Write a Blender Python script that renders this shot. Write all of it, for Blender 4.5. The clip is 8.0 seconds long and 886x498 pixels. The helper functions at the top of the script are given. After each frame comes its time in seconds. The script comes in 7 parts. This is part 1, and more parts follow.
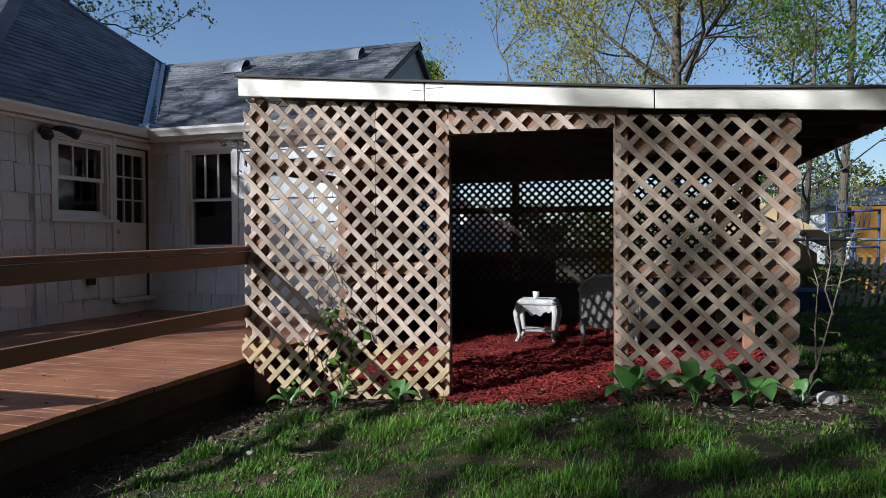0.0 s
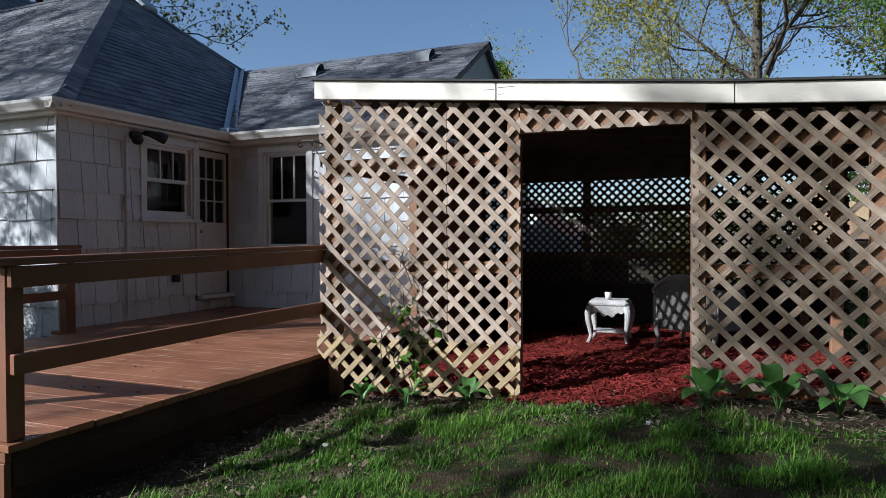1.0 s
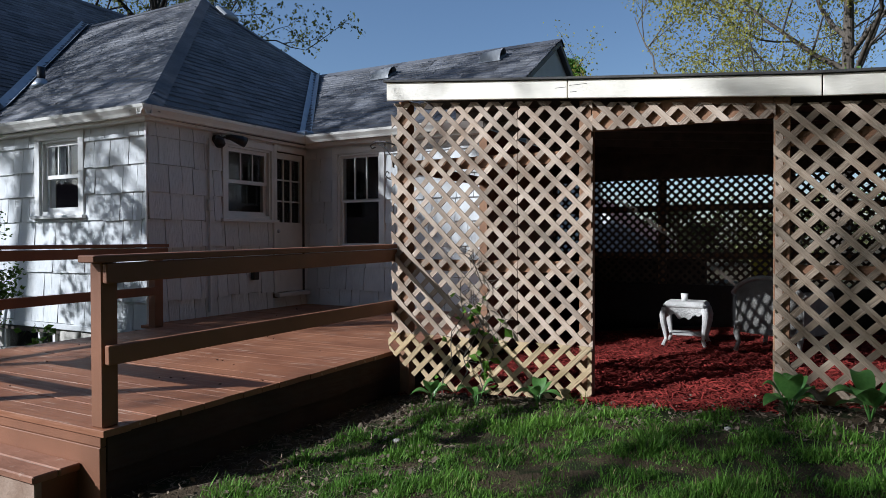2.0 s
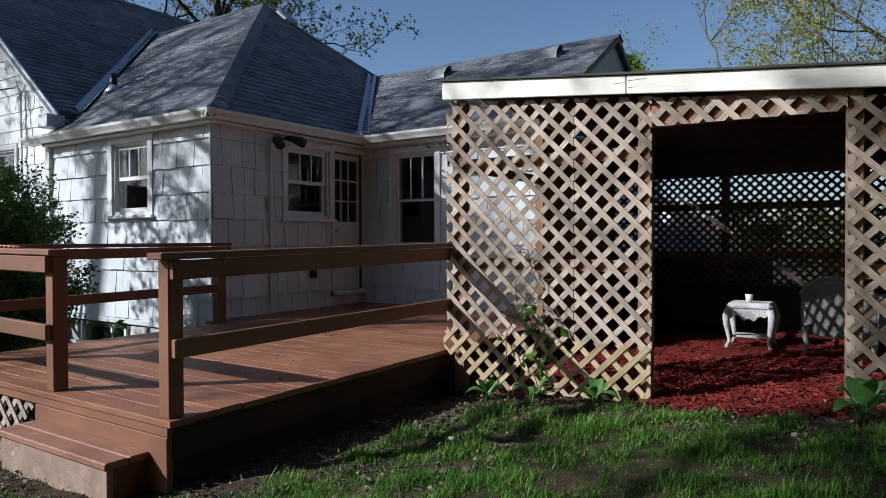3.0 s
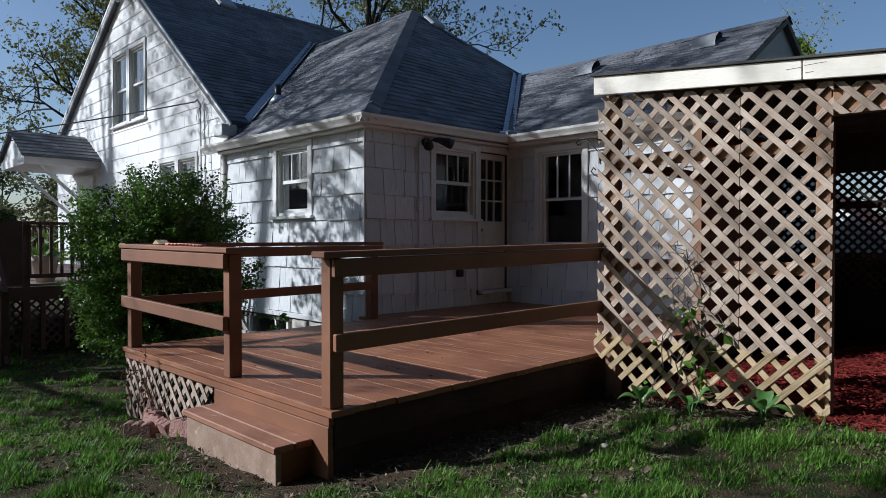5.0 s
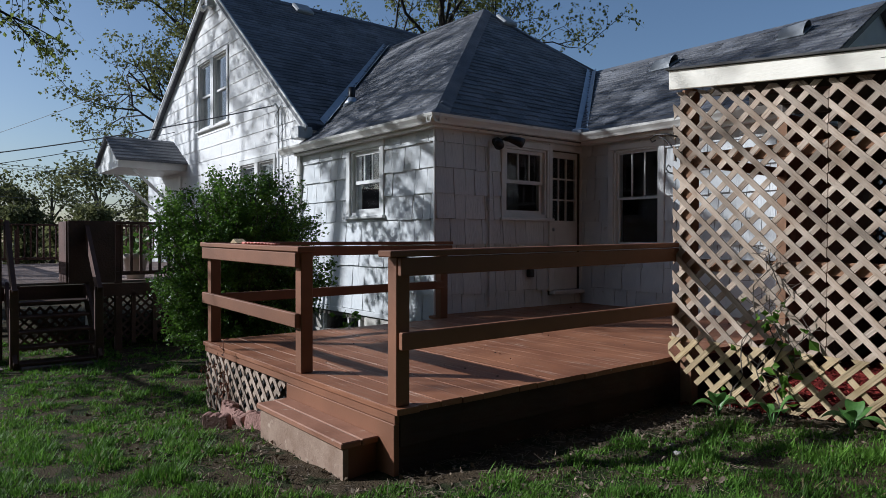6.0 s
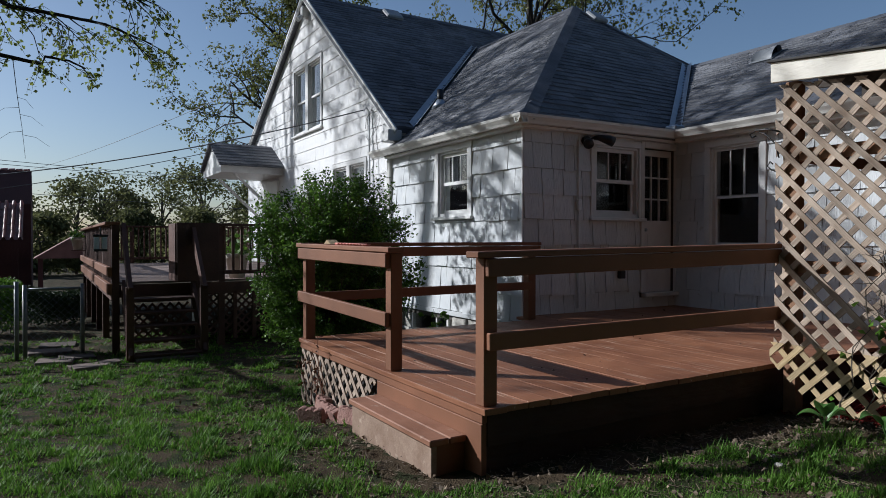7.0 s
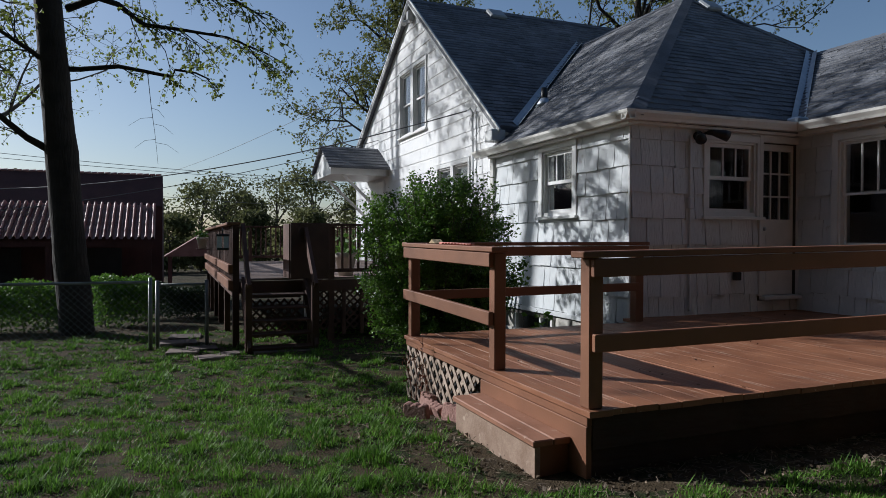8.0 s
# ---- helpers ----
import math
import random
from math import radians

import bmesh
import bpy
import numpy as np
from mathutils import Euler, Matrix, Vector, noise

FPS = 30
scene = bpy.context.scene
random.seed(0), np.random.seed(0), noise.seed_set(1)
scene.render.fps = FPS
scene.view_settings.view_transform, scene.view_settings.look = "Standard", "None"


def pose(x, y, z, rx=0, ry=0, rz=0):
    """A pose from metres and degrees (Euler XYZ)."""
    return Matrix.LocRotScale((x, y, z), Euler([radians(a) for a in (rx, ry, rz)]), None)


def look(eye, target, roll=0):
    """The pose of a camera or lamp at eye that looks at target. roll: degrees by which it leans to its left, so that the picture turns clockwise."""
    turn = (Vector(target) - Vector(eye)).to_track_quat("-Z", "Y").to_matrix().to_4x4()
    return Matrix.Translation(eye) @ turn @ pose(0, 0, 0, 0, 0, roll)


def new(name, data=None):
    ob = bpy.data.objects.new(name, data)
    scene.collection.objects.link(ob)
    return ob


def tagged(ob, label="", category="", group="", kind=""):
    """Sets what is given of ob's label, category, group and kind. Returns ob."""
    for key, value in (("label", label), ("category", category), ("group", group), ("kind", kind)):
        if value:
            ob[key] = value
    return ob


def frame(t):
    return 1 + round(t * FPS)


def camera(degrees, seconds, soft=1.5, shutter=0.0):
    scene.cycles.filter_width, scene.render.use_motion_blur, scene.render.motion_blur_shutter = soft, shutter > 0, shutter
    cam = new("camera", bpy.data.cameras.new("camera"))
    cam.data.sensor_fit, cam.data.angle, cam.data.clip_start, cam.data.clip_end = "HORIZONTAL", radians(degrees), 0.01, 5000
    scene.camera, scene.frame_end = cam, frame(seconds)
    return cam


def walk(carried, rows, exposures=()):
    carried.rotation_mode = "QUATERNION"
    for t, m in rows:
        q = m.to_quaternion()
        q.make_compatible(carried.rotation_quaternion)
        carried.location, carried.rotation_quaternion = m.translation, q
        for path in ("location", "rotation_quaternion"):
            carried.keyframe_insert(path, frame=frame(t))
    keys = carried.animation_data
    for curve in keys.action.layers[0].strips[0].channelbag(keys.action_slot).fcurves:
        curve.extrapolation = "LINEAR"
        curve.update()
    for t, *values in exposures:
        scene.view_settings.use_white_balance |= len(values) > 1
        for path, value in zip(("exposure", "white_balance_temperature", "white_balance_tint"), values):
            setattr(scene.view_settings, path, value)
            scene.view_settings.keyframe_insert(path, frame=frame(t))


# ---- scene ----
cam = camera(67.53, 8.0, soft=0.4)
PATH = [
    (0.0, pose(0.027, -0.025, 1.267, 89.158, 0.325, -73.806)),
    (0.5, pose(0.019, -0.020, 1.262, 89.184, 0.276, -70.987)),
    (1.0, pose(0.002, -0.013, 1.256, 89.231, 0.240, -67.922)),
    (1.5, pose(-0.009, -0.016, 1.254, 89.257, 0.183, -64.684)),
    (3.0, pose(-0.008, -0.023, 1.243, 89.241, 0.140, -57.028)),
    (3.5, pose(-0.010, -0.003, 1.247, 89.217, 0.105, -54.635)),
    (4.0, pose(-0.017, 0.013, 1.251, 89.188, 0.056, -51.771)),
    (4.5, pose(-0.026, 0.040, 1.249, 89.187, 0.060, -48.174)),
    (6.0, pose(0.023, 0.026, 1.243, 89.176, -0.110, -38.519)),
    (6.5, pose(0.029, 0.006, 1.243, 89.174, -0.067, -34.879)),
    (7.0, pose(0.012, 0.009, 1.245, 89.212, -0.061, -30.941)),
    (7.5, pose(0.005, 0.004, 1.248, 89.191, -0.110, -26.659)),
    (8.0, pose(-0.004, -0.006, 1.245, 89.164, -0.107, -22.085)),
]
walk(cam, PATH, exposures=[(0.0, 0.54, 5600, 10), (1.5, 0.42, 5600, 10), (3.5, 0.28, 5600, 10), (6.5, 0.05, 5700, 10), (8.0, 0.02, 5850, 10)])

# ---- sky and sun ----
TO_SUN = Vector((-0.612, 0.625, 0.482)).normalized()
world = bpy.data.worlds.new("sky")
scene.world = world
world.use_nodes = True
wn = world.node_tree.nodes
sky = wn.new("ShaderNodeTexSky")
sky.sky_type, sky.sun_disc = "NISHITA", False
sky.sun_elevation = math.asin(TO_SUN.z)
sky.sun_rotation = math.atan2(TO_SUN.x, TO_SUN.y)
sky.air_density, sky.dust_density, sky.ozone_density = 1.0, 1.1, 1.6
world.node_tree.links.new(sky.outputs[0], wn["Background"].inputs[0])
wn["Background"].inputs[1].default_value = 0.079
sun_data = bpy.data.lights.new("sun", "SUN")
sun_data.energy, sun_data.angle, sun_data.color = 5.0, radians(0.45), (1.0, 0.95, 0.87)
sun = new("sun", sun_data)
sun.matrix_world = look(TO_SUN * 60, (0, 0, 0))

# ---- helpers of this scene ----
rng = random.Random(7)
ORIGIN = {}


def thing(name, loc, label, category, group="", kind=""):
    """An Empty at the base of a thing."""
    ob = new(name)
    ob.empty_display_size = 0.1
    ob.location = loc
    ORIGIN[ob.name] = Vector(loc)
    return tagged(ob, label, category, group, kind)


def finish(name, me, material, parent, label, smooth):
    me.materials.append(material)
    if smooth:
        me.polygons.foreach_set("use_smooth", [True] * len(me.polygons))
    ob = new(name, me)
    if parent is not None:
        ob.parent = parent
        ORIGIN[ob.name] = ORIGIN[parent.name]
    else:
        ORIGIN[ob.name] = Vector((0, 0, 0))
    return tagged(ob, label)


def part(name, bm, material, parent=None, label="", smooth=False):
    """Links a bmesh, given in world coordinates, as one mesh under its parent."""
    if parent is not None:
        bmesh.ops.translate(bm, verts=bm.verts, vec=-ORIGIN[parent.name])
    me = bpy.data.meshes.new(name)
    bm.to_mesh(me)
    bm.free()
    return finish(name, me, material, parent, label, smooth)


def part_py(name, verts, faces, material, parent=None, label="", smooth=False):
    """The same from arrays of vertices and faces, for large meshes."""
    me = bpy.data.meshes.new(name)
    v = np.asarray(verts, dtype=float).reshape(-1, 3)
    if parent is not None:
        v = v - np.array(ORIGIN[parent.name])
    me.from_pydata(v.tolist(), [], faces if isinstance(faces, list) else faces.tolist())
    me.update()
    return finish(name, me, material, parent, label, smooth)


def box(bm, x0, x1, y0, y1, z0, z1, bevel=0.0):
    m = Matrix.LocRotScale(((x0 + x1) / 2, (y0 + y1) / 2, (z0 + z1) / 2), None, (abs(x1 - x0), abs(y1 - y0), abs(z1 - z0)))
    vs = bmesh.ops.create_cube(bm, size=1, matrix=m)["verts"]
    if bevel:
        es = list({e for v in vs for e in v.link_edges})
        bmesh.ops.bevel(bm, geom=es, offset=bevel, segments=1, affect="EDGES", profile=0.5)
    return bm


def beam(bm, a, b, width, depth, side=(0, 0, 1), bevel=0.0):
    """A squared timber from a to b; depth is measured along side, width across it."""
    a, b = Vector(a), Vector(b)
    d = (b - a).normalized()
    s = Vector(side)
    s = (s - d * s.dot(d)).normalized()
    w = d.cross(s)
    m = Matrix((d, w, s)).transposed().to_4x4()
    m = Matrix.Translation((a + b) / 2) @ m @ Matrix.Diagonal(((b - a).length, width, depth, 1))
    vs = bmesh.ops.create_cube(bm, size=1, matrix=m)["verts"]
    if bevel:
        es = list({e for v in vs for e in v.link_edges})
        bmesh.ops.bevel(bm, geom=es, offset=bevel, segments=1, affect="EDGES", profile=0.5)
    return bm


def tube(bm, pts, radii, n=8, cap=True):
    """A round tube through points, with a radius at each."""
    pts = [Vector(p) for p in pts]
    if not isinstance(radii, (list, tuple)):
        radii = [radii] * len(pts)
    rings = []
    ref = None
    for i, p in enumerate(pts):
        d = (pts[min(i + 1, len(pts) - 1)] - pts[max(i - 1, 0)]).normalized()
        if ref is None:
            ref = d.orthogonal().normalized()
        u = (ref - d * ref.dot(d))
        u = u.normalized() if u.length > 1e-6 else d.orthogonal().normalized()
        ref = u
        w = d.cross(u)
        rings.append([bm.verts.new(p + (u * math.cos(2 * math.pi * k / n) + w * math.sin(2 * math.pi * k / n)) * radii[i]) for k in range(n)])
    for r0, r1 in zip(rings, rings[1:]):
        for k in range(n):
            bm.faces.new((r0[k], r0[(k + 1) % n], r1[(k + 1) % n], r1[k]))
    if cap:
        bm.faces.new(rings[0][::-1])
        bm.faces.new(rings[-1])
    return bm


def prism(bm, poly, axis, a, b):
    """A flat polygon, given in the two other axes in order, drawn out along an axis from a to b."""
    def at(p, h):
        q = list(p)
        q.insert("xyz".index(axis), h)
        return q
    lo = [bm.verts.new(at(p, a)) for p in poly]
    hi = [bm.verts.new(at(p, b)) for p in poly]
    bm.faces.new(lo[::-1])
    bm.faces.new(hi)
    for i in range(len(poly)):
        j = (i + 1) % len(poly)
        bm.faces.new((lo[i], lo[j], hi[j], hi[i]))
    bmesh.ops.recalc_face_normals(bm, faces=bm.faces)
    return bm


def panel_wall(bm, axis, c0, c1, u0, u1, z0, z1, holes):
    """A thick wall along x or y with rectangular openings (u0, u1, z0, z1) that go through it."""
    us = sorted({u0, u1, *[h[0] for h in holes], *[h[1] for h in holes]})
    zs = sorted({z0, z1, *[h[2] for h in holes], *[h[3] for h in holes]})
    for a, b in zip(us, us[1:]):
        for c, d in zip(zs, zs[1:]):
            um, zm = (a + b) / 2, (c + d) / 2
            if any(h[0] < um < h[1] and h[2] < zm < h[3] for h in holes):
                continue
            if axis == "x":
                box(bm, c0, c1, a, b, c, d)
            else:
                box(bm, a, b, c0, c1, c, d)
    bmesh.ops.remove_doubles(bm, verts=bm.verts, dist=1e-5)
    return bm


def clip_line(poly, p, d):
    """The stretch of the line p + t d inside a convex polygon, or None."""
    lo, hi = -1e9, 1e9
    area = sum(a[0] * b[1] - b[0] * a[1] for a, b in zip(poly, poly[1:] + poly[:1]))
    s = 1 if area > 0 else -1
    for a, b in zip(poly, poly[1:] + poly[:1]):
        nx, ny = -(b[1] - a[1]) * s, (b[0] - a[0]) * s
        num = (p[0] - a[0]) * nx + (p[1] - a[1]) * ny
        den = d[0] * nx + d[1] * ny
        if abs(den) < 1e-9:
            if num < 0:
                return None
        elif den > 0:
            lo = max(lo, -num / den)
        else:
            hi = min(hi, -num / den)
    return (lo, hi) if hi - lo > 0.03 else None


GROUND_Y = (-60, -3, 0.15, 1.2, 2.45, 3.0, 3.6, 4.3, 5.8, 9.7, 12, 20, 60, 400)
GROUND_Z = (0.9, 0.36, 0.27, 0.18, 0.07, -0.005, -0.025, -0.05, -0.20, -0.28, -0.26, -0.55, -0.9, -2.0)


def gz(x, y):
    """The height of the ground."""
    z = float(np.interp(y, GROUND_Y, GROUND_Z))
    return z + 0.022 * noise.noise(Vector((x * 0.7, y * 0.7, 0.3))) + 0.014 * noise.noise(Vector((x * 2.3, y * 2.3, 5.0))) + (0.022 * noise.noise(Vector((x * 4.2, y * 4.2, 3.0))) if abs(x) < 14 else 0.0)


# ---- materials ----
def mat(name, c1, c2, rough=0.8, scale=6.0, fine=90.0, bump=0.2, stretch=(1, 1, 1), vary=0.0, island=False, metal=0.0, fine_mix=0.35, spec=0.5, spots=None, trans=0.0, turn=None):
    """A surface of two tones: broad stains, fine grain with relief, and a shade that differs from piece to piece."""
    m = bpy.data.materials.new(name)
    m.use_nodes = True
    nt = m.node_tree
    n, l = nt.nodes, nt.links
    b = n["Principled BSDF"]
    tc = n.new("ShaderNodeTexCoord")
    mp = n.new("ShaderNodeMapping")
    mp.inputs["Scale"].default_value = stretch
    if turn is not None:
        mp.vector_type = "TEXTURE"
        mp.inputs["Rotation"].default_value = (radians(turn), 0, 0)
        mp.inputs["Scale"].default_value = [1 / q for q in stretch]
    l.new(tc.outputs["Object"], mp.inputs[0])
    n1 = n.new("ShaderNodeTexNoise")
    n1.inputs["Scale"].default_value, n1.inputs["Detail"].default_value = scale, 5
    l.new(tc.outputs["Object"], n1.inputs["Vector"])
    n2 = n.new("ShaderNodeTexNoise")
    n2.inputs["Scale"].default_value, n2.inputs["Detail"].default_value = fine, 4
    l.new(mp.outputs[0], n2.inputs["Vector"])
    r1 = n.new("ShaderNodeMapRange")
    r1.inputs[1].default_value, r1.inputs[2].default_value = 0.33, 0.67
    l.new(n1.outputs[0], r1.inputs[0])
    r2 = n.new("ShaderNodeMapRange")
    r2.inputs[1].default_value, r2.inputs[2].default_value = 0.3, 0.7
    l.new(n2.outputs[0], r2.inputs[0])
    ad = n.new("ShaderNodeMix")
    ad.data_type = "FLOAT"
    ad.inputs[0].default_value = fine_mix
    l.new(r1.outputs[0], ad.inputs[2])
    l.new(r2.outputs[0], ad.inputs[3])
    mx = n.new("ShaderNodeMix")
    mx.data_type = "RGBA"
    mx.inputs[6].default_value, mx.inputs[7].default_value = (*c1, 1), (*c2, 1)
    l.new(ad.outputs[0], mx.inputs[0])
    col = mx.outputs[2]
    if spots:
        n3 = n.new("ShaderNodeTexNoise")
        n3.inputs["Scale"].default_value, n3.inputs["Detail"].default_value = spots[1], 6
        l.new(mp.outputs[0] if len(spots) > 3 else tc.outputs["Object"], n3.inputs["Vector"])
        r3 = n.new("ShaderNodeMapRange")
        r3.inputs[1].default_value, r3.inputs[2].default_value = spots[2], spots[2] + 0.08
        l.new(n3.outputs[0], r3.inputs[0])
        m3 = n.new("ShaderNodeMix")
        m3.data_type = "RGBA"
        m3.inputs[7].default_value = (*spots[0], 1)
        l.new(r3.outputs[0], m3.inputs[0])
        l.new(col, m3.inputs[6])
        col = m3.outputs[2]
    if vary:
        if island:
            src = n.new("ShaderNodeNewGeometry").outputs["Random Per Island"]
        else:
            src = n.new("ShaderNodeObjectInfo").outputs["Random"]
        rv = n.new("ShaderNodeMapRange")
        rv.inputs[3].default_value, rv.inputs[4].default_value = 1 - vary, 1 + vary
        l.new(src, rv.inputs[0])
        hv = n.new("ShaderNodeHueSaturation")
        l.new(rv.outputs[0], hv.inputs["Value"])
        l.new(col, hv.inputs["Color"])
        col = hv.outputs[0]
    l.new(col, b.inputs["Base Color"])
    rr = n.new("ShaderNodeMapRange")
    rr.inputs[3].default_value, rr.inputs[4].default_value = max(0.02, rough - 0.1), min(1, rough + 0.1)
    l.new(r2.outputs[0], rr.inputs[0])
    l.new(rr.outputs[0], b.inputs["Roughness"])
    b.inputs["Metallic"].default_value = metal
    b.inputs["Specular IOR Level"].default_value = spec
    if bump:
        bp = n.new("ShaderNodeBump")
        bp.inputs["Strength"].default_value, bp.inputs["Distance"].default_value = bump, 0.01
        l.new(r2.outputs[0], bp.inputs["Height"])
        l.new(bp.outputs[0], b.inputs["Normal"])
    if trans:
        tr = n.new("ShaderNodeBsdfTranslucent")
        l.new(col, tr.inputs[0])
        ms = n.new("ShaderNodeMixShader")
        ms.inputs[0].default_value = trans
        l.new(b.outputs[0], ms.inputs[1])
        l.new(tr.outputs[0], ms.inputs[2])
        l.new(ms.outputs[0], n["Material Output"].inputs[0])
    return m


def glass_mat(name, tint=(0.9, 0.95, 1.0)):
    m = bpy.data.materials.new(name)
    m.use_nodes = True
    b = m.node_tree.nodes["Principled BSDF"]
    b.inputs["Base Color"].default_value = (*tint, 1)
    b.inputs["Roughness"].default_value = 0.03
    b.inputs["Transmission Weight"].default_value = 1.0
    b.inputs["IOR"].default_value = 1.45
    return m


M_SOIL = mat("lawn_soil", (0.032, 0.024, 0.014), (0.110, 0.080, 0.050), 0.95, 5.0, 90, 0.9, spec=0.12, spots=((0.026, 0.032, 0.013), 5.0, 0.49))
M_GRASS = mat("grass_blades", (0.052, 0.138, 0.014), (0.155, 0.290, 0.040), 0.6, 1.6, 14, 0.0, vary=0.55, island=True, trans=0.36, spec=0.25, fine_mix=0.5)
M_SIDING = mat("painted_white_shingle", (0.60, 0.635, 0.66), (0.70, 0.72, 0.73), 0.6, 4.0, 30, 0.5, stretch=(4, 4, 0.25), vary=0.07, spots=((0.5, 0.5, 0.48), 9.0, 0.68))
M_TRIM = mat("white_trim_paint", (0.64, 0.65, 0.64), (0.76, 0.76, 0.75), 0.5, 5.0, 60, 0.1)
M_GUTTER = mat("white_gutter", (0.70, 0.69, 0.65), (0.80, 0.79, 0.75), 0.4, 3.0, 30, 0.05, spots=((0.42, 0.40, 0.36), 5.0, 0.66))
M_ROOF = mat("grey_asphalt_shingles", (0.068, 0.072, 0.086), (0.195, 0.200, 0.218), 0.5, 2.0, 160, 0.5, vary=0.35, island=True, spec=0.5)
M_RIDGE = mat("grey_ridge_shingles", (0.078, 0.083, 0.098), (0.165, 0.170, 0.186), 0.55, 3.0, 160, 0.4, spec=0.45)
M_FLASH = mat("galvanised_flashing", (0.40, 0.46, 0.52), (0.55, 0.60, 0.66), 0.45, 6.0, 40, 0.05, metal=0.6)
M_STONE = mat("limestone_foundation", (0.30, 0.29, 0.26), (0.50, 0.48, 0.44), 0.9, 7.0, 60, 0.6)
M_SHEATH = mat("aged_wall_sheathing", (0.05, 0.045, 0.04), (0.10, 0.09, 0.08), 0.9, 5.0, 40, 0.2)
# near black that puts the shade of rooms, gaps and openings into colour
M_DARK = mat("painted_shade_black", (0.012, 0.012, 0.013), (0.02, 0.02, 0.02), 0.9, 3.0, 20, 0.0)
M_DECK = mat("red_brown_deck_stain", (0.155, 0.056, 0.025), (0.31, 0.132, 0.064), 0.55, 2.2, 40, 0.12, stretch=(2, 0.12, 2), vary=0.09, fine_mix=0.25, spots=((0.42, 0.27, 0.19), 16.0, 0.61, 1))
M_RAIL = mat("red_brown_rail_stain", (0.148, 0.058, 0.026), (0.23, 0.094, 0.044), 0.65, 2.0, 120, 0.05, vary=0.08, fine_mix=0.2, spots=((0.10, 0.04, 0.022), 30.0, 0.72))
M_RISER = mat("worn_step_board", (0.20, 0.125, 0.085), (0.34, 0.245, 0.185), 0.85, 9.0, 60, 0.14, spots=((0.42, 0.32, 0.25), 12.0, 0.62))
M_TREAD = mat("worn_painted_tread", (0.19, 0.080, 0.042), (0.29, 0.135, 0.080), 0.7, 5.0, 60, 0.1, stretch=(1, 0.3, 1), fine_mix=0.3, spots=((0.40, 0.28, 0.21), 11.0, 0.64))


def lattice_pair(name, c1, c2, dark, vary):
    """Slats that lean either way, each with the grain along it."""
    return [mat(name, c1, c2, 0.85, 7.0, 110, 0.4, stretch=(1, 0.05, 1), vary=vary, fine_mix=0.4, spec=0.2, spots=(dark, 14.0, 0.69, 1), turn=a) for a in (45, -45)]


LATT_A = lattice_pair("weathered_lattice", (0.27, 0.195, 0.14), (0.50, 0.42, 0.345), (0.14, 0.11, 0.08), 0.28)
LATT_C = lattice_pair("browner_lattice", (0.19, 0.135, 0.09), (0.42, 0.345, 0.265), (0.10, 0.075, 0.05), 0.28)
M_LATT = LATT_A[0]
LATT_B = lattice_pair("newer_lattice", (0.34, 0.25, 0.13), (0.53, 0.42, 0.27), (0.20, 0.14, 0.08), 0.2)
M_LATT_NEW = LATT_B[0]
GRAIN = {M_LATT.name: LATT_A, LATT_C[0].name: LATT_C, M_LATT_NEW.name: LATT_B}
M_LATT_BROWN = mat("stained_lattice", (0.20, 0.145, 0.105), (0.46, 0.37, 0.30), 0.8, 8.0, 50, 0.3, vary=0.2)
# near-black lattice wood, with the shade inside the shed put into the colour
M_LATT_DARK = mat("shade_dark_lattice", (0.03, 0.024, 0.02), (0.09, 0.07, 0.055), 0.8, 8.0, 50, 0.3)
M_FRAME = mat("cedar_framing", (0.20, 0.10, 0.055), (0.32, 0.18, 0.10), 0.8, 4.0, 40, 0.3, vary=0.12)
M_FASCIA = mat("cream_fascia_paint", (0.76, 0.72, 0.62), (0.86, 0.82, 0.73), 0.6, 3.0, 60, 0.08, stretch=(1, 0.3, 1.5), fine_mix=0.15, spots=((0.28, 0.22, 0.16), 24.0, 0.71, 1))
# stain darkened to near black: the shade below the deck edge is in it
M_SKIRT = mat("shade_darkened_stain", (0.022, 0.010, 0.007), (0.055, 0.024, 0.015), 0.8, 3.0, 40, 0.3, stretch=(0.2, 1, 1))
M_BLACK = mat("black_metal", (0.01, 0.01, 0.011), (0.03, 0.028, 0.028), 0.45, 8.0, 60, 0.05)
M_MULCH = mat("red_mulch", (0.085, 0.010, 0.009), (0.235, 0.036, 0.029), 0.85, 5.0, 60, 0.3, vary=0.55, island=True, spec=0.12)
M_GLASS = glass_mat("window_glass")
# ---- ground ----
def build_ground():
    xs = np.concatenate([np.linspace(-400, -12, 10), np.linspace(-9, -4.2, 24), np.linspace(-4, 5, 113), np.linspace(5.2, 12, 34), np.linspace(15, 400, 10)])
    ys = np.concatenate([np.linspace(-400, -10, 10), np.linspace(-7, -3.2, 20), np.linspace(-3, 10, 163), np.linspace(10.2, 16, 30), np.linspace(19, 60, 10), np.linspace(80, 400, 6)])
    verts = [(x, y, gz(x, y)) for y in ys for x in xs]
    w = len(xs)
    faces = [(j * w + i, j * w + i + 1, (j + 1) * w + i + 1, (j + 1) * w + i) for j in range(len(ys) - 1) for i in range(w - 1)]
    ob = part_py("ground", verts, faces, M_SOIL, None, "patchy lawn soil with bare dark earth beside the deck", True)
    tagged(ob, "", "lawn", "", "structure")


build_ground()

# ---- house ----
house = thing("house", (6.0, 7.5, 0.0), "white shingle-sided cottage with grey asphalt hip and gable roofs", "house")


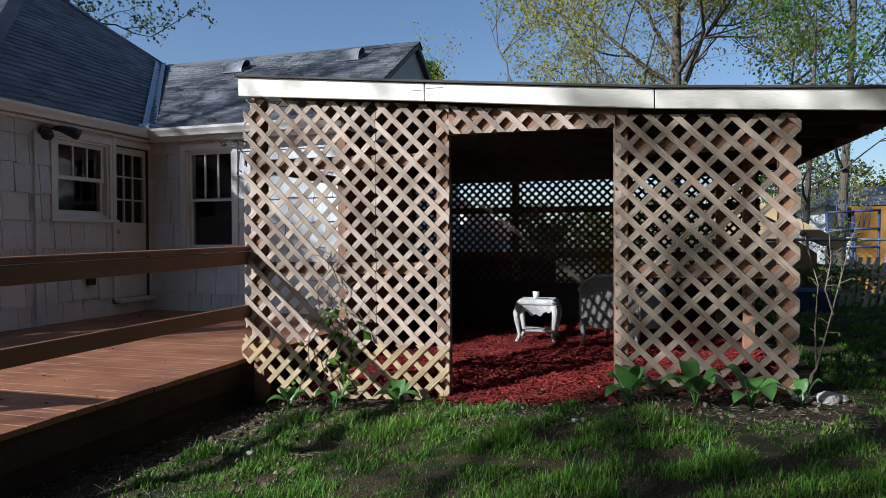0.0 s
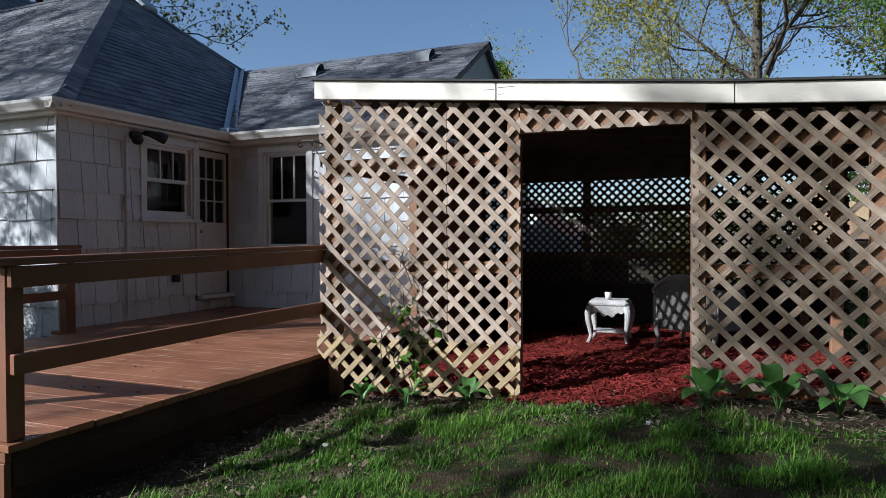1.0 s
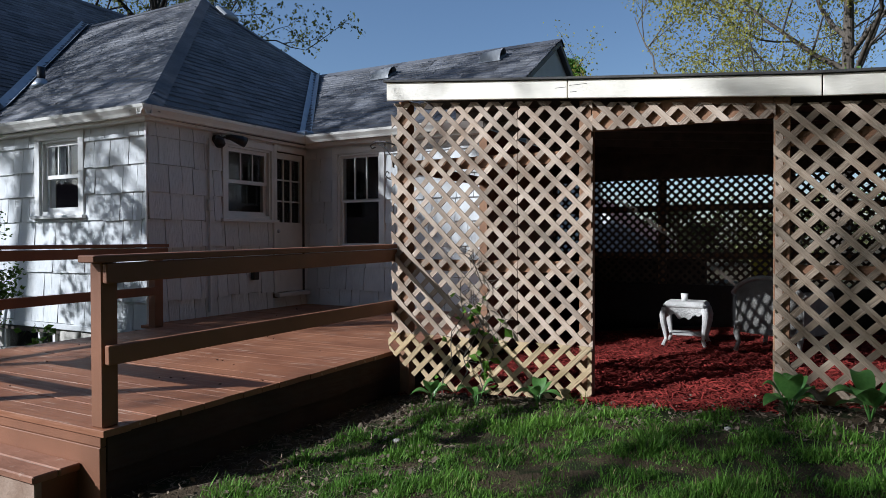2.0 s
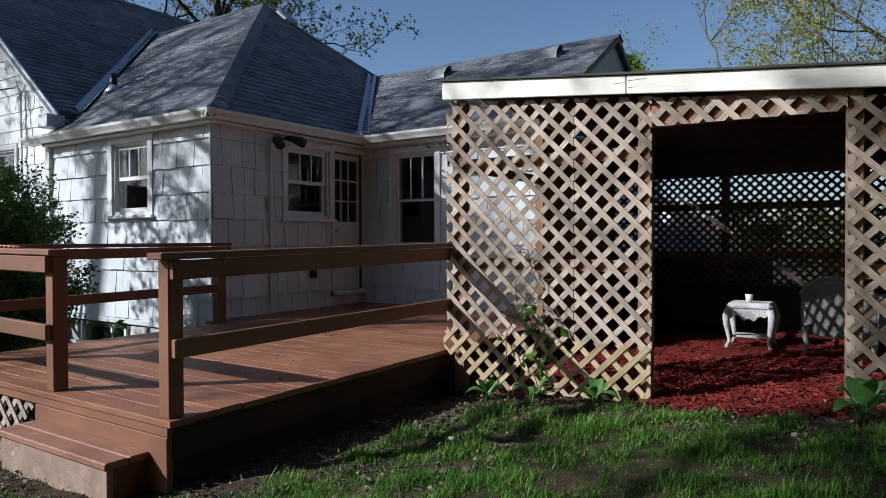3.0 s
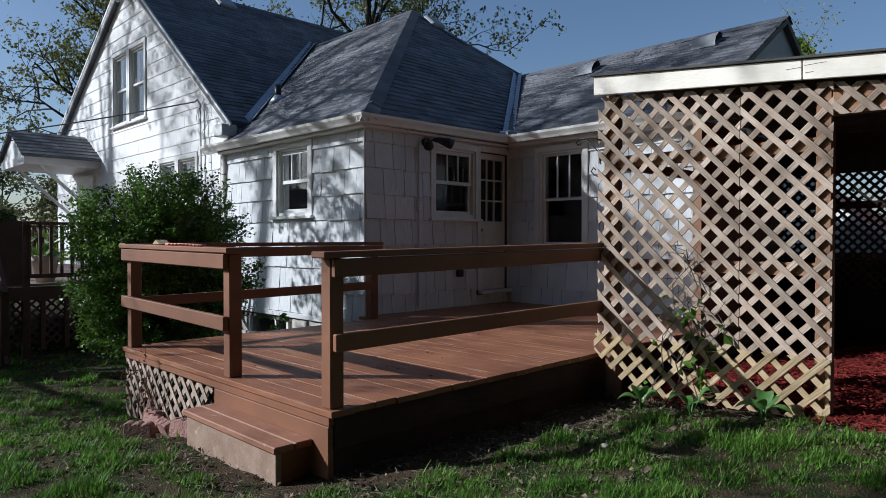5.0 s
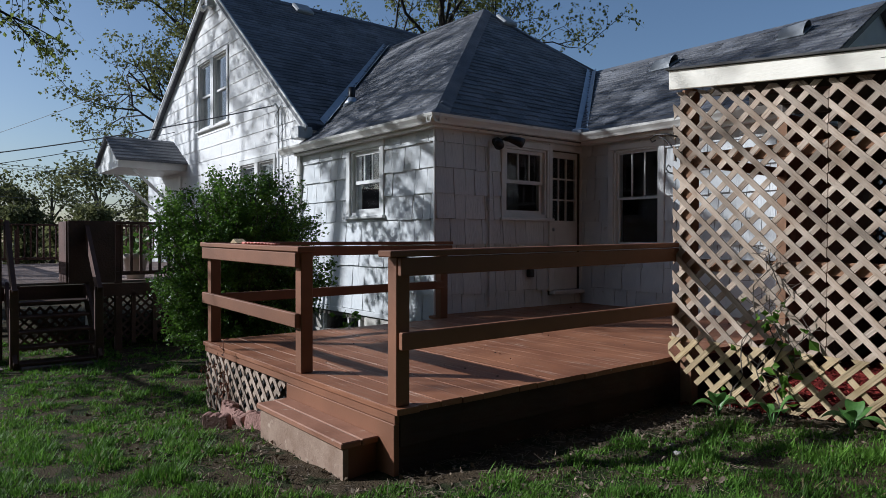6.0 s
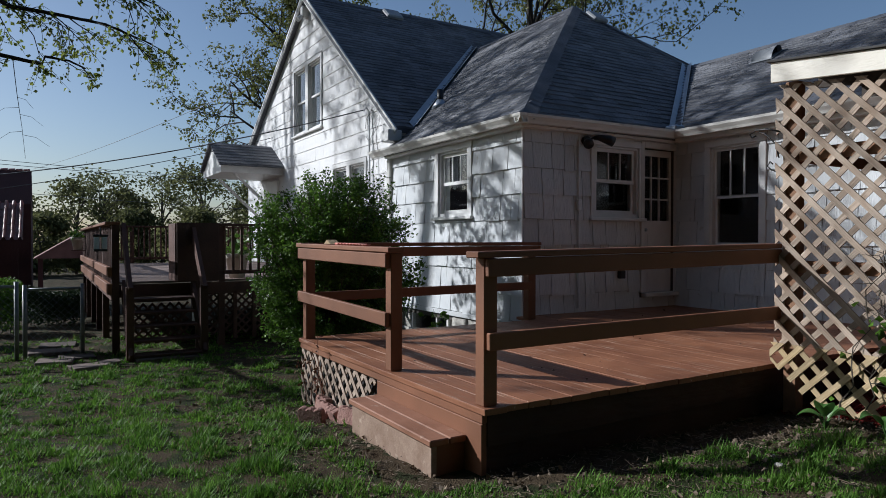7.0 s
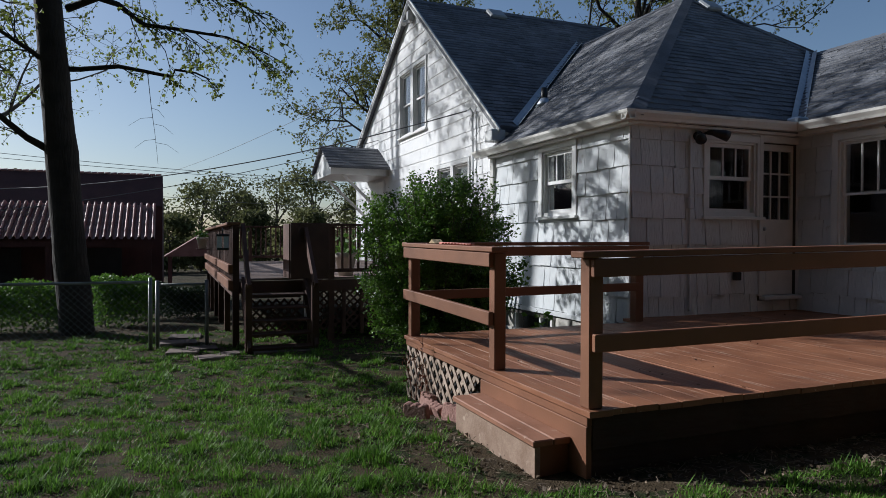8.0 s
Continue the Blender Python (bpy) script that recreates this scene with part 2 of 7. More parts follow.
def siding(parent, axis, face, out, u0, u1, z0, z1, holes, row=0.298, as_parts=True, top=None, seed=1, wide=(0.15, 0.2, 0.24, 0.3, 0.3, 0.34), lip=0.027):
    """Courses of striated shingles on a wall; out is the side they face along the axis."""
    r = random.Random(seed)
    verts, faces = [], []
    z = z0
    while z < z1 - 0.02:
        zt = min(z + row, z1)
        u = u0 - r.uniform(0, 0.2)
        while u < u1:
            w = r.choice(wide) * r.uniform(0.9, 1.1)
            a, b = max(u, u0), min(u + w, u1)
            u += w
            if b - a < 0.02:
                continue
            spans = [(a, b, z, zt)]
            for h in holes:
                nxt = []
                for (p, q, c, d) in spans:
                    if q <= h[0] or p >= h[1] or d <= h[2] or c >= h[3]:
                        nxt.append((p, q, c, d))
                        continue
                    if p < h[0]:
                        nxt.append((p, h[0], c, d))
                    if q > h[1]:
                        nxt.append((h[1], q, c, d))
                    if c < h[2]:
                        nxt.append((max(p, h[0]), min(q, h[1]), c, h[2]))
                    if d > h[3]:
                        nxt.append((max(p, h[0]), min(q, h[1]), h[3], d))
                spans = nxt
            for (p, q, c, d) in spans:
                if q - p < 0.015 or d - c < 0.02:
                    continue
                dl, dr = d, d
                if top:
                    dl, dr = min(d, top(p)), min(d, top(q))
                    if min(dl, dr) < c + 0.03:
                        continue
                drop = r.uniform(-0.009, 0.009) * (1 if as_parts else 0.25) if d - c > 0.2 else 0
                lo, hi = lip + r.uniform(-0.2, 0.25) * lip * (1 if as_parts else 0.3), 0.006
                p2, q2 = p + (0.004 if as_parts else 0.0006), q - (0.004 if as_parts else 0.0006)
                c2 = c + drop - 0.004
                pts = [(p2, hi, dl), (q2, hi, dr), (q2, lo, c2), (p2, lo, c2), (p2, 0, dl), (q2, 0, dr), (q2, 0, c2), (p2, 0, c2)]
                vs = [(face + out * o, uu, zz) if axis == "x" else (uu, face + out * o, zz) for uu, o, zz in pts]
                fs = [(0, 1, 2, 3), (3, 2, 6, 7), (0, 3, 7, 4), (1, 5, 6, 2)]
                if (out > 0) == (axis == "y"):
                    fs = [f[::-1] for f in fs]
                if as_parts:
                    part_py("siding_shingle", vs, fs, M_SIDING, parent)
                else:
                    k = len(verts)
                    verts += vs
                    faces += [tuple(i + k for i in f) for f in fs]
        z += row
    if verts:
        tagged(part_py("siding_shingles", verts, faces, M_SIDING_FAR, parent), kind="stuff")


M_SIDING_FAR = mat("painted_white_shingle_joined", (0.74, 0.75, 0.76), (0.83, 0.83, 0.82), 0.6, 4.0, 30, 0.5, stretch=(4, 4, 0.25), vary=0.03, island=True)

# openings: y or x from, to, z from, to
HOLE_A = (7.205, 7.945, 1.575, 2.44)
HOLE_B = (5.82, 6.57, 1.545, 2.42)
HOLE_DOOR = (6.67, 7.255, 0.56, 2.44)
HOLE_D = (4.81, 5.495, 1.155, 2.42)
HOLE_G = [(12.92, 13.66, 3.58, 4.98), (13.82, 14.56, 3.58, 4.98), (10.75, 11.4, 1.4, 2.62), (11.55, 12.2, 1.4, 2.62)]
bm = panel_wall(bmesh.new(), "x", 4.72, 4.90, 6.07, 9.62, 0.16, 2.62, [HOLE_A])
wall_a = part("wall", bm, M_SHEATH, house, "white wall of striated shingles, dappled with shade")
siding(wall_a, "x", 4.72, -1, 6.06, 9.40, 0.296, 2.55, [(7.105, 8.045, 1.515, 2.54)], seed=3)
bm = panel_wall(bmesh.new(), "y", 6.07, 6.25, 4.9, 7.28, 0.16, 2.62, [HOLE_B, HOLE_DOOR])
wall_b = part("wall", bm, M_SHEATH, house, "white shingled wall in shade with a door")
siding(wall_b, "y", 6.07, -1, 4.71, 7.27, 0.296, 2.56, [(5.74, 6.61, 1.485, 2.50), (6.61, 7.27, 0.50, 2.52)], seed=4)
bm = panel_wall(bmesh.new(), "x", 7.28, 7.46, 3.28, 6.07, 0.1, 2.62, [HOLE_D])
wall_d = part("wall", bm, M_SHEATH, house, "white shingled wall of the side wing")
siding(wall_d, "x", 7.28, -1, 3.28, 6.06, 0.296, 2.56, [(4.73, 5.575, 1.095, 2.5)], seed=5)
bm = panel_wall(bmesh.new(), "y", 3.28, 3.42, 7.46, 12.5, 0.1, 2.62, [])
prism(bm, [(7.3, 2.6), (12.6, 2.6), (9.86, 4.24)], "y", 3.28, 3.42)
wall_e = part("wall", bm, M_SIDING, house, "white gable end of the side wing")


def gable_top(y):
    return 3.0 + 0.8 * (y - 9.42) if y < 13.7 else 6.42 - 0.60 * (y - 13.7)


bm = bmesh.new()
panel_wall(bm, "x", 4.86, 5.04, 9.62, 18.6, -0.3, 3.1, HOLE_G[2:])
prism(bm, [(9.62, 3.1), (12.6, 3.1), (12.6, 5.45)], "x", 4.86, 5.04)
panel_wall(bm, "x", 4.86, 5.04, 12.6, 14.8, 3.1, 5.1, HOLE_G[:2])
prism(bm, [(12.6, 5.1), (14.8, 5.1), (14.8, 5.66), (13.7, 6.40), (12.6, 5.45)], "x", 4.86, 5.04)
prism(bm, [(14.8, 3.1), (18.6, 3.1), (18.6, 3.4), (14.8, 5.66)], "x", 4.86, 5.04)
wall_g = part("wall", bm, M_TRIM, house, "tall white gable wall with paired windows")
siding(wall_g, "x", 4.86, -1, 9.62, 18.6, 0.2, 6.4, [(12.82, 14.66, 3.48, 5.1), (10.65, 12.3, 1.3, 2.72)], row=0.27, as_parts=False, top=gable_top, seed=6, wide=(0.24, 0.3), lip=0.018)
bm = bmesh.new()
box(bm, 5.0, 14.0, 9.55, 9.7, -0.3, 3.1)
box(bm, 13.9, 14.0, 9.7, 18.6, -0.3, 3.1)
box(bm, 5.0, 14.0, 18.5, 18.6, -0.3, 3.1)
box(bm, 12.4, 12.5, 3.28, 9.6, 0.1, 2.62)
part("wall", bm, M_SIDING, house)
# foundation
bm = bmesh.new()
box(bm, 4.76, 4.9, 6.07, 7.72, -0.35, 0.215)
box(bm, 4.76, 4.9, 8.80, 9.6, -0.35, 0.215)
box(bm, 4.76, 4.9, 7.72, 8.80, -0.35, -0.15)
part("foundation", bm, M_STONE, house, "rough cream limestone foundation")
r = random.Random(11)
for k in range(2):
    y = 6.1
    while y < 9.5:
        w = r.uniform(0.3, 0.62)
        z0 = -0.34 + k * 0.28
        hi = z0 + 0.27 if k == 0 else 0.205
        if y + w < 7.74 or y > 8.78 or k == 0:
            bm = bmesh.new()
            box(bm, 4.69 + r.uniform(0, 0.03), 4.8, y, y + w - 0.012, z0, hi)
            bmesh.ops.subdivide_edges(bm, edges=bm.edges, cuts=3, use_grid_fill=True)
            for v in bm.verts:
                v.co += Vector((0.022, 0.012, 0.012)) * noise.noise(v.co * 9.0)
            part("foundation_stone", bm, M_STONE, house, "", True)
        y += w
# basement window
bm = bmesh.new()
for q in ((7.73, 8.79, 0.16, 0.212), (7.73, 8.79, -0.15, -0.11), (7.73, 7.775, -0.11, 0.16), (8.745, 8.79, -0.11, 0.16), (8.03, 8.065, -0.11, 0.16)):
    box(bm, 4.725, 4.77, *q)
bw = part("basement_window", bm, M_TRIM, house, "low white-framed basement window")
part("pane", box(bmesh.new(), 4.75, 4.755, 7.775, 8.745, -0.11, 0.16), M_GLASS, bw).visible_shadow = False
part("skirt_board", box(bmesh.new(), 4.682, 4.718, 6.06, 9.42, 0.225, 0.288, 0.004), M_SIDING, house)


# roofs
def slope(name, poly, height, u_axis, parent, seed, label=""):
    """A roof slope: a thick deck under courses of shingle tabs. poly: x, y corners; height(x, y) its plane; u_axis: the axis of the eaves."""
    r = random.Random(seed)
    bm = bmesh.new()
    lo = [bm.verts.new((x, y, height(x, y) - 0.09)) for x, y in poly]
    hi = [bm.verts.new((x, y, height(x, y) - 0.012)) for x, y in poly]
    bm.faces.new(lo)
    bm.faces.new(hi[::-1])
    for i in range(len(poly)):
        j = (i + 1) % len(poly)
        bm.faces.new((lo[i], lo[j], hi[j], hi[i]))
    bmesh.ops.recalc_face_normals(bm, faces=bm.faces)
    deck_ob = part(name, bm, M_ROOF, parent, label)
    ui, vi = (0, 1) if u_axis == "x" else (1, 0)
    v_lo, v_hi = min(p[vi] for p in poly), max(p[vi] for p in poly)
    p0 = [0, 0]
    p0[vi] = v_lo
    base = height(*p0)
    p0[vi] = v_lo + 1
    rise_v = height(*p0) - base
    sgn = 1 if rise_v > 0 else -1
    step = 0.128 / math.sqrt(1 + rise_v * rise_v)
    verts, faces = [], []
    v = 0.0
    span = v_hi - v_lo
    row = 0

    def cut(vv):
        xs = []
        for a, b in zip(poly, poly[1:] + poly[:1]):
            if (a[vi] - vv) * (b[vi] - vv) < 0:
                xs.append(a[ui] + (b[ui] - a[ui]) * (vv - a[vi]) / (b[vi] - a[vi]))
        return (min(xs), max(xs)) if len(xs) >= 2 else None

    while v < span:
        va = v_lo + v if sgn > 0 else v_hi - v
        vb = v_lo + min(v + step * 1.04, span) if sgn > 0 else v_hi - min(v + step * 1.04, span)
        e0, e1 = cut(va + sgn * 1e-4), cut(vb - sgn * 1e-4)
        v += step
        row += 1
        if not e0 or not e1:
            continue
        u = min(e0[0], e1[0]) - r.uniform(0, 0.3)
        end = max(e0[1], e1[1])
        while u < end:
            w = r.choice((0.16, 0.22, 0.3, 0.3))
            g = r.uniform(-0.006, 0.018) * sgn
            t = r.uniform(0.010, 0.022)
            a0, b0 = max(u + 0.003, e0[0]), min(u + w - 0.003, e0[1])
            a1, b1 = max(u + 0.003, e1[0]), min(u + w - 0.003, e1[1])
            u += w
            if b0 - a0 < 0.01 and b1 - a1 < 0.01:
                continue
            k = len(verts)
            for (uu, vv, up) in ((a0, va - g, t), (b0, va - g, t), (b1, vb, 0.001), (a1, vb, 0.001), (a0, va - g, -0.012), (b0, va - g, -0.012)):
                q = [0, 0]
                q[ui], q[vi] = uu, vv
                verts.append((q[0], q[1], height(*q) + up))
            faces += [(k, k + 1, k + 2, k + 3), (k + 4, k + 5, k + 1, k)]
    tagged(part_py("roof_shingles", verts, faces, M_ROOF, deck_ob), kind="stuff")
    return deck_ob


def h_a(x, y):
    return 2.64 + 0.76 * (x - 4.585)


def h_b(x, y):
    return 2.64 + 0.85 * (y - 5.93)


def h_d(x, y):
    return 2.66 + 0.60 * (x - 7.08)


def h_main(x, y):
    return 3.04 + 0.80 * (y - 9.42)


slope("roof", [(4.585, 5.93), (8.45, 9.38), (8.45, 12.65), (5.11, 9.45), (4.585, 9.45)], h_a, "y", house, 1, "grey shingled hip roof slope, dappled by the sun")
slope("roof", [(4.585, 5.93), (8.45, 9.38), (9.86, 7.92), (7.13, 5.93)], h_b, "x", house, 2, "grey shingled hip roof slope in shade")
slope("roof", [(7.08, 5.93), (9.86, 7.95), (9.86, 3.2), (7.08, 3.2)], h_d, "y", house, 3, "grey shingled roof of the side wing")
slope("roof", [(4.72, 9.42), (5.11, 9.42), (8.45, 12.65), (13.5, 12.65), (13.5, 13.7), (4.72, 13.7)], h_main, "x", house, 4, "steep grey shingled main roof")
# slopes that face away
bm = bmesh.new()
for quad in ([(9.86, 3.2, 4.31), (12.7, 3.2, 2.6), (12.7, 8.0, 2.6), (9.86, 8.0, 4.31)],
             [(8.45, 9.38, 5.56), (8.45, 12.7, 5.56), (12.5, 9.42, 2.7), (12.5, 6.0, 2.7)],
             [(4.72, 13.7, 6.45), (13.5, 13.7, 6.45), (13.5, 18.9, 3.3), (4.72, 18.9, 3.3)]):
    top = [bm.verts.new(p) for p in quad]
    low = [bm.verts.new((p[0], p[1], p[2] - 0.09)) for p in quad]
    bm.faces.new(top)
    bm.faces.new(low[::-1])
    for i in range(4):
        j = (i + 1) % 4
        bm.faces.new((top[j], top[i], low[i], low[j]))
bmesh.ops.recalc_face_normals(bm, faces=bm.faces)
part("roof", bm, M_ROOF, house)
# hip cap and ridge caps
for a, b, fall in (((4.585, 5.93, 2.65), (8.45, 9.38, 5.585), 0.072), ((8.45, 9.38, 5.585), (8.45, 12.65, 5.585), 0.105), ((8.45, 9.38, 5.585), (9.86, 7.95, 4.36), 0.075), ((9.86, 7.95, 4.338), (9.86, 3.2, 4.338), 0.088), ((4.72, 13.7, 6.475), (13.5, 13.7, 6.475), 0.112)):
    a, b = Vector(a), Vector(b)
    bm = bmesh.new()
    n = max(1, int((b - a).length / 0.14))
    for i in range(n):
        p, q = a.lerp(b, i / n), a.lerp(b, (i + 1.12) / n)
        side = (b - a).cross(Vector((0, 0, 1))).normalized() * 0.15
        up = Vector((0, 0, 0.006))
        dn = Vector((0, 0, -fall))
        vs = [bm.verts.new(w) for w in (p + side + dn + up, p + up * 2, p - side + dn + up, q + side + dn, q + up, q - side + dn)]
        bm.faces.new((vs[0], vs[1], vs[4], vs[3]))
        bm.faces.new((vs[1], vs[2], vs[5], vs[4]))
    tagged(part("ridge_capping", bm, M_RIDGE, house), kind="stuff")


# valley flashings, eaves, gutters
def strip(bm, a, b, wa, wb, lift=0.02):
    a, b, wa, wb = Vector(a), Vector(b), Vector(wa), Vector(wb)
    up = Vector((0, 0, lift))
    vs = [bm.verts.new(p) for p in (a + wa + up, b + wa + up, b, a)]
    bm.faces.new(vs)
    vs = [bm.verts.new(p) for p in (a, b, b + wb + up, a + wb + up)]
    bm.faces.new(vs)


bm = bmesh.new()
a, b = Vector((7.12, 5.93, 2.66)), Vector((9.83, 7.94, 4.35))
strip(bm, a, b, (-0.13, 0, 0.0), (0, -0.10, 0.0), 0.035)
part("valley_flashing", bm, M_FLASH, house, "pale galvanised valley flashing")
bm = bmesh.new()
a, b = Vector((5.11, 9.44, 3.07)), Vector((8.42, 12.64, 5.61))
strip(bm, a, b, (-0.05, 0.06, 0.045), (0.015, -0.08, 0.0), 0.035)
part("valley_flashing", bm, M_FLASH, house, "pale galvanised valley flashing")


def gutter(name, a, b, out):
    """A K-style gutter from a to b (top edge); out is the outward direction."""
    a, b, o = Vector(a), Vector(b), Vector(out)
    prof = [(0.0, 0.0), (0.0, -0.10), (0.07, -0.10), (0.085, -0.07), (0.115, -0.03), (0.12, 0.0), (0.108, 0.0), (0.10, -0.03), (0.075, -0.05), (0.06, -0.088), (0.01, -0.088), (0.01, 0.0)]
    bm = bmesh.new()
    e = (b - a).normalized()
    r0 = [bm.verts.new(a + o * p + Vector((0, 0, q))) for p, q in prof]
    r1 = [bm.verts.new(b + o * p + Vector((0, 0, q))) for p, q in prof]
    for i in range(len(prof)):
        j = (i + 1) % len(prof)
        bm.faces.new((r0[i], r0[j], r1[j], r1[i]))
    bm.faces.new(r0)
    bm.faces.new(r1[::-1])
    bmesh.ops.recalc_face_normals(bm, faces=bm.faces)
    return part(name, bm, M_GUTTER, house, "white metal gutter")


gutter("gutter", (4.60, 5.83, 2.65), (4.60, 9.82, 2.66), (-1, 0, 0))
gutter("gutter", (4.49, 5.94, 2.65), (7.09, 5.94, 2.67), (0, -1, 0))
gutter("gutter", (7.10, 5.94, 2.67), (7.10, 3.2, 2.68), (-1, 0, 0))
for q in ((4.60, 4.72, 5.95, 9.46, 2.52, 2.565), (4.72, 7.12, 5.95, 6.07, 2.525, 2.57), (7.12, 7.28, 3.2, 5.95, 2.53, 2.575)):
    part("soffit", box(bmesh.new(), *q), M_GUTTER, house)
for q in ((4.601, 4.62, 5.95, 9.46, 2.565, 2.63), (4.72, 7.12, 5.951, 5.97, 2.57, 2.64), (7.101, 7.12, 3.2, 5.95, 2.575, 2.645)):
    part("fascia", box(bmesh.new(), *q), M_GUTTER, house)
# gutter corner piece below the valley
bm = bmesh.new()
box(bm, 6.98, 7.16, 5.80, 5.99, 2.63, 2.74, 0.02)
part("valley_splash_guard", bm, M_FLASH, house)
# rake boards of the gable
bm = bmesh.new()
beam(bm, (4.735, 9.34, 2.93), (4.735, 13.7, 6.42), 0.03, 0.13, (0, -0.6, 0.8))
beam(bm, (4.735, 13.7, 6.42), (4.735, 18.9, 3.26), 0.03, 0.13, (0, 0.6, 0.8))
box(bm, 4.62, 4.86, 9.36, 9.62, 2.80, 2.98, 0.01)
part("rake_board", bm, M_TRIM, house)
# corner boards and downspout
bm = bmesh.new()
box(bm, 4.66, 4.72, 9.40, 9.50, 0.1, 2.55, 0.006)
part("downspout", bm, M_GUTTER, house)
bm = bmesh.new()
box(bm, 4.690, 4.705, 6.05, 6.075, 0.3, 2.52)
part("corner_bead", bm, M_TRIM, house)


# windows
def window(axis, face, out, hole, parent, trim=0.09, rows=(3, 1), depth=0.09, sash=0.045, label="white double-hung window", screen=False, curtain=False, sill=True):
    """A double-hung window in an opening: casing, sill, two sashes with bars, panes. rows: panes across in upper and lower sash."""
    u0, u1, z0, z1 = hole

    def b(bm, ua, ub, oa, ob_, za, zb, bev=0.0):
        oa, ob_ = face + out * oa, face + out * ob_
        if axis == "x":
            box(bm, min(oa, ob_), max(oa, ob_), ua, ub, za, zb, bev)
        else:
            box(bm, ua, ub, min(oa, ob_), max(oa, ob_), za, zb, bev)

    bm = bmesh.new()
    for (ua, ub, za, zb) in ((u0 - trim, u0, z0 - 0.02, z1), (u1, u1 + trim, z0 - 0.02, z1), (u0 - trim, u1 + trim, z1, z1 + trim)):
        b(bm, ua, ub, 0.0, 0.035, za, zb, 0.004)
    w = part("window", bm, M_TRIM, parent, label)
    if sill:
        bm = bmesh.new()
        b(bm, u0 - trim - 0.03, u1 + trim + 0.03, -0.02, 0.07, z0 - 0.06, z0 - 0.02, 0.006)
        part("sill", bm, M_TRIM, w)
    bm = bmesh.new()
    for (ua, ub, za, zb) in ((u0, u0 + 0.025, z0, z1), (u1 - 0.025, u1, z0, z1), (u0, u1, z1 - 0.025, z1), (u0, u1, z0 - 0.02, z0 + 0.03)):
        b(bm, ua, ub, -0.15, 0.01, za, zb)
    part("jamb", bm, M_TRIM, w)
    zm = z0 + (z1 - z0) * 0.5
    for k, (za, zb, off) in enumerate(((zm - 0.02, z1 - 0.025, -0.03), (z0 + 0.03, zm + 0.025, -0.05))):
        bm = bmesh.new()
        ua, ub = u0 + 0.025, u1 - 0.025
        for q in ((ua, ua + sash, za, zb), (ub - sash, ub, za, zb), (ua + sash, ub - sash, zb - sash, zb), (ua + sash, ub - sash, za, za + sash)):
            b(bm, q[0], q[1], off - 0.033, off, q[2], q[3])
        n = rows[k]
        for i in range(1, n):
            um = ua + sash + (ub - ua - 2 * sash) * i / n
            b(bm, um - 0.009, um + 0.009, off - 0.026, off - 0.004, za + sash, zb - sash)
        part("sash", bm, M_TRIM, w)
        bm = bmesh.new()
        b(bm, ua + sash, ub - sash, off - 0.020, off - 0.015, za + sash, zb - sash)
        g = part("pane", bm, M_GLASS, w)
        g.visible_shadow = False
    if curtain:
        bm = bmesh.new()
        n = 26
        for s0, s1 in ((u0 + 0.06, u0 + (u1 - u0) * 0.30), (u0 + (u1 - u0) * 0.70, u1 - 0.06)):
            prev = None
            for i in range(n + 1):
                t = i / n
                u = s0 + (s1 - s0) * t
                o = -0.16 + 0.014 * math.sin(t * 28) - 0.006 * math.sin(t * 61)
                cur = [bm.verts.new(((face + out * o), u, z) if axis == "x" else (u, face + out * o, z)) for z in (zm - 0.05 + 0.02 * math.sin(t * 9), z1 - 0.05)]
                if prev:
                    bm.faces.new((prev[0], cur[0], cur[1], prev[1]))
                prev = cur
        part("curtain", bm, M_CURTAIN, w, "thin white curtain")
    return w


M_CURTAIN = mat("grey_white_curtain", (0.12, 0.12, 0.13), (0.42, 0.42, 0.42), 0.9, 10, 80, 0.1)
window("x", 4.72, -1, HOLE_A, wall_a, trim=0.10, rows=(3, 1), label="white window with three upper lights and a curtain", curtain=True)
window("y", 6.07, -1, HOLE_B, wall_b, trim=0.08, rows=(3, 1), label="white kitchen window with three upper lights")
window("x", 7.28, -1, HOLE_D, wall_d, trim=0.08, rows=(3, 1), label="white window with dark panes", sash=0.03)
for h in HOLE_G:
    window("x", 4.86, -1, h, wall_g, trim=0.08, rows=(1, 1), label="white sash window", sash=0.04)
# near-black sheets behind the panes stand for the shade of unlit rooms
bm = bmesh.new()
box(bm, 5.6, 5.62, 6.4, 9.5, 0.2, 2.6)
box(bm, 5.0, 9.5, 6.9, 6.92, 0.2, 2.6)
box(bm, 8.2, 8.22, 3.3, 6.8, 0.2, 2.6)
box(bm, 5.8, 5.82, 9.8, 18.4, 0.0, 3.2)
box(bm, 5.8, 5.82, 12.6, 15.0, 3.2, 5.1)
part("dark_room_sheet", bm, M_DARK, house)

# door with nine lights
u0, u1, z0, z1 = HOLE_DOOR
bm = bmesh.new()
box(bm, u0 - 0.06, u0, 6.03, 6.07, z0, z1 + 0.08, 0.004)
box(bm, u1, u1 + 0.022, 6.03, 6.07, z0, z1 + 0.08, 0.004)
box(bm, u0, u1, 6.03, 6.07, z1, z1 + 0.08, 0.004)
box(bm, u0 - 0.02, u1 + 0.02, 5.98, 6.2, z0 - 0.05, z0, 0.006)
door = part("door", bm, M_TRIM, wall_b, "white half-glazed back door")
gz0, gz1 = 1.50, 2.35
bm = bmesh.new()
box(bm, u0 + 0.01, u1 - 0.01, 6.10, 6.14, z0 + 0.005, gz0 - 0.03)
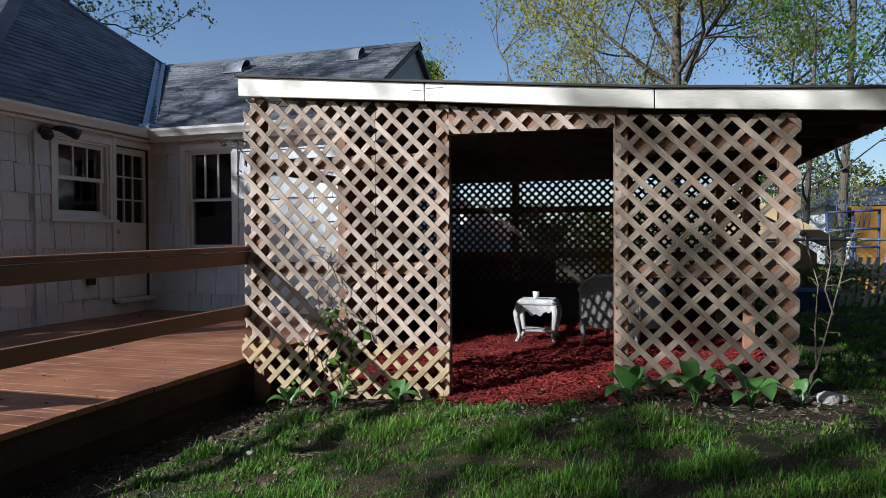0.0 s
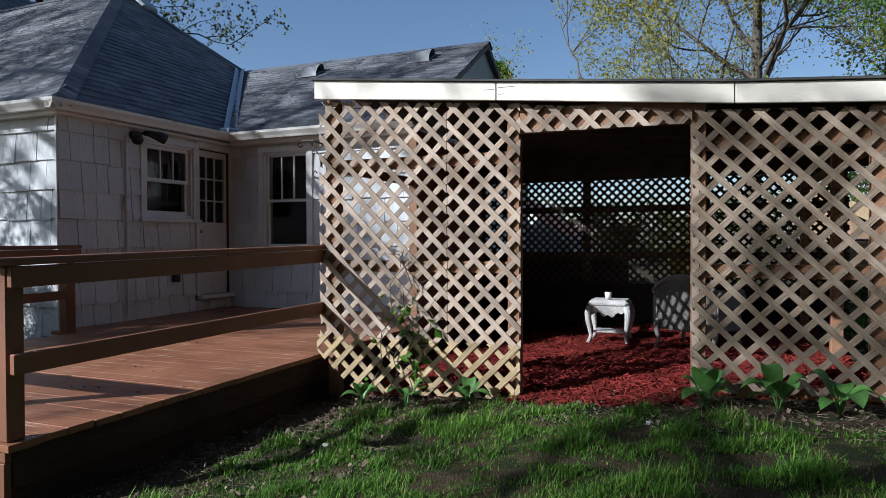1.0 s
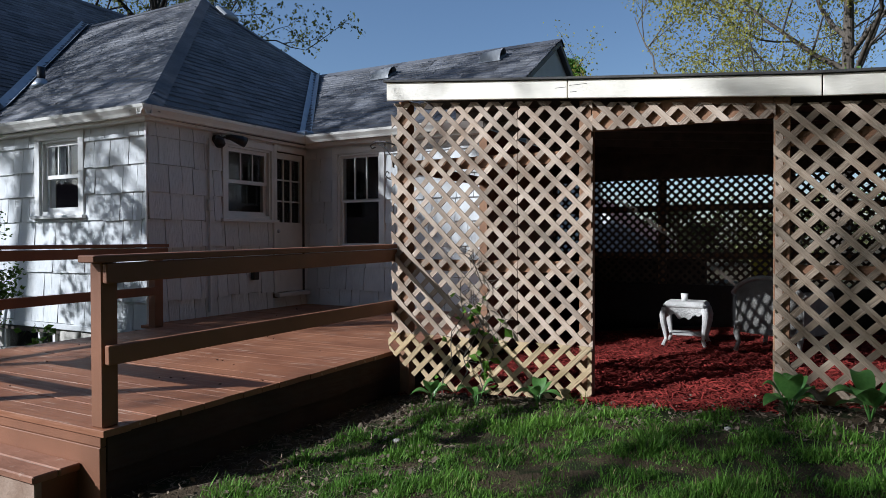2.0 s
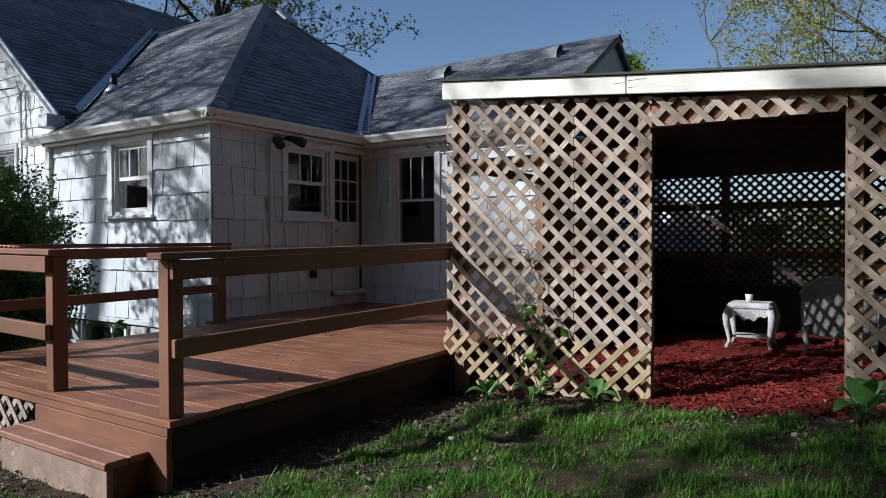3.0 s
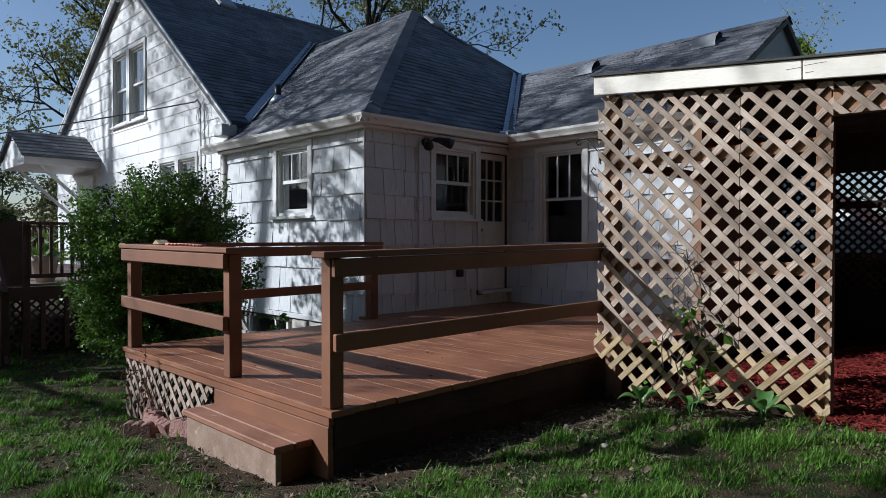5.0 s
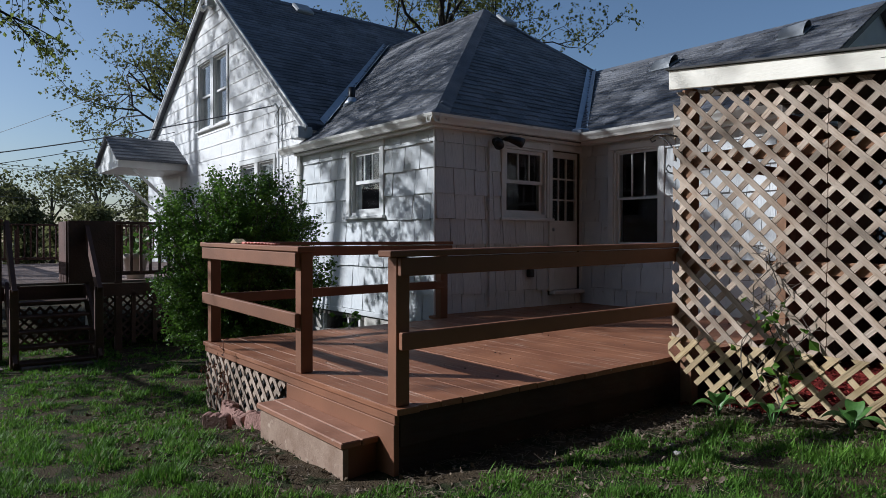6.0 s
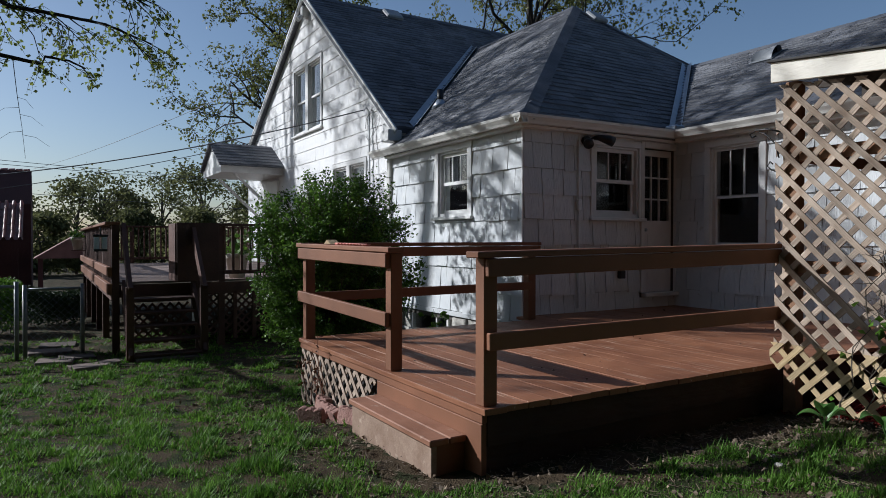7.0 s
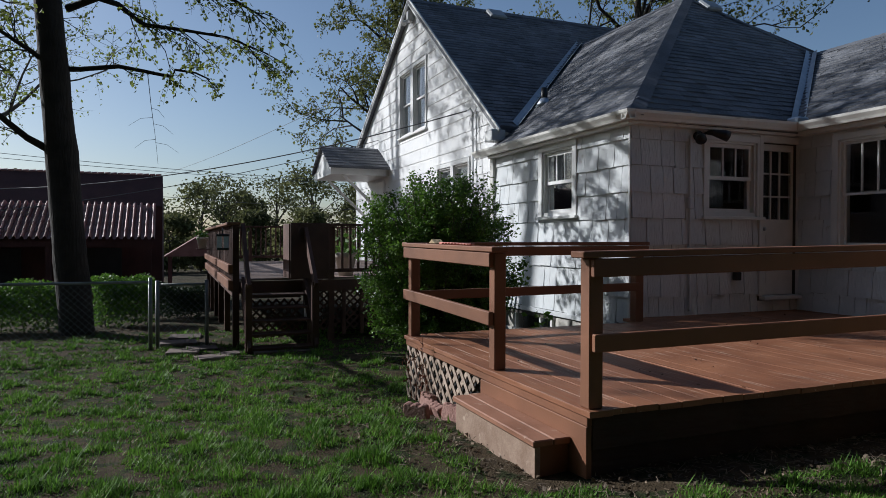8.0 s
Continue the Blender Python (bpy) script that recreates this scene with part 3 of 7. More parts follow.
box(bm, u0 + 0.01, u0 + 0.05, 6.10, 6.14, gz0 - 0.03, z1 - 0.01)
box(bm, u1 - 0.05, u1 - 0.01, 6.10, 6.14, gz0 - 0.03, z1 - 0.01)
box(bm, u0 + 0.05, u1 - 0.05, 6.10, 6.14, gz1, z1 - 0.01)
box(bm, u0 + 0.05, u1 - 0.05, 6.10, 6.14, gz0 - 0.03, gz0)
for i in (1, 2):
    um = u0 + 0.05 + (u1 - u0 - 0.13) * i / 3
    box(bm, um - 0.01, um + 0.01, 6.105, 6.13, gz0, gz1)
    zm = gz0 + (gz1 - gz0) * i / 3
    box(bm, u0 + 0.05, u1 - 0.05, 6.107, 6.128, zm - 0.01, zm + 0.01)
box(bm, u0 + 0.12, u1 - 0.12, 6.096, 6.10, z0 + 0.15, gz0 - 0.18, 0.0)
part("door_leaf", bm, M_TRIM, door)
bm = bmesh.new()
box(bm, u0 + 0.05, u1 - 0.05, 6.118, 6.122, gz0, gz1)
part("pane", bm, M_GLASS, door).visible_shadow = False
bm = bmesh.new()
bmesh.ops.create_uvsphere(bm, u_segments=12, v_segments=8, radius=0.025, matrix=Matrix.Translation((u0 + 0.05, 6.06, 1.38)))
tube(bm, [(u0 + 0.05, 6.1, 1.38), (u0 + 0.05, 6.06, 1.38)], 0.01, 8)
part("knob", bm, M_FLASH, door, "metal door knob", True)
# ---- deck ----
DZ = 0.37
deck = thing("deck", (4.0, 4.3, -0.1), "low red-brown stained timber deck with railings and a step", "deck")
bm = bmesh.new()
for y in (2.9, 3.8, 4.7, 5.55):
    box(bm, 2.02, 7.25, y - 0.02, y + 0.02, 0.19, 0.338)
part("joist", bm, M_DARK, deck)
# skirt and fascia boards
# shade-dark colour on the front boards
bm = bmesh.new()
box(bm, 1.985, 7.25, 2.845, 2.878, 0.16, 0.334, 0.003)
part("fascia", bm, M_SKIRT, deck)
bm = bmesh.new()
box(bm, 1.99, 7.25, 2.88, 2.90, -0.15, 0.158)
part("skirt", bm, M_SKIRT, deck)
bm = bmesh.new()
box(bm, 1.955, 1.985, 2.85, 5.72, 0.285, 0.334, 0.003)
part("fascia", bm, M_RAIL, deck)
bm = bmesh.new()
box(bm, 1.950, 1.983, 2.85, 4.12, -0.12, 0.283, 0.003)
part("riser", bm, M_RAIL, deck)
# near-black sheets for the shade under the deck
bm = bmesh.new()
prism(bm, [(4.12, 0.283), (4.12, 0.10), (4.06, 0.10), (4.0, 0.283)], "x", 1.975, 1.984)
box(bm, 2.0, 2.02, 4.1, 5.74, -0.35, 0.28)
part("shade_backing", bm, M_DARK, deck)


def timber(name, a, b, w, d, side, parent=deck, material=None, label="", bevel=0.005):
    return part(name, beam(bmesh.new(), a, b, w, d, side, bevel), material or M_RAIL, parent, label)


def upright(name, x, y, z0, z1, s=0.085, parent=deck, material=None):
    return part(name, box(bmesh.new(), x - s / 2, x + s / 2, y - s / 2, y + s / 2, z0, z1, 0.005), material or M_RAIL, parent)


upright("post", 2.01, 2.895, 0.37, 1.15)
upright("post", 2.015, 3.99, 0.37, 1.155)
upright("post", 2.015, 5.66, 0.37, 1.16)
upright("post", 4.60, 5.80, 0.37, 1.16, 0.10)
# rail from the step to the lattice
timber("handrail_cap", (1.905, 2.875, 1.168), (4.44, 2.83, 1.205), 0.125, 0.034, (0, 0, 1))
timber("rail", (1.97, 2.832, 1.10), (4.44, 2.785, 1.135), 0.036, 0.095, (0, 0, 1))
timber("rail", (1.975, 2.828, 0.715), (4.44, 2.785, 0.735), 0.036, 0.092, (0, 0, 1))
# front rail
timber("handrail_cap", (1.99, 3.90, 1.178), (1.99, 5.76, 1.195), 0.125, 0.034, (0, 0, 1))
timber("rail", (1.955, 3.96, 1.108), (1.955, 5.74, 1.125), 0.036, 0.095, (0, 0, 1))
timber("rail", (1.953, 3.96, 0.715), (1.953, 5.74, 0.745), 0.036, 0.092, (0, 0, 1))
# back rail to the house
timber("handrail_cap", (1.93, 5.70, 1.20), (4.72, 5.80, 1.205), 0.12, 0.034, (0, 0, 1))
timber("rail", (2.04, 5.655, 1.13), (4.70, 5.745, 1.135), 0.036, 0.09, (0, 0, 1))
timber("rail", (2.04, 5.655, 0.735), (4.58, 5.745, 0.745), 0.036, 0.085, (0, 0, 1))
# step
step = part("step", box(bmesh.new(), 1.742, 1.775, 3.01, 4.06, -0.06, 0.158, 0.004), M_RISER, deck, "worn board step with painted treads")
part("step_side", box(bmesh.new(), 1.776, 1.948, 3.015, 3.05, -0.06, 0.158), M_RAIL, step)
part("step_side", box(bmesh.new(), 1.776, 1.948, 4.02, 4.055, -0.06, 0.158), M_RAIL, step)
part("tread", box(bmesh.new(), 1.722, 1.838, 2.99, 4.075, 0.16, 0.196, 0.006), M_TREAD, step)
part("tread", box(bmesh.new(), 1.845, 1.949, 2.99, 4.09, 0.16, 0.196, 0.006), M_TREAD, step)
part("joint_grit", box(bmesh.new(), 1.8395, 1.8435, 3.0, 4.06, 0.165, 0.1915), M_RISER, step, "pale caulk between the treads")

# lattice skirt
def trim(bm, poly, y_plane):
    """Saws a slat off along the edges of its panel."""
    mid = (sum(p[0] for p in poly) / len(poly), sum(p[1] for p in poly) / len(poly))
    for p, q in zip(poly, poly[1:] + poly[:1]):
        nr = (q[1] - p[1], p[0] - q[0])
        if (mid[0] - p[0]) * nr[0] + (mid[1] - p[1]) * nr[1] > 0:
            nr = (-nr[0], -nr[1])
        co = (p[0], 0, p[1]) if y_plane else (0, p[0], p[1])
        no = (nr[0], 0, nr[1]) if y_plane else (0, nr[0], nr[1])
        cut = bmesh.ops.bisect_plane(bm, geom=list(bm.verts) + list(bm.edges) + list(bm.faces), plane_co=co, plane_no=no, clear_outer=True)
        edges = [g for g in cut["geom_cut"] if isinstance(g, bmesh.types.BMEdge)]
        if len(edges) > 2:
            bmesh.ops.edgeloop_fill(bm, edges=edges)


def lattice(poly, x, pitch, width, thick, material, parent, name="slat", phase=(0.0, 0.0), joined=False, y_plane=False, swap=False):
    """Two layers of crossed slats clipped to a polygon in y, z (or x, z) at a plane."""
    bm_all = bmesh.new() if joined else None
    for layer, sg in enumerate((-1, 1) if swap else (1, -1)):
        d = (math.sqrt(0.5), sg * math.sqrt(0.5))
        nrm = (-d[1], d[0])
        offs = [p[0] * nrm[0] + p[1] * nrm[1] for p in poly]
        k = math.floor(min(offs) / pitch)
        while k * pitch + phase[layer] < max(offs):
            c = k * pitch + phase[layer]
            k += 1
            p = (nrm[0] * c, nrm[1] * c)
            t = clip_line(poly, p, d)
            if not t:
                continue
            xx = x + (thick * 1.02 if layer else 0.0)
            jig = 0.0 if joined else rng.uniform(-0.0015, 0.0015)
            a = (p[0] + d[0] * t[0], p[1] + d[1] * t[0])
            b = (p[0] + d[0] * t[1], p[1] + d[1] * t[1])
            if y_plane:
                A, B, s = (a[0], xx, a[1]), (b[0], xx, b[1]), (0, 1, 0)
            else:
                A, B, s = (xx + jig, a[0], a[1]), (xx + jig, b[0], b[1]), (1, 0, 0)
            if joined:
                beam(bm_all, A, B, width, thick, s)
            else:
                e = (Vector(B) - Vector(A)).normalized() * width * 0.5
                bm = beam(bmesh.new(), Vector(A) - e, Vector(B) + e, width, thick, s)
                trim(bm, poly, y_plane)
                part(name, bm, GRAIN[material.name][0 if sg > 0 else 1] if material.name in GRAIN else material, parent)
    if joined:
        return tagged(part(name + "s", bm_all, material, parent), kind="stuff")


skirt = part("lattice_skirt", box(bmesh.new(), 1.99, 2.0, 4.1, 5.72, 0.262, 0.28), M_LATT_BROWN, deck, "weathered diagonal lattice skirt")
lattice([(4.12, 0.27), (5.72, 0.28), (5.72, -0.21), (4.55, -0.10), (4.42, 0.02)], 1.965, 0.103, 0.038, 0.008, M_LATT_BROWN, skirt)

# ---- lattice shed ----
shed = thing("lattice_shed", (6.3, 0.8, 0.2), "open garden shed of weathered diagonal lattice with a cream fascia", "shed")


def ftop(y):
    """Top of the roof's front edge."""
    return float(np.interp(y, (-1.6, -1.36, -0.14, 1.35, 2.78), (2.09, 2.115, 2.19, 2.33, 2.475)))


def framing(name, *a, material=None):
    return part(name, box(bmesh.new(), *a, 0.004), material or M_FRAME, shed)


framing("post", 4.43, 4.52, 2.66, 2.75, 0.0, 2.34)
framing("post", 4.43, 4.52, 1.215, 1.30, 0.1, 2.2)
framing("post", 4.43, 4.52, 0.02, 0.11, 0.2, 2.1)
framing("post", 4.43, 4.52, -0.95, -0.86, 0.25, 2.02)
framing("rail", 4.44, 4.476, 1.30, 2.66, 1.785, 1.872)
framing("rail", 4.44, 4.476, 1.30, 2.66, 1.02, 1.105)
framing("rail", 4.44, 4.476, -0.86, 0.02, 1.805, 1.892)
framing("rail", 4.44, 4.476, -0.86, 0.02, 1.015, 1.10)
framing("header", 4.437, 4.475, 0.11, 1.215, 1.985, 2.15)
framing("sill_board", 4.44, 4.476, -0.86, 0.02, 0.28, 0.37)
P_LAT, W_LAT = 0.108, 0.038
front_l = part("lattice_panel", box(bmesh.new(), 4.425, 4.43, 2.74, 2.76, 0.5, 2.3), M_LATT, shed, "weathered grey-tan lattice panel")
lattice([(2.80, 2.325), (2.80, 0.50), (1.742, 0.50), (1.742, 2.235)], 4.40, P_LAT, W_LAT, 0.009, M_LATT, front_l, phase=(0.02, 0.05))
lattice([(1.738, 2.235), (1.738, 0.50), (1.20, 0.50), (1.20, 2.185)], 4.402, P_LAT, W_LAT, 0.009, M_LATT, front_l, phase=(0.03, 0.045))
front_low = part("lattice_panel", box(bmesh.new(), 4.425, 4.43, 1.22, 1.24, 0.2, 0.48), M_LATT_NEW, shed, "newer yellowish lattice strip")
lattice([(2.82, 0.53), (2.82, 0.40), (2.47, 0.11), (1.20, 0.16), (1.20, 0.53)], 4.383, P_LAT, W_LAT, 0.008, M_LATT_NEW, front_low, phase=(0.045, 0.02), swap=True)
front_r = part("lattice_panel", box(bmesh.new(), 4.425, 4.43, 0.06, 0.10, 0.3, 1.9), M_LATT, shed, "weathered grey-tan lattice panel")
lattice([(0.11, 2.055), (0.11, 0.30), (-0.96, 0.36), (-0.97, 2.0)], 4.40, P_LAT, W_LAT, 0.009, LATT_C[0], front_r, phase=(0.0, 0.03))
front_h = part("lattice_panel", box(bmesh.new(), 4.425, 4.43, 0.2, 1.1, 1.99, 2.0), M_LATT, shed, "lattice strip over the opening")
lattice([(0.10, 2.06), (0.10, 1.975), (1.20, 1.985), (1.20, 2.18)], 4.403, P_LAT, W_LAT, 0.009, M_LATT, front_h, phase=(0.06, 0.01))
# fascia boards, end to end
for ya, yb in ((2.80, 1.355), (1.347, -0.137), (-0.143, -1.58)):
    bm = bmesh.new()
    ta, tb = ftop(ya), ftop(yb)
    prism(bm, [(ya, ta), (yb, tb), (yb, tb - 0.122), (ya, ta - 0.138 if ya > 2 else ta - 0.122)], "x", 4.335, 4.36)
    bmesh.ops.bevel(bm, geom=list(bm.edges), offset=0.003, segments=1, affect="EDGES")
    part("fascia", bm, M_FASCIA, shed, "cream painted fascia board, cracked at the joint")
bm = bmesh.new()
for ya, yb in ((2.82, 1.35), (1.35, -0.14), (-0.14, -1.60)):
    prism(bm, [(ya, ftop(ya) + 0.004), (yb, ftop(yb) + 0.004), (yb, ftop(yb) + 0.018), (ya, ftop(ya) + 0.018)], "x", 4.315, 8.45)
M_FELT = mat("roofing_felt", (0.05, 0.05, 0.052), (0.09, 0.088, 0.085), 0.9, 4, 90, 0.3)
roof = part("roof", bm, M_FELT, shed, "dark felt roof")
# undersides of the shed roof use the shade-dark wood colour too
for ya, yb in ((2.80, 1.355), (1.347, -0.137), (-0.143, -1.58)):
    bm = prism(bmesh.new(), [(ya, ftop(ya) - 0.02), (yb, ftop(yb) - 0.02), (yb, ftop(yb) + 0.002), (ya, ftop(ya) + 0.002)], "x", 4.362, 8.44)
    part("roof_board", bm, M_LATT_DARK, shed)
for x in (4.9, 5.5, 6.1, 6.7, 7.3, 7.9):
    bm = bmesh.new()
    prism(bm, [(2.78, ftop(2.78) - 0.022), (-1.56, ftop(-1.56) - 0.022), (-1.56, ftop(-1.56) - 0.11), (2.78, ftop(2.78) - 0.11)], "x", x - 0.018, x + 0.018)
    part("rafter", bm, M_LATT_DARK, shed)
part("rake_board", prism(bmesh.new(), [(-1.585, ftop(-1.58) - 0.10), (-1.605, ftop(-1.6) - 0.10), (-1.605, ftop(-1.6) + 0.003), (-1.585, ftop(-1.58) + 0.003)], "x", 4.365, 8.44), M_LATT_BROWN, shed)
for y0, y1, dz in ((1.36, 1.44, -0.048), (1.22, 1.34, -0.040), (1.29, 1.335, -0.085)):
    part("crack", box(bmesh.new(), 4.3335, 4.336, y0, y1, ftop(1.35) + dz, ftop(1.35) + dz + 0.0022), M_DARK, shed)
# back and sides
XB = 8.35
back = part("lattice_panel", box(bmesh.new(), XB + 0.03, XB + 0.07, -1.4, 2.9, 1.59, 1.67), M_FRAME, shed, "fine dark lattice back wall")
part("rail", box(bmesh.new(), XB + 0.03, XB + 0.07, -1.4, 2.9, 1.02, 1.10), M_FRAME, back)
for y in (2.85, 1.45, 0.05, -1.35):
    part("post", box(bmesh.new(), XB + 0.07, XB + 0.16, y - 0.045, y + 0.045, 0.15, 2.3), M_FRAME, shed)
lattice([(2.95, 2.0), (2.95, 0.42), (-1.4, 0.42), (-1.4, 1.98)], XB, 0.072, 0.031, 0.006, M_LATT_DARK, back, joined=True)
# side towards the house: boards low down
for k in range(15):
    part("side_board", box(bmesh.new(), 6.15 + k * 0.148, 6.292 + k * 0.148, 2.815, 2.835, 0.05, 2.40), M_FRAME, shed)
# near-black sheets added for the darkness low down at the back
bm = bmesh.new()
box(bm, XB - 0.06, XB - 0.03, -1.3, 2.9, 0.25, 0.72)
part("low_shade_sheet", bm, M_DARK, shed)
part("back_shade_sheet", box(bmesh.new(), XB + 0.02, XB + 0.04, -1.4, 0.94, 0.05, 0.42), M_DARK, shed)
part("back_shade_sheet", box(bmesh.new(), XB + 0.2, XB + 0.22, 0.95, 2.95, -0.1, 1.07), M_DARK, shed)
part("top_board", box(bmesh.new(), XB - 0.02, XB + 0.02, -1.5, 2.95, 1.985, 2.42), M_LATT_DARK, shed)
for x in (6.2, 8.2):
    framing("post", x - 0.045, x + 0.045, -1.0, -0.91, 0.2, 2.0)
framing("post", 6.05, 6.14, 2.72, 2.81, 0.0, 2.36)
framing("rail", 4.52, 6.05, 2.75, 2.786, 1.80, 1.88)
framing("rail", 4.52, 8.2, -0.97, -0.935, 0.98, 1.06)
framing("rail", 4.52, 8.2, -0.97, -0.935, 1.80, 1.88)
# pale grit in the joints between the boards
M_GRIT = mat("pale_joint_grit", (0.45, 0.36, 0.28), (0.65, 0.56, 0.46), 0.95, 30, 90, 0.4)
for k in range(1, 12):
    x0 = 1.945 + k * 0.1485 - 0.0042
    y = 2.9 + rng.uniform(0, 0.4)
    while y < 5.6:
        L = rng.uniform(0.2, 0.7)
        if rng.random() < 0.92 - 0.075 * k:
            part("joint_grit", box(bmesh.new(), x0 + 0.0009, x0 + 0.0042, y, min(y + L, 5.7), 0.35, 0.3685), M_GRIT, deck)
        y += L + rng.uniform(0.03, 0.35)
# deck boards last
for k in range(36):
    x0 = 1.945 + k * 0.1485
    y1 = 5.74 if x0 < 4.58 else 6.06
    if x0 > 7.2:
        break
    y0 = 2.825 - rng.uniform(0, 0.012)
    part("deck_board", box(bmesh.new(), x0, min(x0 + (0.1446 if k < 9 else 0.1472), 7.27), y0, y1, 0.337 + rng.uniform(-0.001, 0.001), 0.37 + rng.uniform(-0.0012, 0.0012), 0.0018 if k < 9 else 0.001), M_DECK, deck)
# ---- trees ----
def bark(name, c1, c2):
    return mat(name, c1, c2, 0.95, 5.0, 30, 0.9, stretch=(1, 1, 0.2))


M_BARK = bark("dark_bark", (0.012, 0.010, 0.008), (0.034, 0.027, 0.022))
M_BARK2 = bark("grey_bark", (0.06, 0.05, 0.04), (0.13, 0.11, 0.09))
M_LEAF = mat("young_maple_leaves", (0.11, 0.15, 0.03), (0.24, 0.28, 0.07), 0.55, 1.0, 12, 0.0, vary=0.3, island=True, trans=0.5, spec=0.2)
M_LEAF_Y = mat("yellow_spring_leaves", (0.22, 0.22, 0.045), (0.38, 0.36, 0.08), 0.6, 0.8, 10, 0.0, vary=0.25, island=True, trans=0.4, spec=0.2)
M_LEAF_G = mat("fresh_green_leaves", (0.05, 0.12, 0.015), (0.13, 0.25, 0.03), 0.5, 1.2, 12, 0.0, vary=0.3, island=True, trans=0.4, spec=0.2)
M_LEAF_B = mat("shrub_leaves", (0.06, 0.14, 0.016), (0.16, 0.29, 0.04), 0.45, 2.0, 15, 0.0, vary=0.35, island=True, trans=0.3)
M_LEAF_S = mat("glossy_shrub_leaves", (0.045, 0.115, 0.014), (0.15, 0.265, 0.036), 0.4, 2.0, 15, 0.0, vary=0.35, island=True, trans=0.35, spec=0.4)
M_LEAF_O = mat("olive_young_leaves", (0.085, 0.100, 0.028), (0.20, 0.215, 0.065), 0.55, 1.0, 12, 0.0, vary=0.35, island=True, trans=0.35, spec=0.2)
# kept very dark so that the added trees throw back little light
M_LEAF_DARK = mat("low_bounce_leaves", (0.016, 0.036, 0.012), (0.045, 0.080, 0.026), 0.6, 1.0, 12, 0.0, vary=0.3, island=True, trans=0.1, spec=0.2)
M_LEAF_FAR = mat("distant_spring_foliage", (0.080, 0.090, 0.036), (0.18, 0.187, 0.076), 0.7, 0.3, 3, 0.0, vary=0.4, island=True, trans=0.4, spec=0.2)


class Growth:
    """Collects the wood and the leaves of one plant as plain arrays."""

    def __init__(self, seed):
        self.r = random.Random(seed)
        self.v, self.f, self.lv, self.lf = [], [], [], []

    def limb(self, pts, radii, n):
        base = len(self.v)
        ref = Vector((0.37, 0.51, 0.77))
        for i, p in enumerate(pts):
            d = (pts[min(i + 1, len(pts) - 1)] - pts[max(i - 1, 0)]).normalized()
            u = ref - d * ref.dot(d)
            u = u.normalized() if u.length > 1e-4 else d.orthogonal().normalized()
            w = d.cross(u)
            for k in range(n):
                a = 2 * math.pi * k / n
                self.v.append(p + (u * math.cos(a) + w * math.sin(a)) * radii[i])
        for i in range(len(pts) - 1):
            for k in range(n):
                a, b = base + i * n + k, base + i * n + (k + 1) % n
                self.f.append((a, b, b + n, a + n))

    def leaf(self, p, size, droop=0.4):
        r = self.r
        d = Vector((r.uniform(-1, 1), r.uniform(-1, 1), r.uniform(-1, 0.6) - droop)).normalized()
        s = d.cross(Vector((r.uniform(-1, 1), r.uniform(-1, 1), r.uniform(-1, 1)))).normalized()
        k = len(self.lv)
        w = size * r.uniform(0.28, 0.42)
        L = size * r.uniform(0.8, 1.2)
        nrm = d.cross(s) * w * 0.35
        self.lv += [p, p + d * L * 0.5 + s * w + nrm, p + d * L, p + d * L * 0.5 - s * w + nrm]
        self.lf.append((k, k + 1, k + 2, k + 3))

    def branch(self, p, d, length, radius, depth, cfg):
        r = self.r
        n = 5 if depth > 1 else 4
        pts, radii = [p.copy()], [radius]
        q, e = p.copy(), d.normalized()
        seg = length / n
        for i in range(n):
            e = (e + Vector((r.gauss(0, 1), r.gauss(0, 1), r.gauss(0, 1))) * cfg["wob"] + Vector((0, 0, cfg["up"] if depth > 0 else cfg["tip"]))).normalized()
            q = q + e * seg
            pts.append(q.copy())
            radii.append(radius * (1 - 0.75 * (i + 1) / n))
        self.limb(pts, radii, 6 if depth > 2 else (4 if depth > 0 else 3))
        if depth <= 1:
            for i in range(cfg["leaves"] if depth == 0 else cfg["leaves"] // 2):
                t = r.uniform(0.15, 1.0) * n
                a = min(int(t), n - 1)
                base = pts[a].lerp(pts[a + 1], t - a)
                c = base + Vector((r.gauss(0, 1), r.gauss(0, 1), r.gauss(0, 1))) * cfg["scatter"]
                self.leaf(c, cfg["size"] * r.uniform(0.6, 1.2))
        if depth > 0:
            k = cfg["kids"] if depth > 1 else cfg["twigs"]
            for i in range(k):
                t = r.uniform(0.25, 1.0) * n
                a = min(int(t), n - 1)
                base = pts[a].lerp(pts[a + 1], t - a)
                dd = (pts[a + 1] - pts[a]).normalized()
                side = dd.cross(Vector((r.uniform(-1, 1), r.uniform(-1, 1), r.uniform(-1, 1)))).normalized()
                nd = (dd * r.uniform(0.5, 0.9) + side * r.uniform(0.6, 1.0)).normalized()
                self.branch(base, nd, length * r.uniform(0.5, 0.7), max(radius * 0.45, 0.004), depth - 1, cfg)


CFG = dict(wob=0.16, up=0.05, tip=-0.05, leaves=12, size=0.085, scatter=0.07, kids=4, twigs=4)


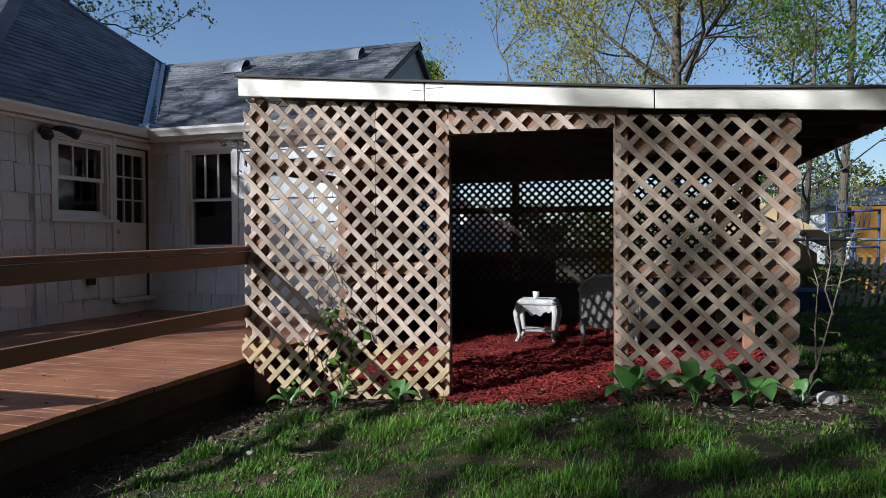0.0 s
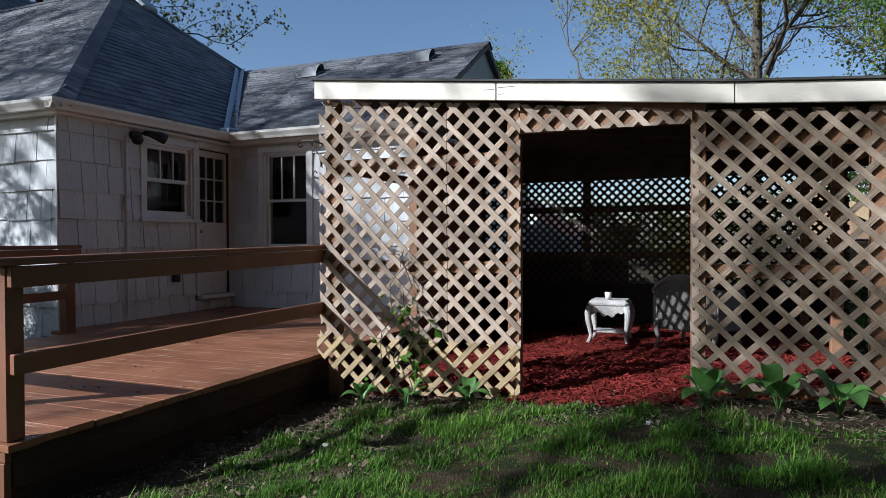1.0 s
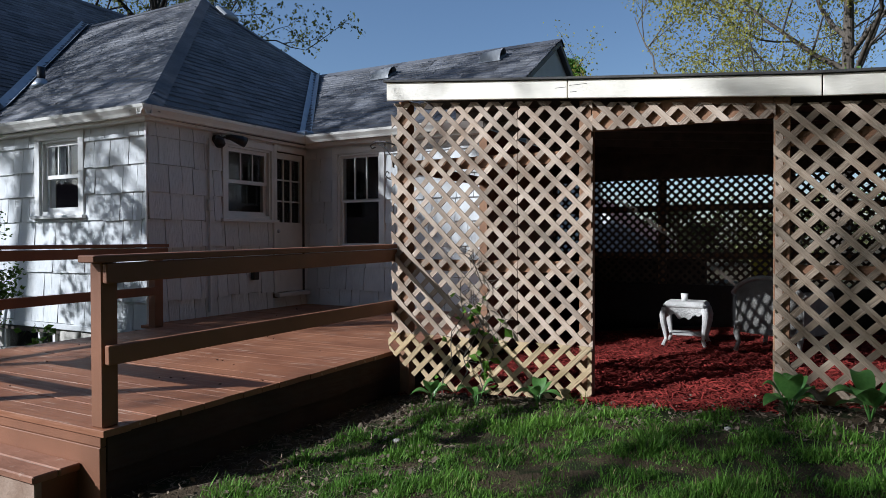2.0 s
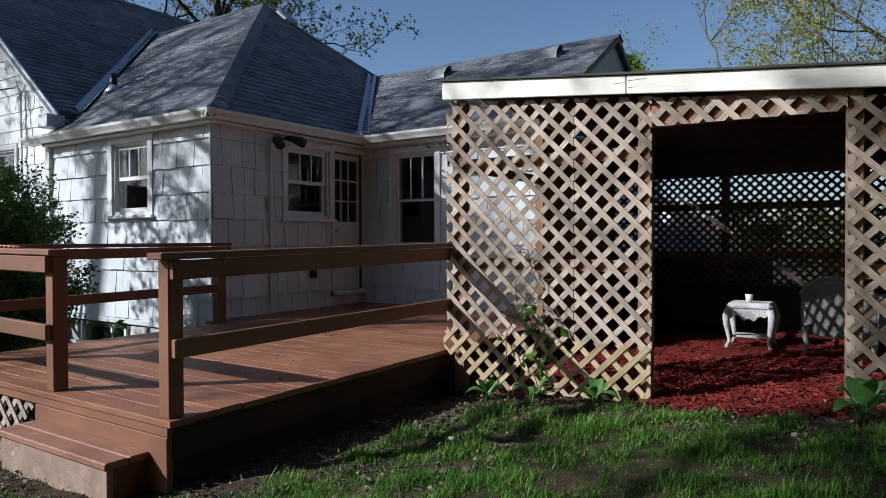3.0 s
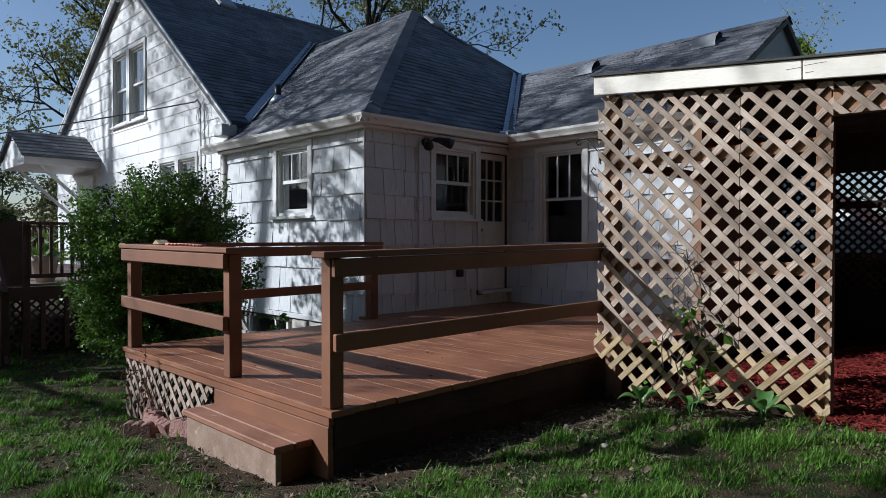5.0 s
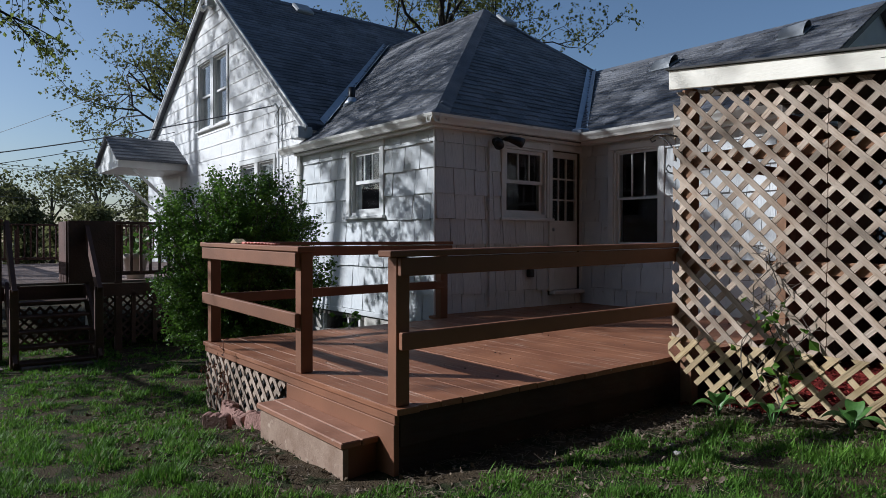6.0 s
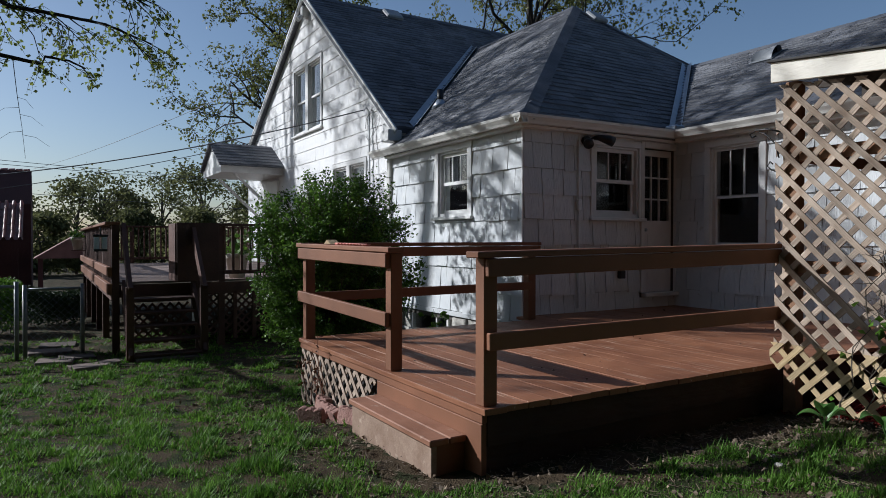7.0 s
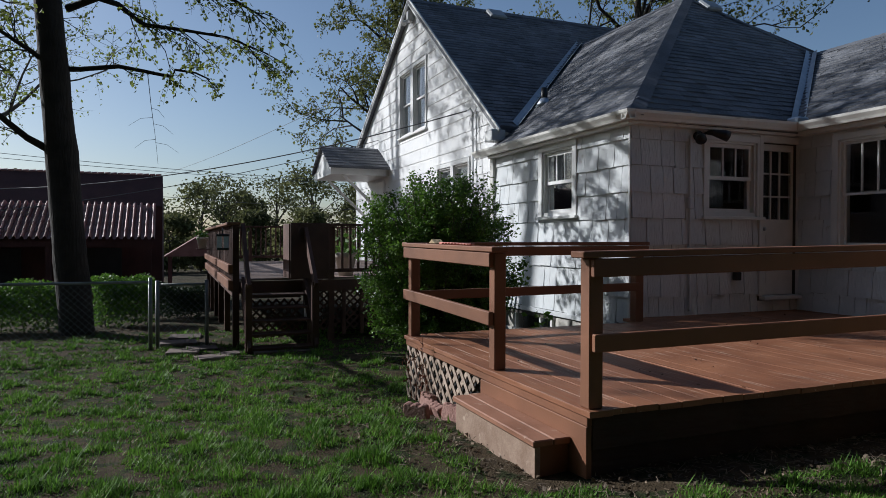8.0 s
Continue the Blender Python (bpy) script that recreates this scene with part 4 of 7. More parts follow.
def tree(name, base, height, spread, radius, seed, leaf_mat, bark_mat, label, limbs=9, cfg=None, first=0.3, group="", category="tree", extra=None, depth=3, lean=(0, 0), wobble=1.0, rough=0.0):
    """A tapered trunk with limbs that branch, and small leaves on the twigs."""
    g = Growth(seed)
    c = dict(CFG, **(cfg or {}))
    r = g.r
    b = Vector(base)
    n = 9
    pts, radii = [], []
    for i in range(n + 1):
        t = i / n
        pts.append(b + Vector((lean[0] * t + wobble * 0.02 * height * (math.sin(t * 3 + seed) - math.sin(seed)), lean[1] * t + wobble * 0.02 * height * (math.cos(t * 2.3 + seed) - math.cos(seed)), height * t)))
        radii.append(radius * ((1 - t) ** 0.75 * 0.93 + 0.05) + (radius * 0.2 if i == 0 and not rough else 0))
    if rough:
        fine = [pts[min(int(i / 6), n - 1)].lerp(pts[min(int(i / 6), n - 1) + 1], i / 6 - min(int(i / 6), n - 1)) for i in range(6 * n + 1)]
        fr = [radii[min(int(i / 6), n - 1)] + (radii[min(int(i / 6), n - 1) + 1] - radii[min(int(i / 6), n - 1)]) * (i / 6 - min(int(i / 6), n - 1)) for i in range(6 * n + 1)]
        k0 = len(g.v)
        g.limb(fine, fr, 28)
        for j in range(k0, len(g.v)):
            p = g.v[j]
            ctr = fine[(j - k0) // 28]
            d = p - ctr
            swell = 0.16 * math.exp(-((p.z - 2.55) / 0.28) ** 2) * max(0.0, d.x / d.length) + 0.10 * math.exp(-((p.z - 3.9) / 0.2) ** 2)
            k = 1 + rough * (0.5 * noise.noise(Vector((p.x * 14, p.y * 14, p.z * 2.2))) + 0.8 * noise.noise(Vector((p.x * 4, p.y * 4, p.z * 1.5)))) + swell
            g.v[j] = ctr + d * k
    else:
        g.limb(pts, radii, 12)
    for i in range(limbs):
        t = first + (1 - first) * (i + r.uniform(0, 0.8)) / limbs
        k = min(int(t * n), n - 1)
        p = pts[k].lerp(pts[k + 1], t * n - k)
        a = i * 2.4 + r.uniform(-0.4, 0.4)
        lift = 0.25 + 0.9 * t
        d = Vector((math.cos(a), math.sin(a), lift))
        g.branch(p, d, spread * (1.15 - 0.6 * t) * r.uniform(0.8, 1.15), radius * (0.42 - 0.22 * t), depth, c)
    if extra:
        extra(g, c)
    tr = thing(name, base, label, category, group)
    part_py("trunk", [tuple(v) for v in g.v], g.f, bark_mat, tr, "", True)
    part_py("crown", [tuple(v) for v in g.lv], g.lf, leaf_mat, tr)
    return tr


def yard_limbs(g, c):
    """The limbs of the yard tree that hang over the lawn."""
    def follow(points, r0, r1, kids, length, depth, droop=0.0, leaves=9):
        pts = [Vector(p) for p in points]
        m = len(pts)
        g.limb(pts, [r0 + (r1 - r0) * i / (m - 1) for i in range(m)], 6)
        cc = dict(c, up=-0.03 - droop, tip=-0.16 - droop, leaves=leaves, scatter=0.035, size=0.075)
        for i in range(kids):
            t = (0.25 + 0.75 * (i + g.r.random()) / kids) * (m - 1)
            a = min(int(t), m - 2)
            p = pts[a].lerp(pts[a + 1], t - a)
            e = (pts[a + 1] - pts[a]).normalized()
            s = Vector((g.r.uniform(-0.5, 0.9), g.r.uniform(-1, 1), g.r.uniform(-0.6, 0.5)))
            g.branch(p, e * 0.7 + s * 0.6, length * g.r.uniform(0.6, 1.1), 0.014, depth, cc)
    follow([(-1.62, 11.9, 3.90), (-1.36, 11.88, 3.92), (-0.82, 11.8, 4.0), (-0.4, 11.7, 3.93), (-0.02, 11.65, 3.87), (0.02, 11.6, 3.98), (0.33, 11.6, 3.96), (0.55, 11.55, 3.86)], 0.045, 0.012, 6, 0.5, 1)
    follow([(-1.55, 11.9, 4.85), (-1.1, 11.7, 5.02), (-0.8, 11.6, 4.92), (-0.45, 11.5, 4.62), (0.1, 11.3, 4.55), (0.8, 11.1, 4.45), (1.4, 10.9, 4.2)], 0.06, 0.010, 17, 0.95, 1, 0.10)
    follow([(-1.5, 11.9, 5.6), (-0.9, 11.3, 5.5), (-0.2, 10.8, 5.2), (0.6, 10.5, 4.95), (1.3, 10.4, 4.6)], 0.05, 0.012, 13, 0.9, 1, 0.07)
    follow([(-1.75, 11.9, 2.6), (-2.1, 11.9, 2.8), (-2.5, 11.8, 3.15), (-3.1, 11.7, 3.7), (-3.7, 11.5, 4.3)], 0.07, 0.02, 18, 0.9, 1)
    follow([(-1.75, 11.9, 3.9), (-2.0, 11.8, 4.1), (-2.5, 11.6, 4.4), (-3.2, 11.4, 4.9)], 0.05, 0.015, 18, 0.9, 1)
    # high limbs towards the house
    follow([(-1.8, 11.9, 6.9), (-1.7, 13.2, 7.6), (-1.4, 14.6, 7.9), (-1.2, 16.0, 8.4)], 0.08, 0.02, 13, 2.0, 2, -0.06, 13)
    follow([(-1.9, 11.9, 7.8), (-2.4, 13.6, 8.8), (-2.6, 15.6, 9.6), (-2.4, 17.8, 9.9)], 0.07, 0.02, 9, 2.0, 2, -0.06, 13)
    follow([(-2.0, 11.9, 9.0), (-2.0, 13.5, 10.4), (-1.6, 15.4, 11.2), (-1.4, 17.6, 11.6)], 0.06, 0.02, 7, 2.0, 2, -0.06, 13)
    follow([(-1.8, 11.9, 6.3), (-2.4, 12.6, 6.9), (-3.0, 13.4, 7.3), (-3.4, 14.6, 7.8)], 0.07, 0.02, 11, 1.8, 2, -0.06, 13)
    # a bare hanging twig
    g.limb([Vector(p) for p in ((-0.39, 11.68, 3.92), (-0.34, 11.68, 3.4), (-0.28, 11.68, 2.9), (-0.24, 11.68, 2.45))], [0.008, 0.006, 0.004, 0.003], 4)
    for z, dx in ((3.2, -0.35), (3.1, 0.3), (2.85, -0.3), (2.8, 0.35), (3.35, 0.2)):
        x0 = -0.39 + (3.92 - z) * 0.1
        g.limb([Vector((x0, 11.68, z)), Vector((x0 + dx * 0.5, 11.66, z - 0.03)), Vector((x0 + dx, 11.64, z - 0.16))], [0.004, 0.003, 0.002], 3)


tree("yard_tree", (-1.44, 11.9, -0.26), 15.5, 4.5, 0.258, 3, M_LEAF, M_BARK, "tall dark-trunked maple with sparse young leaves", limbs=12, first=0.42, extra=yard_limbs, cfg=dict(leaves=11, kids=4, twigs=4, size=0.075, scatter=0.05), lean=(-1.05, 0.0), wobble=0.05, rough=0.10)
tree("shade_tree", (-8.2, 10.7, -0.1), 12.5, 3.1, 0.24, 12, M_LEAF, M_BARK, "tall high-crowned maple with young leaves beside the lawn", limbs=16, first=0.60, cfg=dict(leaves=7, size=0.09))
tree("shade_tree", (-8.2, 22.4, -0.5), 19.5, 3.4, 0.26, 8, M_LEAF, M_BARK, "very tall maple with sparse young leaves beyond the lawn", limbs=11, first=0.66, cfg=dict(leaves=9, size=0.10, kids=3))
tree("tall_tree", (-6.8, 25.8, -0.6), 16.0, 4.6, 0.32, 17, M_LEAF, M_BARK2, "tall tree in young leaf behind the dark shed", limbs=13, first=0.3, cfg=dict(leaves=9, size=0.13, scatter=0.1))
tree("tall_tree", (8.6, 25.0, -0.6), 12.5, 4.0, 0.3, 21, M_LEAF_O, M_BARK, "tall tree in young leaf behind the house", limbs=15, first=0.28, cfg=dict(leaves=18, size=0.13, scatter=0.09))
tree("tall_tree", (17.0, 21.0, -0.4), 14.0, 6.2, 0.32, 27, M_LEAF_O, M_BARK, "tall tree in young leaf behind the house", limbs=19, first=0.3, cfg=dict(leaves=20, size=0.14, scatter=0.10))
tree("yellow_tree", (19.2, -0.9, 0.3), 9.8, 5.2, 0.24, 33, M_LEAF_Y, M_BARK2, "spreading tree with yellow-green spring flowers", limbs=17, first=0.2, cfg=dict(leaves=60, size=0.08, scatter=0.17, twigs=5, up=0.12))
tree("green_tree", (17.5, -4.6, 0.4), 10.5, 3.8, 0.11, 39, M_LEAF_G, M_BARK2, "tree with fresh green leaves behind the fence", limbs=14, first=0.16, cfg=dict(leaves=6, size=0.10, scatter=0.12))
tree("green_tree", (40.0, 12.4, 0.2), 11.0, 1.8, 0.16, 45, M_LEAF_G, M_BARK2, "tree with fresh green leaves behind the wing", limbs=10, first=0.4, cfg=dict(leaves=16, size=0.2, scatter=0.16))
tree("green_tree", (14.5, -3.2, 0.4), 5.5, 2.2, 0.075, 51, M_LEAF_G, M_BARK2, "tree with fresh green leaves behind the fence", limbs=12, first=0.2, cfg=dict(leaves=6, size=0.08, scatter=0.12))


# ---- distant trees ----
def woods(name, spots, seed, label, leaf, count, base, leaf_mat=None):
    """A belt of distant trees: forked stems, and many small clumps of leaves."""
    g = Growth(seed)
    r = g.r
    for x, y, h in spots:
        b = Vector((x, y, gz(x, y)))
        g.limb([b, b + Vector((0, 0, h * 0.3)), b + Vector((r.uniform(-0.4, 0.4), 0, h * 0.8))], [0.03 * h, 0.022 * h, 0.008 * h], 5)
        wide = r.uniform(0.34, 0.52)
        for k in range(22):
            a, t = r.uniform(0, 6.28), r.uniform(0.10, 0.97)
            p = b + Vector((0, 0, h * (0.12 + 0.5 * t)))
            rad = h * wide * math.sqrt(max(0.03, 1 - ((t - 0.45) / 0.56) ** 2)) * r.uniform(0.35, 1.0)
            c = b + Vector((math.cos(a) * rad, math.sin(a) * rad, h * t))
            g.limb([p, p.lerp(c, 0.5) + Vector((0, 0, 0.02 * h)), c], [0.007 * h, 0.005 * h, 0.002 * h], 4)
            for j in range(count):
                q = c + Vector((r.gauss(0, 1), r.gauss(0, 1), r.gauss(0, 0.7))) * h * 0.075
                g.leaf(q, leaf * r.uniform(0.6, 1.3), 0.0)
    w = thing(name, base, label, "trees", "", "stuff")
    part_py("trunks", [tuple(v) for v in g.v], g.f, M_BARK2, w)
    part_py("crowns", [tuple(v) for v in g.lv], g.lf, leaf_mat or M_LEAF_FAR, w)


rw = random.Random(77)


def arc(a0, a1, n, d0, d1, h0, h1):
    out = []
    for i in range(n):
        az = radians(a0 + (a1 - a0) * (i + rw.uniform(0.2, 0.8)) / n)
        d = rw.uniform(d0, d1)
        out.append((d * math.sin(az), d * math.cos(az), rw.uniform(h0, h1)))
    return out


woods("distant_trees", arc(-40, 26, 24, 36, 44, 2.2, 4.2) + arc(-40, 26, 28, 46, 56, 4.4, 7.4), 78, "distant row of trees and scrub in spring leaf", 0.24, 130, (0, 40, -0.7))
woods("distant_trees", arc(60, 72, 4, 34, 44, 3.5, 5.6) + arc(72, 93, 10, 30, 36, 1.8, 3.4) + arc(93, 132, 9, 34, 44, 3.0, 4.6), 79, "distant row of trees beyond the fence", 0.20, 60, (34, -8, 0.3))
# unseen trees behind the camera, added to cut the sky's fill light
woods("light_blocking_trees", arc(170, 255, 14, 10.0, 12.5, 17.0, 22.0) + arc(160, 276, 16, 15.0, 19.0, 18.0, 24.0), 80, "unseen tall trees added around the yard to block sky light", 0.66, 115, (-6, -9, 0.5), M_LEAF_DARK)

# ---- shrub beside the deck ----
def shrub():
    g = Growth(91)
    r = g.r
    base = Vector((2.88, 7.25, gz(2.88, 7.25)))
    for i in range(330):
        a, u = r.uniform(0, 6.28), r.random()
        t = 0.10 + 0.90 * u ** 0.6
        prof = math.sqrt(max(0.0, 1 - (abs(t - 0.42) / 0.60) ** 3)) if t > 0.42 else 0.86 + 0.14 * t / 0.42
        lump = 1 + 0.22 * noise.noise(Vector((math.cos(a) * 1.5, math.sin(a) * 1.5, t * 3)))
        k = r.uniform(0.6, 1.0)
        top = base + Vector((math.cos(a) * 1.0 * prof * lump * k, math.sin(a) * 0.82 * prof * lump * k, 2.10 * t * (0.95 + 0.08 * lump)))
        start = base + Vector((math.cos(a) * 0.12, math.sin(a) * 0.12, 0))
        mid = start.lerp(top, 0.5) + Vector((-math.cos(a) * 0.08, -math.sin(a) * 0.08, 0.12))
        g.limb([start, mid, top], [0.011, 0.008, 0.003], 4)
        for q in range(5):
            s = r.uniform(0.55, 1.0)
            p = mid.lerp(top, s * 2 - 1)
            d = Vector((r.gauss(math.cos(a) * 0.6, 0.8), r.gauss(math.sin(a) * 0.6, 0.8), r.gauss(0.45, 0.6))).normalized()
            e = p + d * r.uniform(0.10, 0.24)
            g.limb([p, e], [0.003, 0.0015], 3)
            for j in range(46):
                w = p.lerp(e, r.uniform(0.0, 1.15)) + Vector((r.gauss(0, 1), r.gauss(0, 1), r.gauss(0, 1))) * 0.032
                g.leaf(w, r.uniform(0.024, 0.046), -0.1)
    s = thing("shrub", base, "dense rounded green shrub growing beside the deck", "shrub")
    tagged(part_py("branchwork", [tuple(v) for v in g.v], g.f, M_BARK2, s), kind="stuff")
    tagged(part_py("foliage", [tuple(v) for v in g.lv], g.lf, M_LEAF_S, s), kind="stuff")


shrub()


# ---- hostas, vine, sapling ----
M_HOSTA = mat("hosta_leaf", (0.05, 0.14, 0.03), (0.12, 0.26, 0.06), 0.4, 8.0, 60, 0.15, stretch=(1, 1, 1), vary=0.2, trans=0.3)


def hosta(x, y, size, leaves, seed):
    r = random.Random(seed)
    base = Vector((x, y, gz(x, y) + 0.005))
    h = thing("hosta", base, "young hosta with broad pointed green leaves", "plant", "hostas along the lattice")
    for i in range(leaves):
        a = i * 2.4 + r.uniform(-0.4, 0.4)
        L = size * r.uniform(0.75, 1.15)
        wdt = L * r.uniform(0.25, 0.34)
        lean = r.uniform(0.25, 0.95)
        out = Vector((math.cos(a), math.sin(a), 0))
        side = Vector((-math.sin(a), math.cos(a), 0))
        bm = bmesh.new()
        rows = []
        stem = L * 0.45
        for k in range(8):
            t = k / 7
            reach = L * t
            zc = stem * 0.9 + math.sin(t * math.pi * 0.62) * L * (1.05 - lean) * 0.9 - t * t * L * lean * 0.35
            c = base + out * (0.03 + reach * (0.35 + 0.6 * lean)) + Vector((0, 0, zc))
            w = wdt * math.sin(math.pi * min(1, t ** 0.8 * 0.96 + 0.04)) ** 0.75
            fold = w * 0.35
            rows.append([bm.verts.new(c + side * w + Vector((0, 0, fold))), bm.verts.new(c + side * w * 0.5 + Vector((0, 0, fold * 0.3))), bm.verts.new(c), bm.verts.new(c - side * w * 0.5 + Vector((0, 0, fold * 0.3))), bm.verts.new(c - side * w + Vector((0, 0, fold)))])
        for p, q in zip(rows, rows[1:]):
            for k in range(4):
                bm.faces.new((p[k], p[k + 1], q[k + 1], q[k]))
        tube(bm, [base, base + out * 0.02 + Vector((0, 0, stem * 0.6)), rows[0][2].co.copy()], [0.006, 0.006, 0.004], 5, False)
        part("leaf", bm, M_HOSTA, h, "", True)


for q in ((4.16, 0.02, 0.20, 7, 1), (4.12, -0.36, 0.21, 7, 2), (4.15, -0.66, 0.24, 6, 3), (4.2, -0.93, 0.16, 3, 7), (4.2, 2.33, 0.17, 6, 4), (4.1, 1.92, 0.17, 4, 5), (4.16, 1.50, 0.16, 6, 6)):
    hosta(*q)


def vine():
    g = Growth(5)
    r = g.r
    for k, (y0, top) in enumerate(((2.33, 1.2), (2.2, 1.0), (1.98, 1.15), (2.05, 0.85))):
        pts = []
        n = 9
        for i in range(n + 1):
            t = i / n
            pts.append(Vector((4.36 + 0.02 * math.sin(i * 1.7 + k), y0 - 0.25 * t * (1 if k != 2 else -0.3) + 0.04 * math.sin(i * 2.1 + k), gz(4.36, y0) + (top - 0.1) * t)))
        g.limb(pts, [0.006 - 0.003 * i / n for i in range(n + 1)], 4)
        for i in range(16):
            t = r.uniform(0.1, 1.0) * n
            a = min(int(t), n - 1)
            p = pts[a].lerp(pts[a + 1], t - a)
            if r.random() < 0.6 and p.z < 0.95:
                g.leaf(p + Vector((-0.02, r.uniform(-0.05, 0.05), 0)), r.uniform(0.05, 0.10), 0.2)
            e = p + Vector((r.uniform(-0.05, 0.02), r.uniform(-0.12, 0.12), r.uniform(-0.02, 0.1)))
            g.limb([p, e], [0.003, 0.0015], 3)
    v = thing("vine", (4.36, 2.2, gz(4.36, 2.2)), "thin climbing vine with few leaves on the lattice", "vine")
    part_py("stem", [tuple(p) for p in g.v], g.f, M_BARK2, v)
    part_py("foliage", [tuple(p) for p in g.lv], g.lf, M_LEAF_G, v)


vine()


def sapling():
    g = Growth(6)
    b = Vector((4.5, -1.03, gz(4.5, -1.03)))
    f = Vector((4.5, -1.075, 0.47))
    g.limb([b, b + Vector((0, -0.02, 0.12)), f], [0.013, 0.009, 0.007], 7)
    stems = (
        [f, Vector((4.51, -1.07, 0.72)), Vector((4.5, -1.085, 0.98)), Vector((4.49, -1.02, 1.22)), Vector((4.5, -0.99, 1.42))],
        [f, Vector((4.49, -1.11, 0.62)), Vector((4.5, -1.165, 0.84)), Vector((4.5, -1.21, 1.04)), Vector((4.51, -1.26, 1.24)), Vector((4.51, -1.30, 1.36))],
        [Vector((4.49, -1.165, 0.80)), Vector((4.49, -1.12, 0.95)), Vector((4.49, -1.15, 1.12)), Vector((4.49, -1.14, 1.30))],
    )
    for pts in stems:
        m = len(pts)
        g.limb(pts, [0.006 - 0.0042 * i / (m - 1) for i in range(m)], 5)
        for i in range(12):
            t = g.r.uniform(0.15, 1.0) * (m - 1)
            a = min(int(t), m - 2)
            c = pts[a].lerp(pts[a + 1], t - a)
            w = c + Vector((g.r.uniform(-0.04, 0.04), g.r.uniform(-0.07, 0.07), g.r.uniform(0.0, 0.06)))
            g.limb([c, w], [0.003, 0.0018], 4)
            g.leaf(w, 0.03)
            g.leaf(w, 0.022)
    s = thing("sapling", b, "slender bare sapling with swelling buds", "sapling")
    part_py("stem", [tuple(p) for p in g.v], g.f, M_TWIG, s)
    part_py("foliage", [tuple(p) for p in g.lv], g.lf, M_LEAF_G, s)


M_TWIG = bark("pale_tan_twig", (0.16, 0.12, 0.085), (0.30, 0.24, 0.18))
sapling()


def rock(name, x, y, sx, sy, sz, seed, material, label, category="rock", group=""):
    bm = bmesh.new()
    bmesh.ops.create_icosphere(bm, subdivisions=3, radius=1)
    for v in bm.verts:
        k = 1 + 0.25 * noise.noise(v.co * 1.6 + Vector((seed, 0, 0))) + 0.08 * noise.noise(v.co * 4 + Vector((seed, 3, 0)))
        v.co = Vector((v.co.x * sx * k, v.co.y * sy * k, v.co.z * sz * k))
    z = gz(x, y)
    bmesh.ops.translate(bm, verts=bm.verts, vec=(x, y, z + sz * 0.55))
    return tagged(part(name, bm, material, None, label, True), "", category, group)


for k, q in enumerate(((4.32, -0.96, 0.055, 0.05, 0.036), (4.30, -1.09, 0.05, 0.062, 0.04), (4.35, -1.17, 0.04, 0.04, 0.025))):
    rock("rock", *q, k, M_STONE, "pale rounded limestone rock in the bed", "rock", "rocks by the sapling")
for k, q in enumerate(((3.15, 1.97, 0.02, 0.025, 0.012), (3.3, 2.1, 0.012, 0.015, 0.01), (3.75, 0.3, 0.018, 0.02, 0.012))):
    rock("pebble", *q, k + 9, M_STONE, "small pale pebble on the bare soil", "pebble", "pebbles on the lawn")
# ---- house fittings ----
M_VENT = mat("grey_vent_metal", (0.30, 0.32, 0.34), (0.42, 0.44, 0.46), 0.5, 6, 40, 0.05)


def roof_vent(x, y, z, pitch, label):
    """A metal hood vent; its mouth looks along -y."""
    bm = bmesh.new()
    n = 9
    r0, r1, back = [], [], []
    for i in range(n + 1):
        a = math.pi * i / n
        r0.append(bm.verts.new((x - 0.13 * math.cos(a), y - 0.17, z + 0.02 + 0.13 * math.sin(a) - 0.13 * math.cos(a) * pitch)))
        r1.append(bm.verts.new((x - 0.12 * math.cos(a), y + 0.17, z + 0.02 + 0.10 * math.sin(a) - 0.12 * math.cos(a) * pitch)))
    for i in range(n):
        bm.faces.new((r0[i], r1[i], r1[i + 1], r0[i + 1]))
    bm.faces.new(r1)
    v = part("roof_vent", bm, M_VENT, house, label, True)
    bm = bmesh.new()
    beam(bm, (x - 0.15, y, z - 0.15 * pitch + 0.022), (x + 0.15, y, z + 0.15 * pitch + 0.022), 0.38, 0.006, (0, 0, 1))
    part("flange", bm, M_VENT, v)
    # black face just inside the hood, painted as its shade
    bm = bmesh.new()
    f = [bm.verts.new((w.x, y - 0.10, w.z)) for w in [Vector((x - 0.125 * math.cos(math.pi * i / n), 0, z + 0.02 + 0.122 * math.sin(math.pi * i / n) - 0.125 * math.cos(math.pi * i / n) * pitch)) for i in range(n + 1)]]
    bm.faces.new(f)
    part("mouth", bm, M_DARK, v)


roof_vent(9.25, 6.05, h_d(9.25, 0), 0.60, "galvanised hood vent on the roof")
roof_vent(9.35, 4.12, h_d(9.35, 0), 0.60, "galvanised hood vent on the roof")
bm = bmesh.new()
beam(bm, (8.72, 8.92, h_b(0, 8.92) + 0.04), (8.72, 9.18, h_b(0, 9.18) + 0.04), 0.34, 0.10, (0, -0.65, 0.76), 0.03)
part("roof_vent", bm, M_VENT, house, "pale box vent beside the hip")
bm = bmesh.new()
beam(bm, (6.75, 13.3, h_main(0, 13.3) + 0.05), (6.75, 13.6, h_main(0, 13.6) + 0.05), 0.4, 0.10, (0, -0.6, 0.8), 0.03)
part("roof_vent", bm, M_VENT, house, "pale box vent below the ridge")
bm = bmesh.new()
zb = h_a(5.74, 0)
tube(bm, [(5.74, 9.66, zb - 0.02), (5.74, 9.66, zb + 0.26)], 0.055, 14)
pv = part("vent_pipe", bm, M_BLACK, house, "black vent pipe through the roof", True)
bm = bmesh.new()
